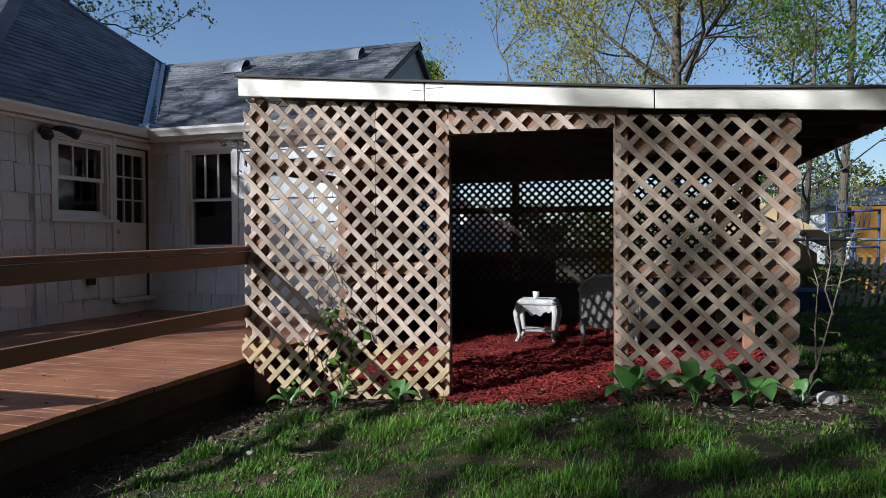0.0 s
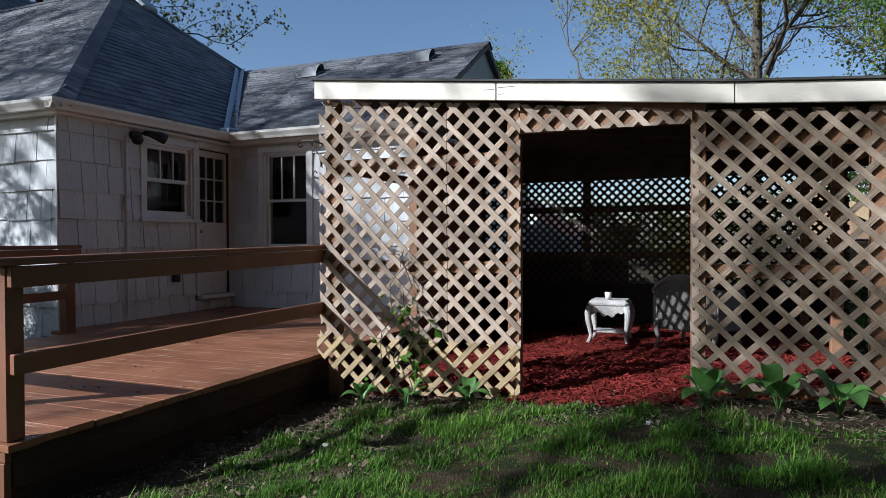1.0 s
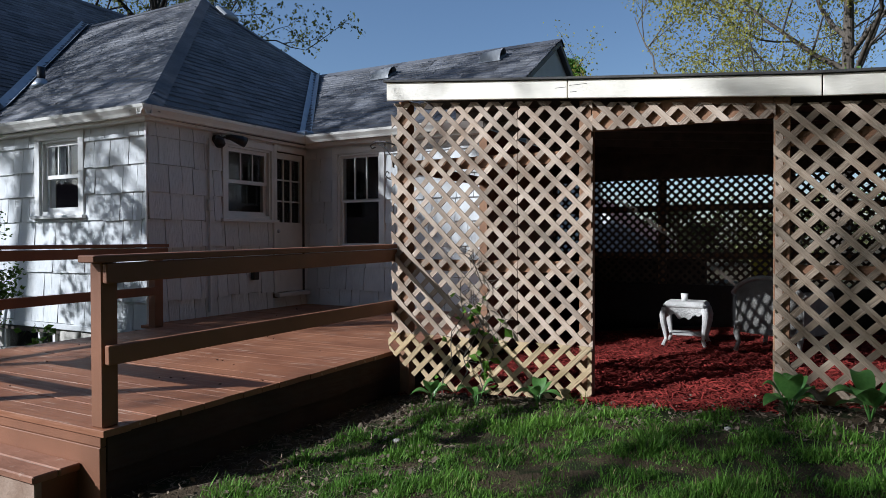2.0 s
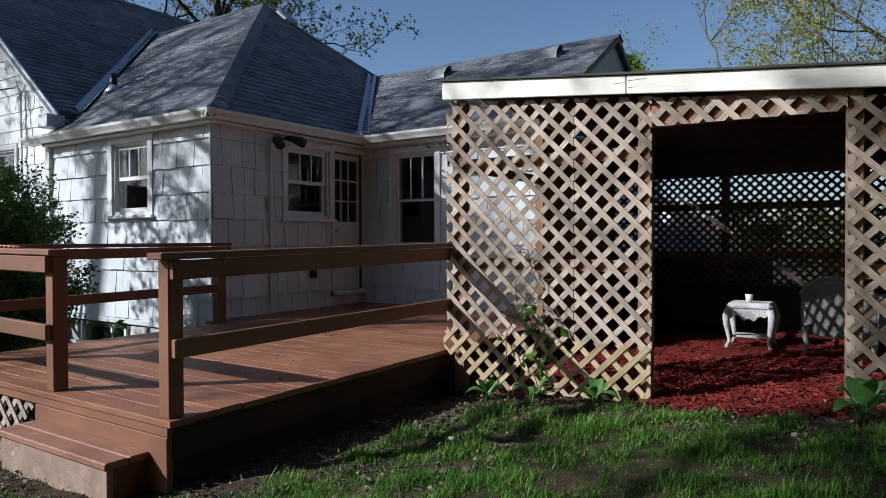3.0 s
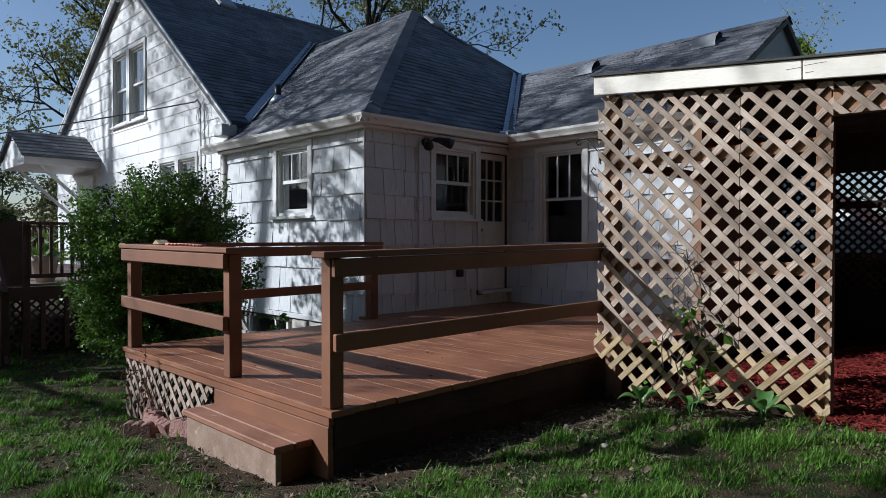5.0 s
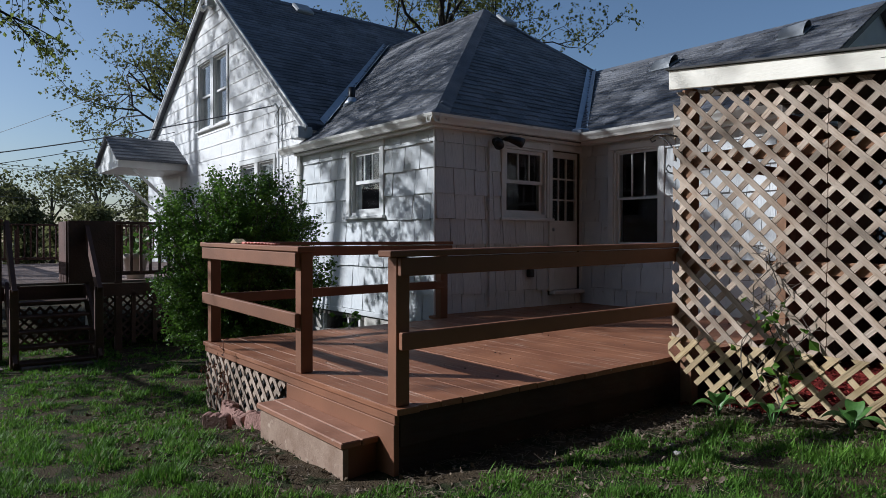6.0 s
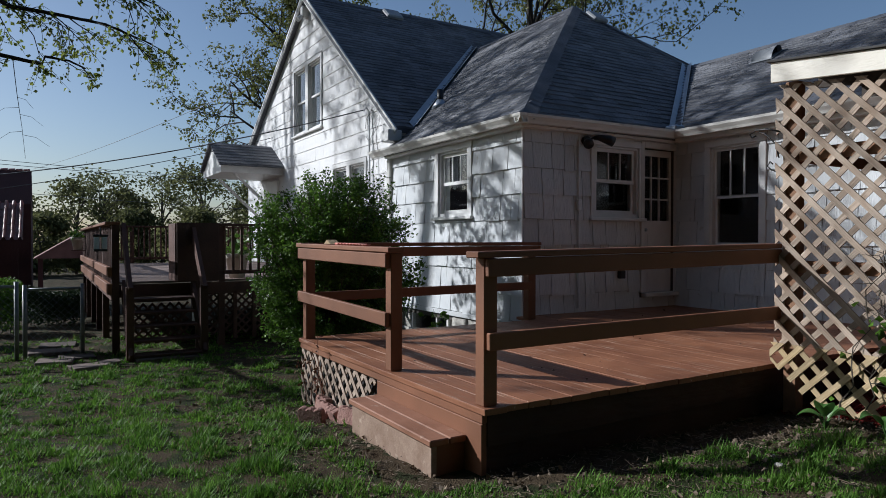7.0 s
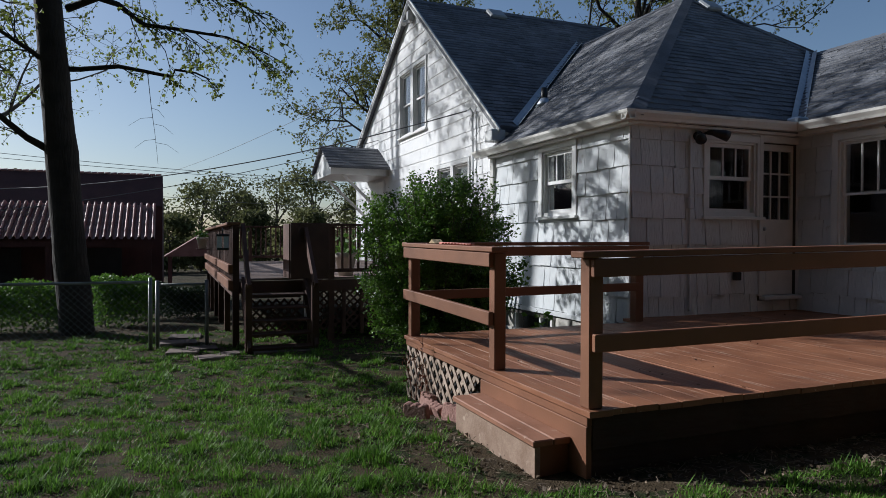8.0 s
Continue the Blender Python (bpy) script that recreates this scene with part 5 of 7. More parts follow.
tube(bm, [(5.74, 9.66, zb - 0.05), (5.74, 9.66, zb + 0.03), (5.74, 9.66, zb + 0.09)], [0.15, 0.10, 0.06], 14)
part("boot", bm, M_FLASH, pv, "", True)


def floodlight(x, y, z):
    """A twin floodlight on a box under the eave."""
    bm = bmesh.new()
    tube(bm, [(x, y, z), (x, y - 0.05, z)], 0.055, 14)
    f = part("floodlight", bm, M_BLACK, house, "black twin floodlight")
    for dx, dz, ex in ((-0.09, -0.03, -0.05), (0.10, 0.03, 0.16)):
        bm = bmesh.new()
        tube(bm, [(x, y - 0.05, z), (x + dx * 0.6, y - 0.10, z + dz)], 0.014, 8)
        tube(bm, [(x + dx * 0.6, y - 0.10, z + dz), (x + dx, y - 0.14, z + dz), (x + dx + ex * 0.7, y - 0.20, z + dz - 0.03), (x + dx + ex, y - 0.22, z + dz - 0.05)], [0.025, 0.035, 0.06, 0.062], 12)
        part("lamp_head", bm, M_BLACK, f, "", True)


floodlight(5.64, 6.05, 2.45)
bm = bmesh.new()
box(bm, 4.70, 4.86, 13.62, 13.78, 5.98, 6.2, 0.01)
tube(bm, [(4.72, 13.68, 6.0), (4.6, 13.66, 5.9)], [0.03, 0.06], 10)
part("floodlight", bm, M_TRIM, house, "white floodlight under the gable peak")
# conduit and outlet on the shaded wall
bm = bmesh.new()
tube(bm, [(5.53, 6.035, 2.45), (5.53, 6.03, 1.66), (5.53, 6.03, 0.42)], 0.013, 8)
box(bm, 5.50, 5.56, 6.0, 6.05, 1.60, 1.74, 0.008)
part("conduit", bm, M_SIDING, house)
bm = bmesh.new()
box(bm, 6.20, 6.29, 5.99, 6.055, 0.76, 0.86, 0.008)
part("outlet_box", bm, M_BLACK, house, "dark outdoor outlet box")
# service mast and looped wires on the gable
bm = bmesh.new()
tube(bm, [(4.80, 10.42, 1.0), (4.80, 10.46, 2.6), (4.80, 10.48, 3.45), (4.76, 10.5, 3.52), (4.72, 10.52, 3.47)], 0.016, 8)
part("service_mast", bm, M_SIDING, house)
bm = bmesh.new()
r = random.Random(4)
for k in range(3):
    c = Vector((4.77 - 0.01 * k, 10.2 + 0.08 * k, 3.28 - 0.06 * k))
    pts = [c + Vector((0.0, 0.20 * math.cos(a) * (1 - 0.1 * k), 0.22 * math.sin(a))) for a in [i * 0.55 for i in range(9 + k % 3)]]
    tube(bm, pts, 0.003, 5)
part("wire_loop", bm, M_BLACK, house, "black looped service wires")


M_CABLE = mat("weathered_cable_sheath", (0.05, 0.05, 0.052), (0.14, 0.14, 0.145), 0.35, 6, 40, 0.05, spec=0.7)


def cable(a, b, sag, radius, label="black overhead service cable"):
    a, b = Vector(a), Vector(b)
    pts = []
    for i in range(25):
        t = i / 24
        p = a.lerp(b, t)
        p.z -= sag * 4 * t * (1 - t)
        pts.append(p)
    bm = bmesh.new()
    tube(bm, pts, radius, 6)
    tagged(part("overhead_cable", bm, M_CABLE, None, label, True), "", "cable", "overhead cables")


cable((4.70, 10.5, 3.47), (-4.37, 18.0, 2.37), 0.36, 0.010)
cable((4.85, 16.28, 3.77), (-4.01, 16.5, 1.74), 0.20, 0.008)
cable((4.6, 17.97, 5.32), (-0.58, 45.0, 5.31), 0.2, 0.008)
cable((8.37, 42.0, 5.02), (-22.0, 42.0, 7.0), 0.3, 0.014)
cable((10.57, 42.0, 4.81), (-22.0, 42.0, 6.6), 0.3, 0.014)
cable((12.08, 41.0, 3.05), (-22.0, 41.0, 5.4), 0.3, 0.014)

# awning over the side door
aw = part("awning", prism(bmesh.new(), [(15.45, 2.78), (17.4, 2.78), (17.4, 2.95), (15.45, 2.95)], "x", 3.42, 4.86), M_TRIM, house, "small gabled awning with white sides over the side door")
bm = bmesh.new()
prism(bm, [(15.45, 2.951), (17.4, 2.951), (16.42, 3.50)], "x", 3.44, 4.86)
part("pediment", bm, M_TRIM, aw)
for s in (-1, 1):
    bm = bmesh.new()
    prism(bm, [(16.42 + s * 1.08, 2.92), (16.42, 3.53), (16.42, 3.56), (16.42 + s * 1.08, 2.95)], "x", 3.36, 4.86)
    ar = part("awning_roof", bm, M_ROOF, aw)
    for k in range(7):
        u = 0.03 + k * 0.138
        y0, z0 = 16.42 + s * 1.08 * (1 - u), 2.952 + 0.61 * u
        y1, z1 = 16.42 + s * 1.08 * (1 - u - 0.135), 2.952 + 0.61 * (u + 0.135)
        bm = bmesh.new()
        prism(bm, [(y0, z0), (y1, z1), (y1, z1 + 0.004), (y0, z0 + 0.018)], "x", 3.35, 4.86)
        part("shingle_course", bm, M_ROOF, aw)
for y in (15.6, 17.25):
    part("brace", beam(bmesh.new(), (3.75, y, 2.78), (4.85, y, 1.75), 0.06, 0.06, (0, 1, 0)), M_TRIM, aw)
bm = bmesh.new()
box(bm, 4.60, 4.70, 15.0, 15.1, 2.05, 2.26, 0.01)
tube(bm, [(4.86, 15.05, 2.32), (4.65, 15.05, 2.34), (4.65, 15.05, 2.26)], 0.012, 6)
part("wall_lantern", bm, M_BLACK, house, "black carriage lantern by the side door")
bm = bmesh.new()
box(bm, 4.80, 4.87, 15.75, 16.9, 0.66, 2.7, 0.01)
part("side_door", bm, M_TRIM, house)

# ---- small things on and by the deck ----
bm = bmesh.new()
prism(bm, [(4.98, 1.213), (5.12, 1.213), (5.06, 1.245)], "x", 1.95, 2.03)
tagged(part("wood_wedge", bm, M_LATT_NEW, None, "splintered wood wedge lying on the handrail"), "", "wood scrap")
M_RED = mat("faded_red_cloth", (0.45, 0.08, 0.06), (0.6, 0.3, 0.25), 0.8, 20, 80, 0.2)
bm = bmesh.new()
for i in range(9):
    y = 4.35 + i * 0.06
    z = 1.2065 + 0.004 * math.sin(i * 1.7) - 0.0009 * i * 0
    tube(bm, [(1.95, y, 1.208 + 0.0055 * i / 9), (2.02, y + 0.03, 1.212 + 0.0055 * i / 9)], 0.006, 5)
tube(bm, [(1.96, 4.3, 1.208), (1.98, 4.6, 1.211), (1.97, 4.92, 1.214)], 0.009, 6)
tagged(part("red_rag", bm, M_RED, None, "faded red and white rag on the handrail", True), "", "rag")
# scalloped edging bricks
M_BRICK = mat("pink_edging_brick", (0.20, 0.10, 0.082), (0.36, 0.21, 0.175), 0.9, 9, 60, 0.6, vary=0.12)


def edging(x, y, rz, tilt):
    z = gz(x, y)
    bm = bmesh.new()
    L, H, D = 0.20, 0.125, 0.06
    poly = [(-L / 2, -0.02), (L / 2, -0.02), (L / 2, H * 0.7)]
    for k in range(3):
        cx = L / 2 - L * (k + 0.5) / 3
        for a in range(1, 6):
            t = math.pi * a / 6
            poly.append((cx + L / 6 * math.cos(t), H * 0.7 + L / 6 * 0.75 * math.sin(t)))
    poly.append((-L / 2, H * 0.7))
    prism(bm, poly, "y", -D / 2, D / 2)
    bmesh.ops.bevel(bm, geom=list(bm.edges), offset=0.006, segments=1, affect="EDGES")
    bmesh.ops.transform(bm, matrix=pose(x, y, z, tilt, 0, rz), verts=bm.verts)
    tagged(part("edging_brick", bm, M_BRICK, None, "pink scalloped edging brick against the lattice skirt"), "", "brick", "scalloped edging bricks")


for q in ((1.66, 4.60, 128, -8), (1.80, 4.78, 96, 18), (1.84, 4.56, 86, -22), (1.83, 4.34, 104, 10), (1.90, 5.02, 92, 8)):
    edging(*q)
# dry weed by the skirt
g = Growth(14)
for k in range(5):
    p = Vector((1.90, 5.0 + 0.1 * k, gz(1.9, 5.1)))
    q = p + Vector((g.r.uniform(-0.1, 0.0), g.r.uniform(-0.15, 0.1), g.r.uniform(0.3, 0.62)))
    g.limb([p, p.lerp(q, 0.5) + Vector((0.03, 0.02, 0)), q], [0.004, 0.003, 0.002], 4)
    for j in range(8):
        g.leaf(p.lerp(q, g.r.uniform(0.3, 1)) + Vector((g.r.uniform(-.03, .03), g.r.uniform(-.04, .04), 0)), 0.04)
M_DRY = mat("dry_brown_leaf", (0.12, 0.05, 0.03), (0.22, 0.10, 0.06), 0.8, 9, 40, 0.1, vary=0.2, island=True)
wd = thing("rose_cane", (1.9, 5.1, gz(1.9, 5.1)), "thin reddish rose canes in front of the lattice skirt", "plant")
part_py("stem", [tuple(p) for p in g.v], g.f, M_DRY, wd)
part_py("foliage", [tuple(p) for p in g.lv], g.lf, M_DRY, wd)
# plant hanger on the shed corner
bm = bmesh.new()
pts = [(4.40, 2.76, 2.0), (4.40, 2.86, 2.03), (4.40, 2.95, 2.035), (4.40, 3.0, 2.01), (4.40, 2.98, 1.985), (4.40, 2.95, 1.995)]
tube(bm, pts, 0.006, 6)
tube(bm, [(4.40, 2.775, 1.82), (4.40, 2.80, 1.92), (4.40, 2.88, 2.0), (4.40, 2.93, 2.02)], 0.005, 6)
tube(bm, [(4.40, 2.775, 1.72), (4.40, 2.83, 1.74), (4.40, 2.86, 1.77), (4.40, 2.84, 1.80), (4.40, 2.82, 1.78)], 0.005, 6)
part("plant_hanger", bm, M_BLACK, shed, "black scrolled iron plant hanger", True)

# ---- furniture in the shed ----
# white wicker in grey: the deep shade on the armchair is in its colour
M_WICKER_SHADE = mat("shaded_white_wicker", (0.17, 0.165, 0.155), (0.34, 0.33, 0.31), 0.75, 8, 190, 0.45, stretch=(1, 1, 0.45))
M_WICKER = mat("white_wicker", (0.42, 0.42, 0.41), (0.70, 0.69, 0.67), 0.7, 8, 130, 0.7, stretch=(1, 1, 0.45))


def wicker_table(x, y):
    z = gz(x, y) + 0.01
    t = thing("wicker_table", (x, y, z), "small white wicker side table with curved legs", "table")
    W, D, H = 0.36, 0.31, 0.43
    bm = bmesh.new()
    box(bm, x - D / 2 - 0.02, x + D / 2 + 0.02, y - W / 2 - 0.02, y + W / 2 + 0.02, z + H - 0.075, z + H, 0.03)
    part("tabletop", bm, M_WICKER, t)
    for sx in (-1, 1):
        bm = bmesh.new()
        n = 24
        low = [(y - W / 2 + W * i / n, z + H - 0.125 - 0.05 * math.cos(math.pi * (i / n - 0.5)) ** 2 + 0.03 * math.cos(4 * math.pi * (i / n - 0.5)) ** 2) for i in range(n + 1)]
        for (y0, z0), (y1, z1) in zip(low, low[1:]):
            prism(bm, [(y0, z0), (y1, z1), (y1, z + H - 0.06), (y0, z + H - 0.06)], "x", x + sx * D / 2 - 0.008, x + sx * D / 2 + 0.008)
        part("apron", bm, M_WICKER, t)
    for sy in (-1, 1):
        bm = bmesh.new()
        box(bm, x - D / 2 + 0.02, x + D / 2 - 0.02, y + sy * W / 2 - 0.008, y + sy * W / 2 + 0.008, z + H - 0.16, z + H - 0.076)
        part("apron", bm, M_WICKER, t)
    for sx in (-1, 1):
        for sy in (-1, 1):
            bm = bmesh.new()
            cx, cy = x + sx * D / 2, y + sy * W / 2
            tube(bm, [(cx, cy, z + H - 0.06), (cx + sx * 0.012, cy + sy * 0.016, z + 0.30), (cx + sx * 0.010, cy + sy * 0.012, z + 0.23), (cx, cy, z + 0.15), (cx - sx * 0.008, cy - sy * 0.012, z + 0.07), (cx + sx * 0.008, cy + sy * 0.014, z + 0.0)], [0.03, 0.034, 0.031, 0.023, 0.018, 0.022], 10)
            part("leg", bm, M_WICKER, t, "", True)
    part("lower_shelf", box(bmesh.new(), x - D / 2 + 0.03, x + D / 2 - 0.03, y - W / 2 + 0.03, y + W / 2 - 0.03, z + 0.10, z + 0.118, 0.004), M_WICKER, t)
    bm = bmesh.new()
    tube(bm, [(x - 0.06, y + 0.01, z + H), (x - 0.06, y + 0.01, z + H + 0.075)], [0.026, 0.036], 16, True)
    cup = part("cup", bm, M_TRIM, None, "white tapered cup on the wicker table", True)
    tagged(cup, "", "cup")


wicker_table(6.88, 0.945)


def wicker_chair(x, y, turn):
    z = gz(x, y) + 0.005
    m = pose(x, y, z, 0, 0, turn) @ Matrix.Diagonal((1, 1, 0.86, 1))
    c = thing("wicker_armchair", (x, y, z), "white wicker armchair, greyed for shade, standing on the mulch with its back turned", "chair")

    def put(name, bm, smooth=False, material=M_WICKER_SHADE, parent=c):
        bmesh.ops.transform(bm, matrix=m, verts=bm.verts)
        return part(name, bm, material, parent, "", smooth)

    bm = bmesh.new()
    n = 18
    rows = []
    for k in range(9):
        row = []
        for i in range(n + 1):
            u = -1 + 2 * i / n
            top = 0.60 + 0.16 * math.cos(u * math.pi / 2) ** 0.7
            h = 0.19 + (top - 0.19) * k / 8
            row.append(bm.verts.new((-0.27 + 0.05 * u * u - 0.05 * k / 8, 0.28 * u, h)))
        rows.append(row)
    for p, q in zip(rows, rows[1:]):
        for i in range(n):
            bm.faces.new((p[i], p[i + 1], q[i + 1], q[i]))
    bmesh.ops.solidify(bm, geom=list(bm.faces), thickness=0.03)
    put("backrest", bm, True)
    bm = bmesh.new()
    tube(bm, [(-0.32 + 0.05 * u * u, 0.29 * u, 0.605 + 0.16 * max(0.0, math.cos(u * math.pi / 2)) ** 0.7) for u in [-1 + 0.1 * i for i in range(21)]], 0.022, 8)
    put("back_rim", bm, True)
    for sy in (-1, 1):
        bm = bmesh.new()
        tube(bm, [(-0.27, sy * 0.29, 0.60), (0.0, sy * 0.30, 0.60), (0.20, sy * 0.30, 0.585), (0.255, sy * 0.295, 0.53), (0.25, sy * 0.285, 0.42)], [0.03, 0.036, 0.036, 0.03, 0.022], 10)
        put("arm", bm, True)
        put("side_panel", box(bmesh.new(), -0.24, 0.22, sy * 0.285 - 0.01, sy * 0.285 + 0.01, 0.19, 0.585, 0.004))
        for x0 in (-0.25, 0.24):
            bm = bmesh.new()
            tube(bm, [(x0, sy * 0.265, 0.30), (x0 * 1.04, sy * 0.275, 0.18), (x0 * 0.99, sy * 0.262, 0.09), (x0 * 1.06, sy * 0.28, 0.0)], [0.026, 0.028, 0.019, 0.02], 9)
            put("leg", bm, True)
    put("seat", box(bmesh.new(), -0.24, 0.25, -0.27, 0.27, 0.20, 0.26, 0.012))
    put("apron", box(bmesh.new(), 0.23, 0.25, -0.25, 0.25, 0.15, 0.20, 0.004))
    bm = bmesh.new()
    bmesh.ops.create_uvsphere(bm, u_segments=18, v_segments=10, radius=1, matrix=Matrix.Translation((0.02, 0, 0.318)) @ Matrix.Diagonal((0.22, 0.23, 0.06, 1)))
    tagged(put("seat_cushion", bm, True, M_TRIM, None), "white seat cushion on the wicker armchair", "cushion")


wicker_chair(6.52, 0.10, -24.7)
# yellow thing seen through the back lattice
M_YEL = mat("yellow_paint", (0.55, 0.42, 0.03), (0.68, 0.55, 0.06), 0.6, 5, 40, 0.1)
bm = bmesh.new()
box(bm, 9.6, 9.75, 0.30, 0.52, 0.25, 1.15, 0.01)
tagged(part("yellow_board", bm, M_YEL, None, "yellow painted board standing behind the shed"), "", "board")
M_TARP = mat("dark_tarp", (0.012, 0.013, 0.016), (0.03, 0.03, 0.035), 0.7, 4, 30, 0.4)


# ---- mulch ----
def mulch():
    r = np.random.RandomState(3)
    n = 15000
    x = r.uniform(4.2, 8.2, n) ** 1.0
    x = 4.15 + (x - 4.2) * r.uniform(0.35, 1.0, n)
    y = r.uniform(-1.02, 2.75, n)
    front = x < 4.42
    keep = ~front | ((y > 0.08) & (y < 1.25) & (x > 4.02 + 0.15 * np.abs(y - 0.65))) | (x > 4.46)
    x, y = x[keep], y[keep]
    n = len(x)
    z = np.array([gz(a, b) for a, b in zip(x, y)]) + r.uniform(0.0, 0.028, n)
    L, W, T = r.uniform(0.025, 0.09, n), r.uniform(0.004, 0.012, n), r.uniform(0.003, 0.007, n)
    a, tilt = r.uniform(0, np.pi, n), r.normal(0, 0.3, n)
    d = np.stack([np.cos(a) * np.cos(tilt), np.sin(a) * np.cos(tilt), np.sin(tilt)], 1)
    s = np.stack([-np.sin(a), np.cos(a), np.zeros(n)], 1)
    u = np.cross(d, s)
    c = np.stack([x, y, z], 1)
    V = np.zeros((n, 8, 3))
    for k, (i, j, h) in enumerate(((-1, -1, -1), (1, -1, -1), (1, 1, -1), (-1, 1, -1), (-1, -0.8, 1), (1, -0.6, 1), (1, 0.7, 1), (-1, 0.9, 1))):
        V[:, k] = c + d * (i * L / 2)[:, None] + s * (j * W / 2)[:, None] + u * (h * T / 2)[:, None]
    q = np.array([(4, 5, 6, 7), (0, 1, 5, 4), (1, 2, 6, 5), (2, 3, 7, 6), (3, 0, 4, 7)])
    F = (np.arange(n)[:, None, None] * 8 + q[None]).reshape(-1, 4)
    ob = part_py("mulch", V.reshape(-1, 3), F, M_MULCH, None, "red dyed wood-chip mulch covering the shed floor")
    tagged(ob, "", "mulch", "", "stuff")
    # bed under the chips
    xs, ys = np.concatenate([[4.15], np.linspace(4.52, 8.3, 36)]), np.linspace(-1.0, 2.75, 38)
    verts = [(a if i else (4.16 + 0.25 * abs(b - 0.65) if 0.05 < b < 1.25 else 4.5), b, gz(a, b) + 0.008) for b in ys for i, a in enumerate(xs)]
    w = len(xs)
    faces = [(j * w + i, j * w + i + 1, (j + 1) * w + i + 1, (j + 1) * w + i) for j in range(len(ys) - 1) for i in range(w - 1)]
    tagged(part_py("mulch_bed", verts, faces, M_BED, None, "dark red mulch bed under the shed", True), "", "mulch bed", "", "structure")


M_BED = mat("mulch_bed", (0.07, 0.012, 0.01), (0.20, 0.03, 0.022), 0.95, 6, 70, 0.8, spec=0.1)
mulch()


# ---- grass ----
def grass_mesh(x, y, seed, material, name, label, blades, hmul):
    r = np.random.RandomState(seed)
    n = len(x)
    z = np.array([gz(a, b) for a, b in zip(x, y)]) - 0.004
    lush = np.array([noise.noise(Vector((a * 1.5, b * 1.5, 7.0))) for a, b in zip(x, y)])
    clump = np.array([noise.noise(Vector((a * 4.2, b * 4.2, 3.0))) for a, b in zip(x, y)])
    tuft = r.uniform(0.55, 1.9, n) ** 1.2
    k = blades
    N = n * k
    X = np.repeat(x, k) + r.normal(0, 0.013, N)
    Y = np.repeat(y, k) + r.normal(0, 0.013, N)
    Z = np.repeat(z, k)
    H = hmul * (0.010 + 0.013 * r.uniform(0, 1, N)) * np.clip(0.9 + 0.5 * np.repeat(lush, k) + 2.6 * np.repeat(clump, k), 0.3, 3.2) * np.repeat(tuft, k) * r.uniform(0.5, 1.3, N)
    far = np.hypot(X, Y)
    W = 0.0012 * (0.5 + 0.36 * far) * r.uniform(0.8, 1.4, N)
    a = r.uniform(0, 2 * np.pi, N)
    lean = H * r.uniform(0.1, 1.3, N)
    s = np.stack([-np.sin(a), np.cos(a), np.zeros(N)], 1)
    o = np.stack([np.cos(a), np.sin(a), np.zeros(N)], 1)
    P = np.stack([X, Y, Z], 1)
    up = np.array([0, 0, 1.0])
    M1 = P + o * (lean * 0.35)[:, None] + up * (H * 0.62)[:, None]
    T1 = P + o * lean[:, None] + up * H[:, None]
    near = far < 3.0
    V = np.stack([P - s * W[:, None], P + s * W[:, None], M1 + s * (W * 0.8)[:, None], M1 - s * (W * 0.8)[:, None], T1], 1)[near].reshape(-1, 3)
    i = (np.arange(int(near.sum())) * 5).tolist()
    faces = [(j, j + 1, j + 2, j + 3) for j in i] + [(j + 3, j + 2, j + 4) for j in i]
    rest = np.stack([P - s * (W * 1.7)[:, None], P + s * (W * 1.7)[:, None], T1], 1)[~near].reshape(-1, 3)
    faces += [(j, j + 1, j + 2) for j in (len(V) + np.arange(len(rest) // 3) * 3).tolist()]
    V = np.concatenate([V, rest])
    tagged(part_py(name, V, faces, material, None, label), "", "grass", "", "stuff")


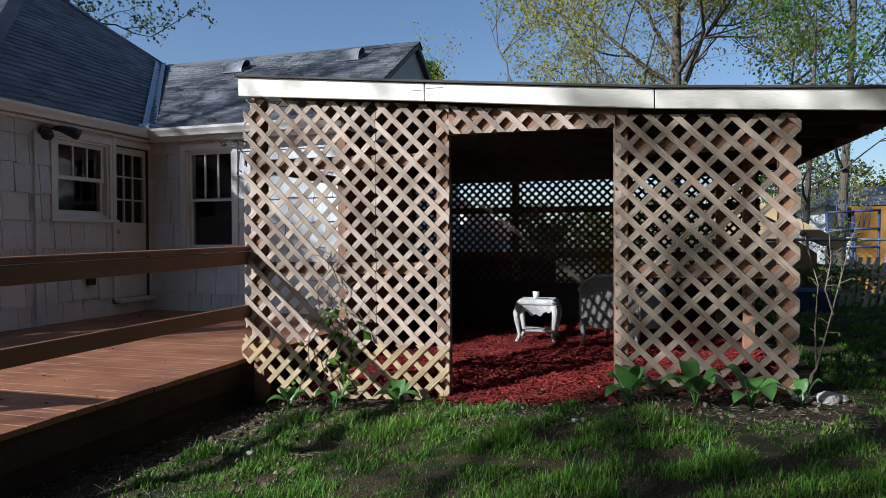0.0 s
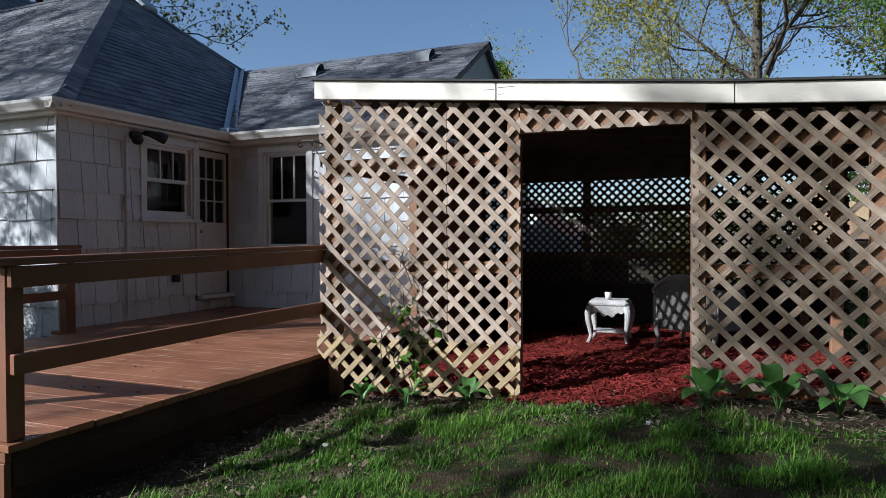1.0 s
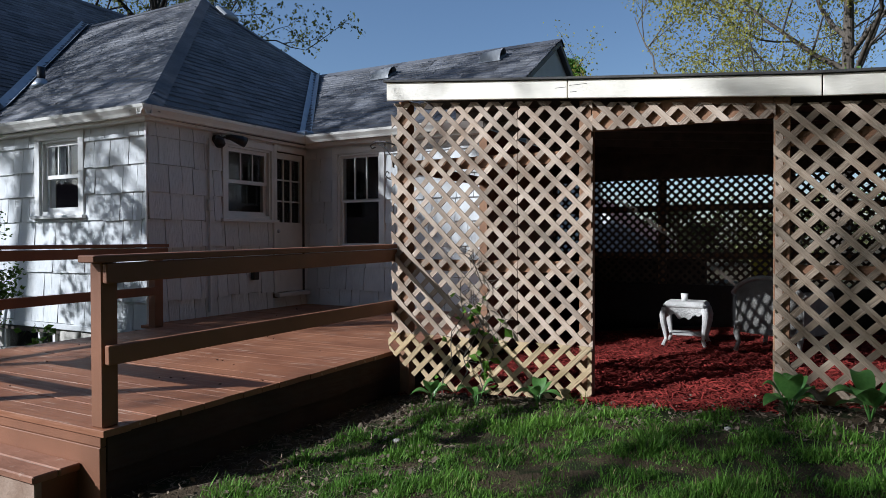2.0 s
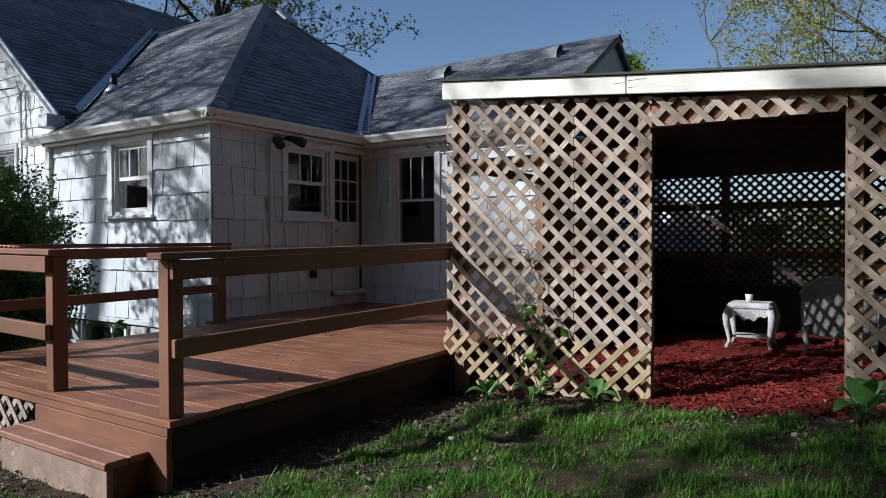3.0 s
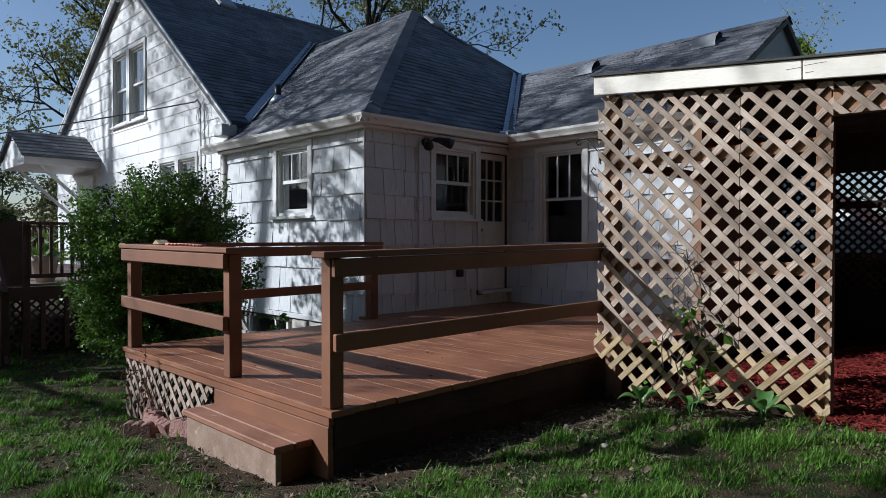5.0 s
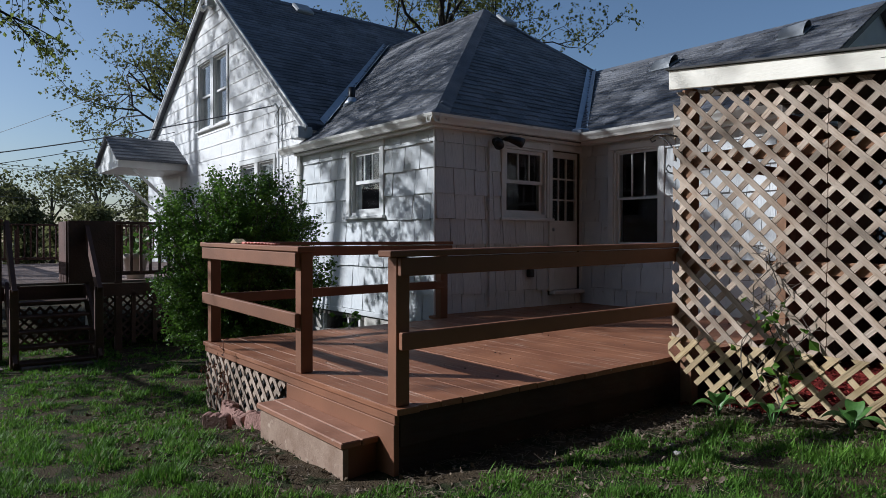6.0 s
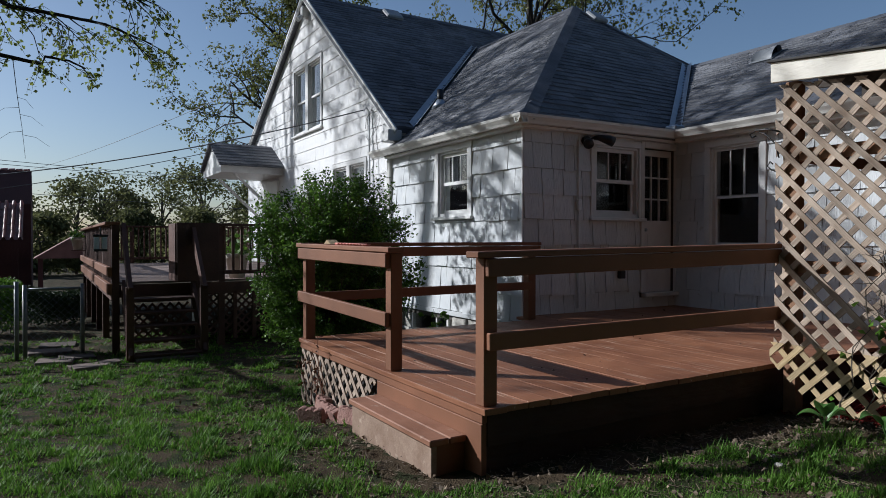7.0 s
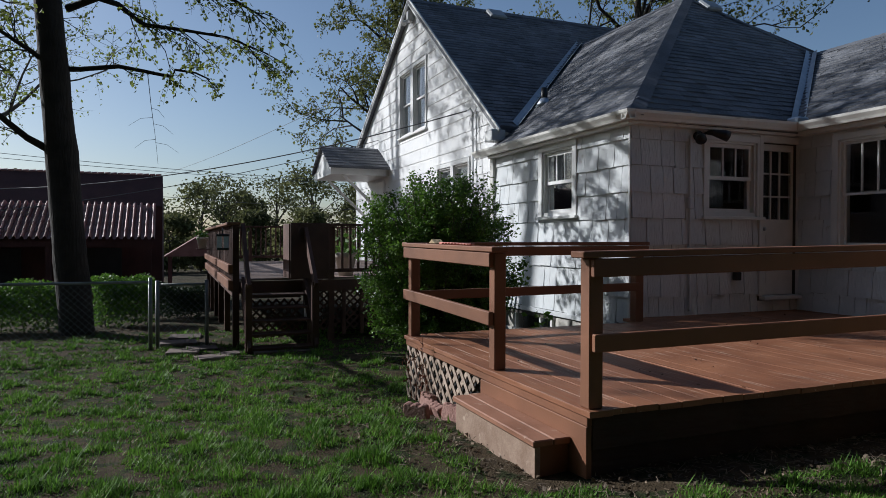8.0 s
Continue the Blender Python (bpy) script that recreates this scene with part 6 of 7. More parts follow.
def grass():
    r = np.random.RandomState(5)
    n = 188000
    dist = 1.6 + (11.5 - 1.6) * r.uniform(0, 1, n) ** 1.8
    az = np.radians(r.uniform(-17, 112, n))
    # thinner behind and beside
    m = 22000
    d2, a2 = np.sqrt(r.uniform(0, 1, m)) * 9.5, np.radians(r.uniform(-180, 180, m))
    x = np.concatenate([dist * np.sin(az), d2 * np.sin(a2)])
    y = np.concatenate([dist * np.cos(az), d2 * np.cos(a2)])
    ok = []
    for a, b in zip(x, y):
        q = noise.noise(Vector((a * 0.9, b * 0.9, 1.0))) + 0.7 * noise.noise(Vector((a * 3.1, b * 3.1, 2.0))) + 0.75 * noise.noise(Vector((a * 8.0, b * 8.0, 4.0)))
        dens = 0.98 + 1.2 * q + (0.34 if a < 1.2 and b > 2 else 0.0) + (0.75 * min(1.0, max(0.0, ((1.9 if b < 5.4 else 2.3) - a) / 0.7)) if b > 2.4 else 0)
        if 1.55 < a < 7.4 and 2.45 < b < 5.9:
            dens -= 1.5 if b > 2.7 or a > 2.0 else 0.2
        if 1.75 < b < 2.9 and a > 1.9:
            dens -= (b - 1.75) * 0.75
        if a > 3.7 and b > -1.25:
            dens -= (a - 3.7) * 2.2
        if 1.25 < a < 1.75 and 3.0 < b < 5.6:
            dens -= 0.3
        if a > 1.9 and b > 6.6:
            dens -= 0.5
        if -0.3 < a < 0.8 and 8.9 < b < 12:
            dens -= 0.9
        if b > 9.9:
            dens -= 0.3
        if a > 4.3 and -1.2 < b < 2.8:
            dens -= 3
        ok.append(r.uniform() < dens)
    ok = np.array(ok)
    x, y = x[ok], y[ok]
    dry = r.uniform(0, 1, len(x)) < 0.09
    grass_mesh(x[~dry], y[~dry], 6, M_GRASS, "grass", "patchy bright green lawn grass in tufts", 5, 1.0)
    grass_mesh(x[dry], y[dry], 7, M_STRAW, "dry_grass", "scattered straw-coloured dry grass", 3, 0.75)


M_STRAW = mat("straw_blades", (0.20, 0.17, 0.07), (0.36, 0.31, 0.15), 0.8, 3, 20, 0.0, vary=0.3, island=True, trans=0.2)
grass()


# ---- litter on the bare soil ----
def litter():
    g = Growth(31)
    r = g.r
    for i in range(5200):
        k = r.random()
        if k < 0.45:
            x, y = r.uniform(1.7, 4.4), r.uniform(1.5, 2.85)
        elif k < 0.75:
            x, y = r.uniform(3.6, 4.45), r.uniform(-1.3, 2.6)
        else:
            x, y = r.uniform(1.0, 1.75), r.uniform(2.6, 6.2)
        p = Vector((x, y, gz(x, y) + 0.004))
        if r.random() < 0.6:
            d = Vector((r.uniform(-1, 1), r.uniform(-1, 1), r.uniform(-0.1, 0.25))).normalized()
            g.limb([p, p + d * r.uniform(0.02, 0.07)], [0.002, 0.0012], 3)
        else:
            g.leaf(p + Vector((0, 0, 0.01)), r.uniform(0.015, 0.04), -0.1)
    t = thing("leaf_litter", (3.0, 2.2, gz(3.0, 2.2)), "dry twigs and leaf litter on bare soil", "litter", "", "stuff")
    part_py("twigs", [tuple(v) for v in g.v], g.f, M_LITTER, t)
    part_py("dry_leaves", [tuple(v) for v in g.lv], g.lf, M_LITTER, t)


def deck_litter():
    g = Growth(57)
    for i in range(60):
        x, y = g.r.uniform(2.0, 6.8), g.r.uniform(2.9, 5.6)
        g.leaf(Vector((x, y, 0.376)), g.r.uniform(0.010, 0.026), -0.35)
    t = thing("deck_litter", (3.5, 4.0, 0.37), "scattered dry leaf bits on the deck boards", "litter", "", "stuff")
    part_py("dry_leaves", [tuple(v) for v in g.lv], g.lf, M_DRY_BITS, t)


M_DRY_BITS = mat("dark_dry_leaf_bits", (0.03, 0.018, 0.012), (0.10, 0.06, 0.04), 0.9, 9, 40, 0.1, vary=0.4, island=True)
deck_litter()
M_LITTER = mat("dry_litter", (0.07, 0.05, 0.035), (0.22, 0.17, 0.12), 0.9, 9, 40, 0.1, vary=0.4, island=True)
litter()
# ---- far deck with stairs ----
M_FAR_WOOD = mat("dark_red_deck_stain", (0.05, 0.020, 0.013), (0.105, 0.046, 0.031), 0.7, 3, 40, 0.2, vary=0.12)
M_FAR_FLOOR = mat("worn_grey_deck_floor", (0.16, 0.11, 0.09), (0.28, 0.21, 0.18), 0.8, 3, 30, 0.2, stretch=(0.2, 2, 2), vary=0.1)
fd = thing("raised_deck", (1.8, 11.4, -0.28), "raised dark red timber deck with stairs and balusters", "deck")


def fbox(name, *a, m=None, parent=None, label=""):
    return part(name, box(bmesh.new(), *a, 0.005), m or M_FAR_WOOD, parent or fd, label)


for k in range(52):
    fbox("floor_board", 0.80, 4.84, 9.95 + k * 0.148, 10.09 + k * 0.148, 0.64, 0.67, m=M_FAR_FLOOR)
fbox("rim", 0.76, 0.80, 9.9, 17.6, 0.42, 0.635)
fbox("rim", 0.81, 4.84, 9.90, 9.94, 0.46, 0.635)
fbox("ledger", 0.70, 0.755, 9.7, 17.6, 0.52, 0.66, m=M_RAIL)
fbox("ledger", 0.70, 0.755, 9.7, 17.6, 0.76, 0.88, m=M_RAIL)
for x, y in ((0.80, 11.4), (0.80, 12.9), (0.80, 14.4), (0.80, 16.0), (0.80, 17.5), (0.80, 9.75), (1.85, 9.75), (2.2, 9.95), (3.0, 9.95), (4.0, 9.95), (1.8, 17.6), (3.2, 17.6)):
    fbox("post", x - 0.045, x + 0.045, y - 0.045, y + 0.045, gz(x, y) - 0.05, 1.44)
fbox("handrail", 0.68, 0.86, 9.68, 17.6, 1.442, 1.48, m=M_RAIL)
fbox("handrail", 0.86, 4.84, 17.5, 17.64, 1.54, 1.58)
fbox("handrail", 2.1, 4.84, 9.86, 9.98, 1.442, 1.48)
fbox("bottom_rail", 0.86, 4.84, 17.55, 17.6, 0.76, 0.82)
fbox("bottom_rail", 2.16, 4.84, 9.90, 9.93, 0.745, 0.80)
for k in range(32):
    x = 0.94 + k * 0.125
    if x < 4.8:
        fbox("baluster", x - 0.018, x + 0.018, 17.55, 17.59, 0.76, 1.54)
for k in range(20):
    x = 2.24 + k * 0.125
    if x < 4.8:
        fbox("baluster", x - 0.018, x + 0.018, 9.895, 9.935, 0.76, 1.445)
for k in range(62):
    y = 9.85 + k * 0.125
    fbox("baluster", 0.757, 0.793, y - 0.018, y + 0.018, 0.64, 1.445)
fbox("screen_panel", 1.56, 2.12, 9.70, 9.74, 0.67, 1.48)
fbox("screen_panel", 1.54, 1.58, 9.74, 10.3, 0.67, 1.47)
# stairs
for k in range(5):
    z = 0.47 - k * 0.165
    y = 9.72 - k * 0.14
    fbox("stair_tread", 0.94, 1.74, y - 0.24, y + 0.04, z - 0.03, z)
for x in (0.90, 1.78):
    part("stringer", beam(bmesh.new(), (x, 9.86, 0.62), (x, 8.98, -0.26), 0.04, 0.24, (0, 0.6, 0.5)), M_FAR_WOOD, fd)
    part("stair_rail", beam(bmesh.new(), (x, 9.80, 1.42), (x, 8.98, 0.60), 0.05, 0.14, (0, 0.6, 0.5)), M_FAR_WOOD, fd)
    fbox("stair_post", x - 0.045, x + 0.045, 8.98, 9.07, gz(x, 9.0) - 0.03, 0.66)
lat = fbox("lattice_skirt", 1.90, 4.8, 9.915, 9.925, 0.49, 0.51)
lattice([(1.86, 0.50), (1.86, -0.12), (4.3, -0.12), (4.3, 0.50)], 9.93, 0.082, 0.03, 0.006, M_FAR_WOOD, lat, joined=True, y_plane=True)
lat = fbox("lattice_skirt", 0.95, 1.75, 9.95, 9.96, 0.38, 0.40)
lattice([(0.95, 0.36), (0.95, -0.2), (1.75, -0.2), (1.75, 0.36)], 9.97, 0.082, 0.03, 0.006, M_FAR_WOOD, lat, joined=True, y_plane=True)
fbox("skirt_post", 2.36, 2.42, 9.90, 9.93, -0.2, 0.5)
fbox("skirt_post", 2.64, 2.70, 9.90, 9.93, -0.2, 0.5)
# white box added in place of a bright sunlit strip under the deck
bm = bmesh.new()
box(bm, 2.25, 2.55, 12.2, 12.5, -0.3, 0.5, 0.02)
tagged(part("pale_box", bm, M_TRIM, None, "white box added for a bright sunlit strip under the raised deck"), "", "bin")
# lanterns and flower pots
bm = bmesh.new()
M_LAMPGLASS = mat("frosted_lamp_glass", (0.55, 0.58, 0.60), (0.7, 0.72, 0.72), 0.3, 8, 40, 0.0)
ln = thing("post_lantern", (0.62, 9.66, 1.08), "black hanging lantern with frosted panes", "lantern")
for k in (0, 1):
    y = 9.66
    x = 0.575 + 0.09 * k
    part("pane", box(bmesh.new(), x - 0.032, x + 0.032, y - 0.03, y + 0.03, 1.12, 1.28, 0.004), M_LAMPGLASS, ln)
part("frame", box(bmesh.new(), 0.53, 0.71, y - 0.035, y + 0.035, 1.28, 1.31, 0.006), M_BLACK, ln)
part("base", box(bmesh.new(), 0.54, 0.70, y - 0.035, y + 0.035, 1.09, 1.12, 0.006), M_BLACK, ln)
bm = bmesh.new()
tube(bm, [(0.62, 9.70, 1.40), (0.62, 9.64, 1.36), (0.62, 9.66, 1.31)], 0.008, 6)
part("hook", bm, M_BLACK, ln)
M_POT = mat("pale_flower_pot", (0.5, 0.45, 0.4), (0.62, 0.57, 0.52), 0.8, 8, 40, 0.2)


def flower_pot(x, y, z, s, label, seed):
    p = thing("flower_pot", (x, y, z), label, "flower pot", "flower pots on the raised deck")
    bm = bmesh.new()
    tube(bm, [(x, y, z), (x, y, z + 0.75 * s), (x, y, z + 0.76 * s), (x, y, z + s)], [0.32 * s, 0.45 * s, 0.5 * s, 0.5 * s], 14)
    part("pot", bm, M_POT, p, "", True)
    g = Growth(seed)
    for i in range(60):
        c = Vector((x, y, z + s)) + Vector((g.r.gauss(0, 0.3), g.r.gauss(0, 0.3), abs(g.r.gauss(0, 0.35)))) * s
        g.leaf(c, s * 0.35, 0.0)
    part_py("foliage", [tuple(v) for v in g.lv], g.lf, M_LEAF_B, p)


fbox("planter_shelf", 0.48, 0.757, 16.38, 16.62, 1.00, 1.02)
flower_pot(0.61, 16.5, 1.021, 0.27, "pale pot with a dark leafy plant", 1)
flower_pot(2.50, 10.25, 0.671, 0.36, "tall pale urn with pink flowers", 2)
# stepping slabs
M_SLAB = mat("worn_paving_slab", (0.08, 0.055, 0.048), (0.20, 0.155, 0.135), 0.9, 5, 40, 0.4, vary=0.45)
for k, q in enumerate(((0.45, 8.85, 0.42, 0.26, 18), (0.75, 9.1, 0.36, 0.22, 25), (1.35, 9.0, 0.8, 0.30, 3), (0.1, 9.4, 0.4, 0.3, -8), (0.35, 9.7, 0.4, 0.3, 5), (0.05, 10.2, 0.5, 0.35, 2), (0.15, 10.8, 0.45, 0.4, -4))):
    x, y, w, d, a = q
    bm = bmesh.new()
    box(bm, -w / 2, w / 2, -d / 2, d / 2, -0.03, 0.028, 0.008)
    bmesh.ops.transform(bm, matrix=pose(x, y, gz(x, y) + 0.008, 1, 1, a), verts=bm.verts)
    tagged(part("paving_slab", bm, M_SLAB, None, "uneven worn paving slab set in the lawn"), "", "paving slab", "paving slabs by the gate")

# ---- chain-link fences ----
M_GALV = mat("galvanised_wire", (0.12, 0.13, 0.13), (0.24, 0.25, 0.25), 0.5, 10, 60, 0.1, metal=0.35)


def chain_link(name, a, b, height, label, pitch=0.062, wire=0.0022, posts=(), base=0.0):
    """A run of chain-link: top rail, posts and a woven mesh between two ground points."""
    a, b = Vector((a[0], a[1], 0)), Vector((b[0], b[1], 0))
    L = (b - a).length
    e = (b - a).normalized()
    z0 = (gz(a.x, a.y) + gz(b.x, b.y)) / 2 + base
    f = thing(name, (a.x, a.y, z0), label, "fence")
    part("top_rail", tube(bmesh.new(), [a + Vector((0, 0, z0 + height)), b + Vector((0, 0, z0 + height))], 0.018, 8), M_GALV, f, "", True)
    for t in posts:
        p = a + e * t
        part("post", tube(bmesh.new(), [p + Vector((0, 0, z0 - 0.1)), p + Vector((0, 0, z0 + height + 0.06))], 0.026, 10), M_GALV, f, "", True)
    poly = [(0, 0.02), (L, 0.02), (L, height), (0, height)]
    V, F = [], []
    side = Vector((-e.y, e.x, 0))
    for sg in (1, -1):
        d = (math.sqrt(0.5), sg * math.sqrt(0.5))
        nr = (-d[1], d[0])
        offs = [p[0] * nr[0] + p[1] * nr[1] for p in poly]
        k = math.floor(min(offs) / pitch)
        while k * pitch < max(offs):
            t = clip_line(poly, (nr[0] * k * pitch, nr[1] * k * pitch), d)
            if t:
                pts = []
                for s in t:
                    u, h = nr[0] * k * pitch + d[0] * s, nr[1] * k * pitch + d[1] * s
                    pts.append(a + e * u + Vector((0, 0, z0 + h)) + side * 0.003 * sg)
                dd = (pts[1] - pts[0]).normalized()
                w = dd.cross(side).normalized() * wire
                i = len(V)
                for p in pts:
                    V += [tuple(p + w), tuple(p - w * 0.5 + side * wire * 0.87), tuple(p - w * 0.5 - side * wire * 0.87)]
                F += [(i, i + 1, i + 4, i + 3), (i + 1, i + 2, i + 5, i + 4), (i + 2, i, i + 3, i + 5)]
            k += 1
    tagged(part_py("wire_mesh", V, F, M_GALV, f), kind="stuff")
    return f


chain_link("chain_link_fence", (-0.31, 9.9), (-6.5, 10.15), 0.93, "grey chain-link fence along the lawn", posts=(0.0, 2.9, 5.8))
chain_link("chain_link_gate", (-0.22, 9.92), (0.44, 9.92), 0.88, "grey chain-link gate beside the deck", posts=(0.0, 0.64))
chain_link("chain_link_fence", (9.6, -1.55), (9.2, -8.5), 1.05, "grey chain-link fence behind the shed", posts=(0.0, 2.4, 4.8), base=-0.18)


# ---- hedge behind the fence ----
def hedge(x0, x1, y, h, n, seed, label, leaf=M_LEAF_G, depth=0.35, slant=0.0):
    """slant: how far the row turns along y for each metre of x."""
    g = Growth(seed)
    y_mid = y
    for i in range(n):
        x = g.r.uniform(x0, x1)
        y = y_mid + slant * (x - (x0 + x1) / 2)
        top = h * (0.85 + 0.2 * noise.noise(Vector((x * 2, seed, 0))))
        g.leaf(Vector((x, y + g.r.uniform(-depth, depth), gz(x, y) + top * g.r.random() ** 0.6)), g.r.uniform(0.035, 0.07), 0.0)
    for i in range(int((x1 - x0) * 9)):
        x = g.r.uniform(x0, x1)
        y = y_mid + slant * (x - (x0 + x1) / 2)
        b = Vector((x, y, gz(x, y)))
        g.limb([b, b + Vector((g.r.uniform(-0.2, 0.2), g.r.uniform(-0.2, 0.2), h * 0.8))], [0.01, 0.004], 4)
    t = thing("hedge", ((x0 + x1) / 2, y_mid, gz((x0 + x1) / 2, y_mid)), label, "hedge")
    part_py("stems", [tuple(v) for v in g.v], g.f, M_BARK2, t)
    tagged(part_py("foliage", [tuple(v) for v in g.lv], g.lf, leaf, t), kind="stuff")


hedge(-5.5, -1.75, 12.6, 0.95, 15000, 61, "clipped green hedge behind the wire fence")
hedge(-1.3, -0.35, 12.9, 1.05, 5000, 62, "low green bush behind the wire fence")
hedge(-0.3, 0.62, 14.2, 0.75, 4500, 64, "low dark bush behind the gate", M_LEAF_DARK)

# bushes added to fill the black shade below the fence
hedge(9.7, 10.3, -3.2, 0.62, 3600, 63, "low bushes added for the dark shade behind the fence", M_LEAF_B, 0.2, -6.0)

# ---- barn with a ribbed metal awning ----
M_BARN = mat("dark_brown_boards", (0.045, 0.014, 0.014), (0.085, 0.030, 0.028), 0.8, 2, 20, 0.3, stretch=(6, 6, 0.3))
M_METAL = mat("red_tile_roof", (0.30, 0.115, 0.10), (0.52, 0.30, 0.27), 0.35, 3, 30, 0.15, spec=0.6)
barn = thing("barn", (-4.0, 20.5, -0.6), "dark brown shed building with a ribbed metal porch roof", "shed")
YB, ZG = 19.6, -0.75
part("wall", box(bmesh.new(), -9.0, -0.30, YB, YB + 2.5, ZG, 2.13), M_BARN, barn)
part("main_roof", prism(bmesh.new(), [(YB, 2.135), (YB + 2.5, 2.135), (YB + 1.25, 3.08)], "x", -9.0, -0.30), M_BARN, barn, "dark red-brown main roof")
for k in range(52):
    x = -8.9 + k * 0.165
    bm = bmesh.new()
    tube(bm, [(x, YB + 1.25, 3.075), (x + 0.15, YB + 1.25, 3.08)], [0.035, 0.045], 8)
    part("ridge_tile", bm, M_METAL, barn)
bm = bmesh.new()
RIB = ((0.0, 0.0), (0.38, 0.0), (0.48, 0.045), (0.60, 0.07), (0.76, 0.07), (0.88, 0.045), (0.98, 0.0))
rows = []
for c in range(5):
    for e in (0.0, 1.0):
        t = (c + e) / 5
        row = []
        for i in range(52):
            for u, up in RIB:
                row.append(bm.verts.new((-8.6 + 8.15 * (i + u) / 52, YB - 0.02 - 1.48 * t, 2.15 - 0.93 * t + up + 0.014 * e)))
        rows.append(row)
for p, q in zip(rows, rows[1:]):
    for i in range(len(p) - 1):
        bm.faces.new((p[i], p[i + 1], q[i + 1], q[i]))
bmesh.ops.solidify(bm, geom=list(bm.faces), thickness=0.01)
part("porch_roof", bm, M_METAL, barn, "ribbed dark red metal porch roof with bright ribs")
for x in (-8.4, -5.6, -2.8, -0.6):
    part("porch_post", box(bmesh.new(), x - 0.06, x + 0.06, YB - 1.42, YB - 1.30, ZG, 1.2), M_BARN, barn)
part("porch_beam", box(bmesh.new(), -8.5, -0.5, YB - 1.43, YB - 1.30, 1.05, 1.2), M_BARN, barn)
for x0, x1 in ((-6.6, -5.4), (-4.6, -3.6), (-2.4, -1.3)):
    part("window", box(bmesh.new(), x0, x1, YB - 0.03, YB - 0.002, 0.0, 1.0, 0.01), M_TARP, barn, "dark window under the porch")
# bird feeder
bf = thing("bird_feeder", (-3.3, 14.5, gz(-3.3, 14.5)), "hanging bird feeder with a pale lid on a pole", "bird feeder")
part("pole", tube(bmesh.new(), [(-3.3, 14.5, gz(-3.3, 14.5)), (-3.3, 14.5, 0.75)], 0.015, 6), M_BLACK, bf)
part("hopper", box(bmesh.new(), -3.42, -3.18, 14.4, 14.6, 0.75, 1.1, 0.01), M_POT, bf)
part("lid", tube(bmesh.new(), [(-3.3, 14.5, 1.1), (-3.3, 14.5, 1.14), (-3.3, 14.5, 1.2)], [0.2, 0.19, 0.05], 12), M_TRIM, bf)
# small gazebo far off
gb = thing("gazebo", (0.5, 27, -0.65), "small open shelter with a reddish roof", "shelter")
M_RUST = mat("reddish_roofing", (0.16, 0.07, 0.06), (0.26, 0.13, 0.11), 0.8, 3, 30, 0.2)
bm = bmesh.new()
prism(bm, [(-0.35, 0.60), (2.2, 0.60), (0.93, 1.42)], "y", 26.0, 28.5)
part("roof", bm, M_RUST, gb)
for x, y in ((-0.15, 26.2), (2.0, 26.2), (-0.15, 28.3), (2.0, 28.3)):
    part("post", box(bmesh.new(), x - 0.07, x + 0.07, y - 0.07, y + 0.07, -0.8, 0.62), M_BARN, gb)

# ---- yard behind the shed ----
M_PLY = mat("bare_plywood", (0.34, 0.22, 0.13), (0.48, 0.33, 0.21), 0.85, 3, 40, 0.2)
M_BLUE = mat("blue_painted_metal", (0.02, 0.035, 0.09), (0.04, 0.07, 0.17), 0.5, 6, 40, 0.1)
M_ORANGE = mat("orange_painted_board", (0.40, 0.19, 0.03), (0.50, 0.26, 0.06), 0.6, 5, 40, 0.1)
lt = thing("lean_to", (9.5, -1.9, 0.3), "plywood lean-to roof with pale edge boards", "lean-to")
bm = bmesh.new()
prism(bm, [(-1.2, 1.85), (-2.35, 1.05), (-2.35, 0.45), (-1.2, 0.45)], "x", 9.9, 9.94)
part("side_panel", bm, M_PLY, lt)
part("roof_panel", beam(bmesh.new(), (10.2, -1.1, 1.98), (10.2, -2.6, 1.16), 0.9, 0.05, (0, 0.5, 1)), M_PLY, lt)
part("edge_board", beam(bmesh.new(), (9.72, -1.1, 1.95), (9.72, -2.62, 1.13), 0.03, 0.14, (0, 0.5, 1)), M_LATT_NEW, lt)
for k, (y, tilt) in enumerate(((-2.78, 0.03), (-3.02, -0.05))):
    ld = thing("folded_chair", (10.3, y, gz(10.3, y)), "stacked blue metal folding chair", "chair", "blue folding chairs")
    zb0 = gz(10.3, y) + 0.02
    for dy in (-0.16, 0.16):
        part("frame_tube", tube(bmesh.new(), [(10.3, y + dy, zb0), (10.3 + 0.1, y + dy + tilt, zb0 + 1.25)], 0.018, 8), M_BLUE, ld, "", True)
    for h in (0.5, 0.75, 1.0, 1.25):
        part("slat", tube(bmesh.new(), [(10.34, y - 0.16 + tilt * h / 1.3, zb0 + h), (10.34, y + 0.16 + tilt * h / 1.3, zb0 + h)], 0.016, 8), M_BLUE, ld, "", True)
    for dy in (-0.06, 0.0, 0.06):
        part("bar", tube(bmesh.new(), [(10.35, y + dy, zb0 + 0.98), (10.35, y + dy + tilt, zb0 + 1.4)], 0.008, 6), M_BLUE, ld, "", True)
bm = bmesh.new()
box(bm, 12.0, 12.06, -4.6, -3.35, 0.3, 1.75, 0.01)
tagged(part("orange_board", bm, M_ORANGE, None, "orange painted board standing behind the fence"), "", "board")
pl = thing("picket_panel", (9.8, -2.95, gz(9.8, -2.95)), "leaning panel of white pickets", "fence panel")
for k in range(6):
    part("picket", beam(bmesh.new(), (9.9 + 0.02 * k, -2.62 - 0.10 * k, 0.33), (9.95, -2.78 - 0.10 * k, 1.0), 0.05, 0.015, (1, 0, 0)), M_TRIM, pl)
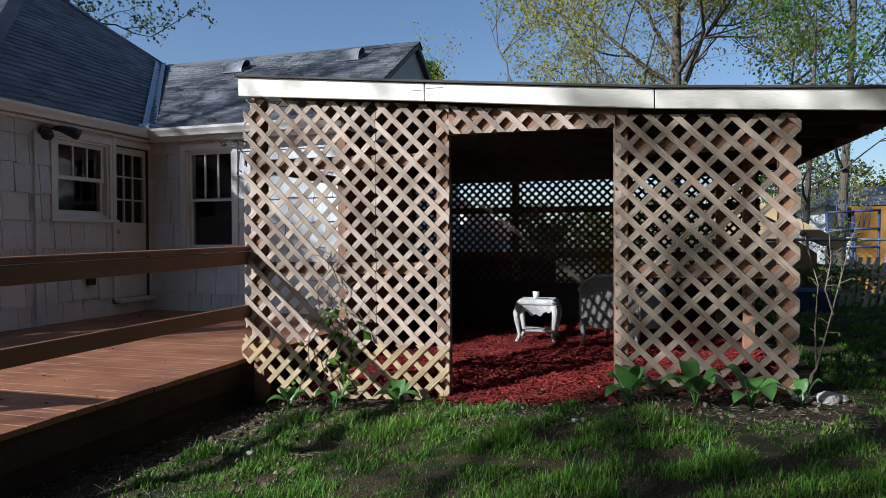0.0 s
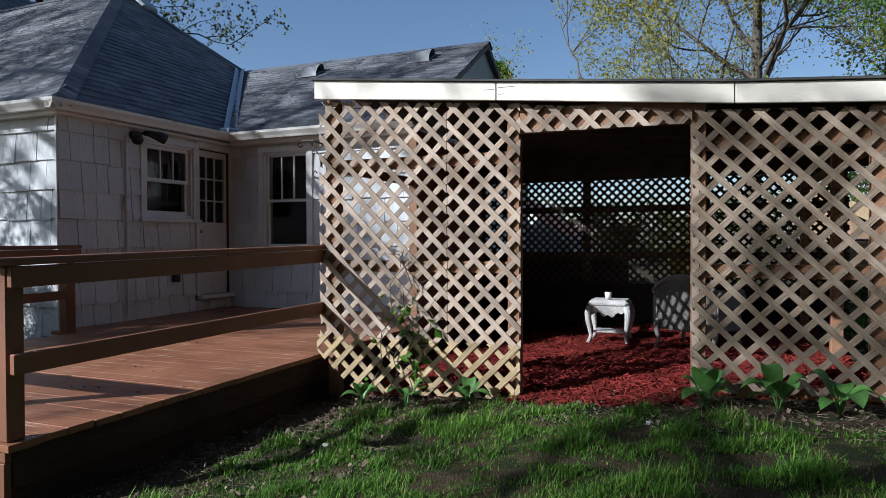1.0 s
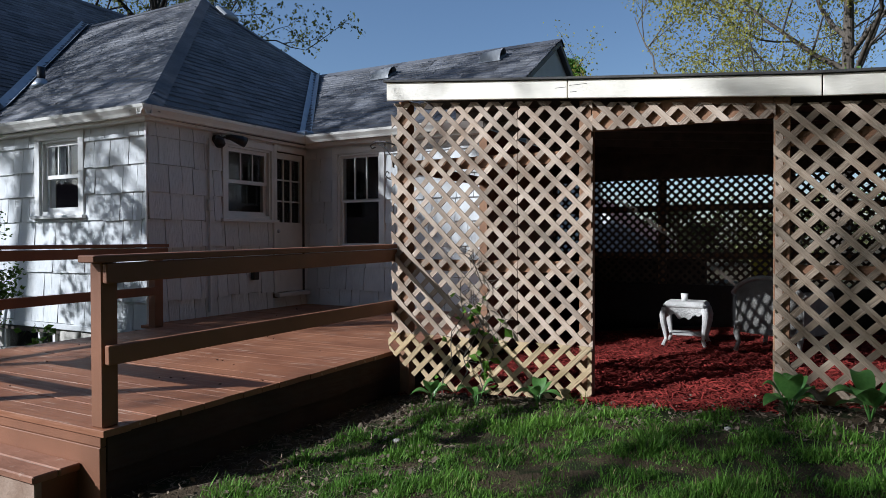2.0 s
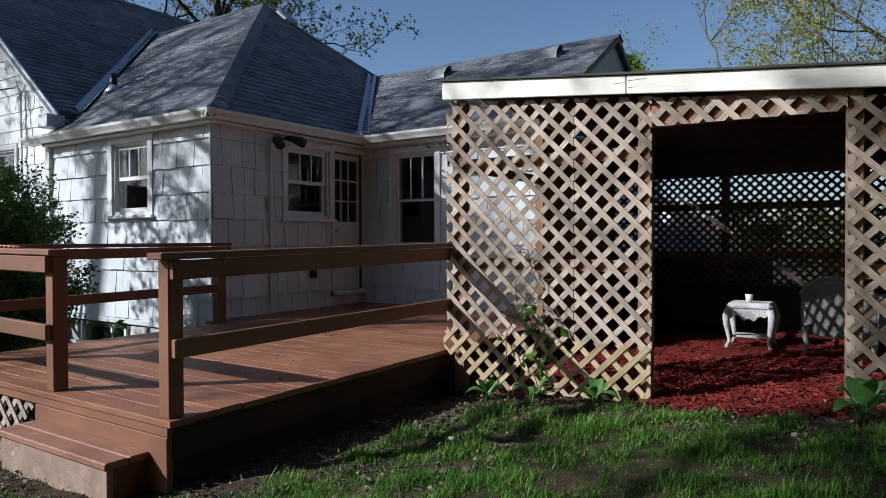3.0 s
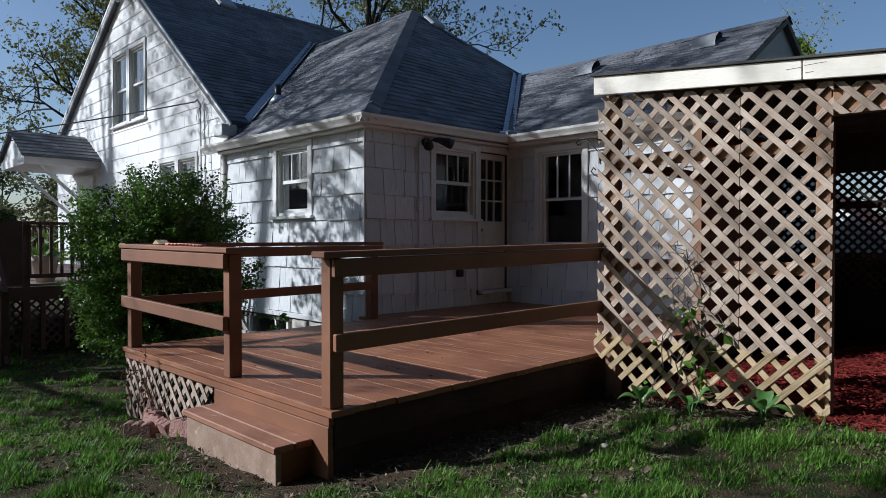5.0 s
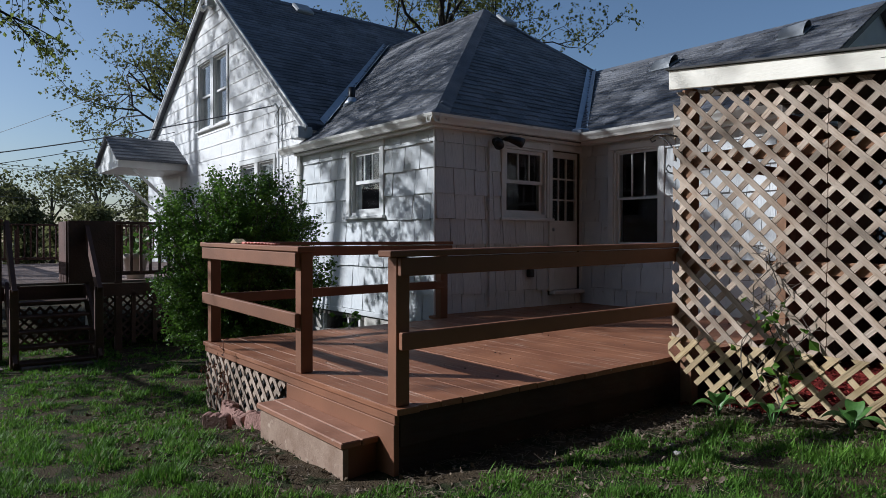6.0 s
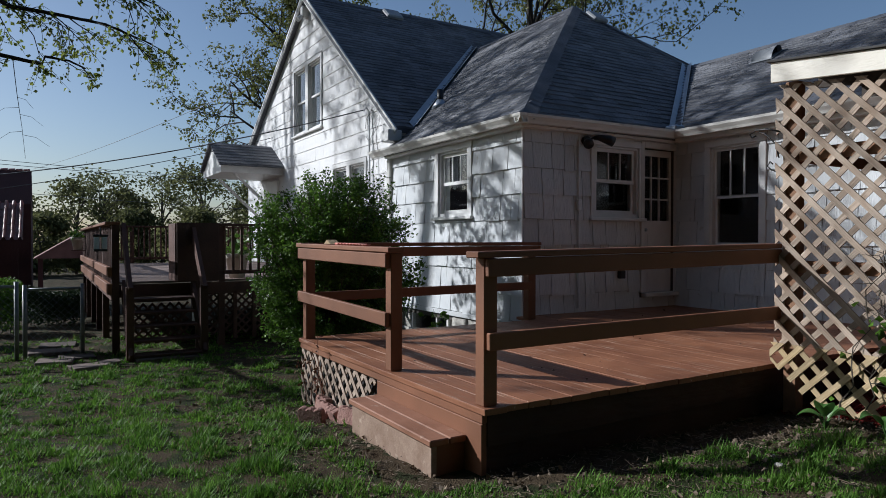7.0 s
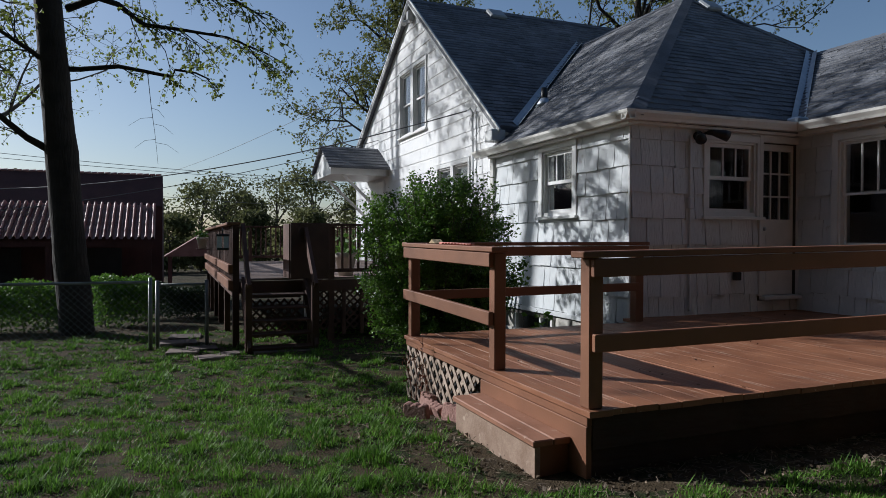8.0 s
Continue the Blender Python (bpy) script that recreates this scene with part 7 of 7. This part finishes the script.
part("rail", beam(bmesh.new(), (9.98, -2.55, 0.8), (9.98, -3.4, 0.74), 0.06, 0.02, (1, 0, 0)), M_TRIM, pl)
bb = bmesh.new()
box(bb, 9.2, 9.55, -2.35, -1.95, 0.28, 0.62, 0.03)
tagged(part("blue_tub", bb, M_BLUE, None, "dark blue plastic tub by the fence"), "", "tub")
nh = thing("neighbour_house", (26.0, -7.0, 0.4), "low white house with a grey roof beyond the fence", "house")
part("wall", box(bmesh.new(), 24, 30, -11.0, -5.9, 0.3, 2.3), M_TRIM, nh)
bm = bmesh.new()
prism(bm, [(23.5, 2.25), (30.5, 2.25), (27.0, 3.05)], "y", -11.4, -5.6)
part("roof", bm, M_ROOF, nh)
part("window", box(bmesh.new(), 23.95, 23.998, -7.4, -6.4, 1.3, 2.1), M_TARP, nh)

# weed by the foundation
g = Growth(44)
wb = Vector((4.25, 7.0, gz(4.25, 7.0)))
for k in range(9):
    q = wb + Vector((g.r.uniform(-0.25, 0.25), g.r.uniform(-0.2, 0.2), g.r.uniform(0.3, 0.62)))
    g.limb([wb, wb.lerp(q, 0.5) + Vector((0.02, 0, 0.05)), q], [0.005, 0.004, 0.002], 4)
    for j in range(14):
        g.leaf(wb.lerp(q, g.r.uniform(0.4, 1)) + Vector((g.r.gauss(0, .04), g.r.gauss(0, .04), 0)), g.r.uniform(0.06, 0.1))
wt = thing("weed", wb, "leafy bright green weed by the foundation", "plant")
part_py("stem", [tuple(v) for v in g.v], g.f, M_BARK2, wt)
part_py("foliage", [tuple(v) for v in g.lv], g.lf, M_LEAF_G, wt)

# pale garden shed beyond the lattice back wall
M_PALE = mat("pale_blue_grey_boards", (0.42, 0.46, 0.52), (0.58, 0.62, 0.66), 0.6, 4, 30, 0.2, stretch=(4, 4, 0.3))
gs = thing("garden_shed", (15.5, 4.6, gz(15.5, 4.6)), "pale blue-grey garden shed with white gable edge boards", "shed")
part("wall", prism(bmesh.new(), [(2.75, -0.1), (6.5, -0.1), (6.5, 1.2), (4.62, 2.38), (2.75, 1.2)], "x", 14.0, 17.0), M_PALE, gs)
for s in (-1, 1):
    y1 = 4.62 + s * 2.0
    part("roof", prism(bmesh.new(), [(4.62, 2.40), (y1, 1.14), (y1, 1.20), (4.62, 2.46)], "x", 13.92, 17.1), M_RUST, gs)
    part("edge_board", beam(bmesh.new(), (13.90, 4.62, 2.40), (13.90, y1, 1.14), 0.03, 0.13, (0, 0.3, 1)), M_TRIM, gs)
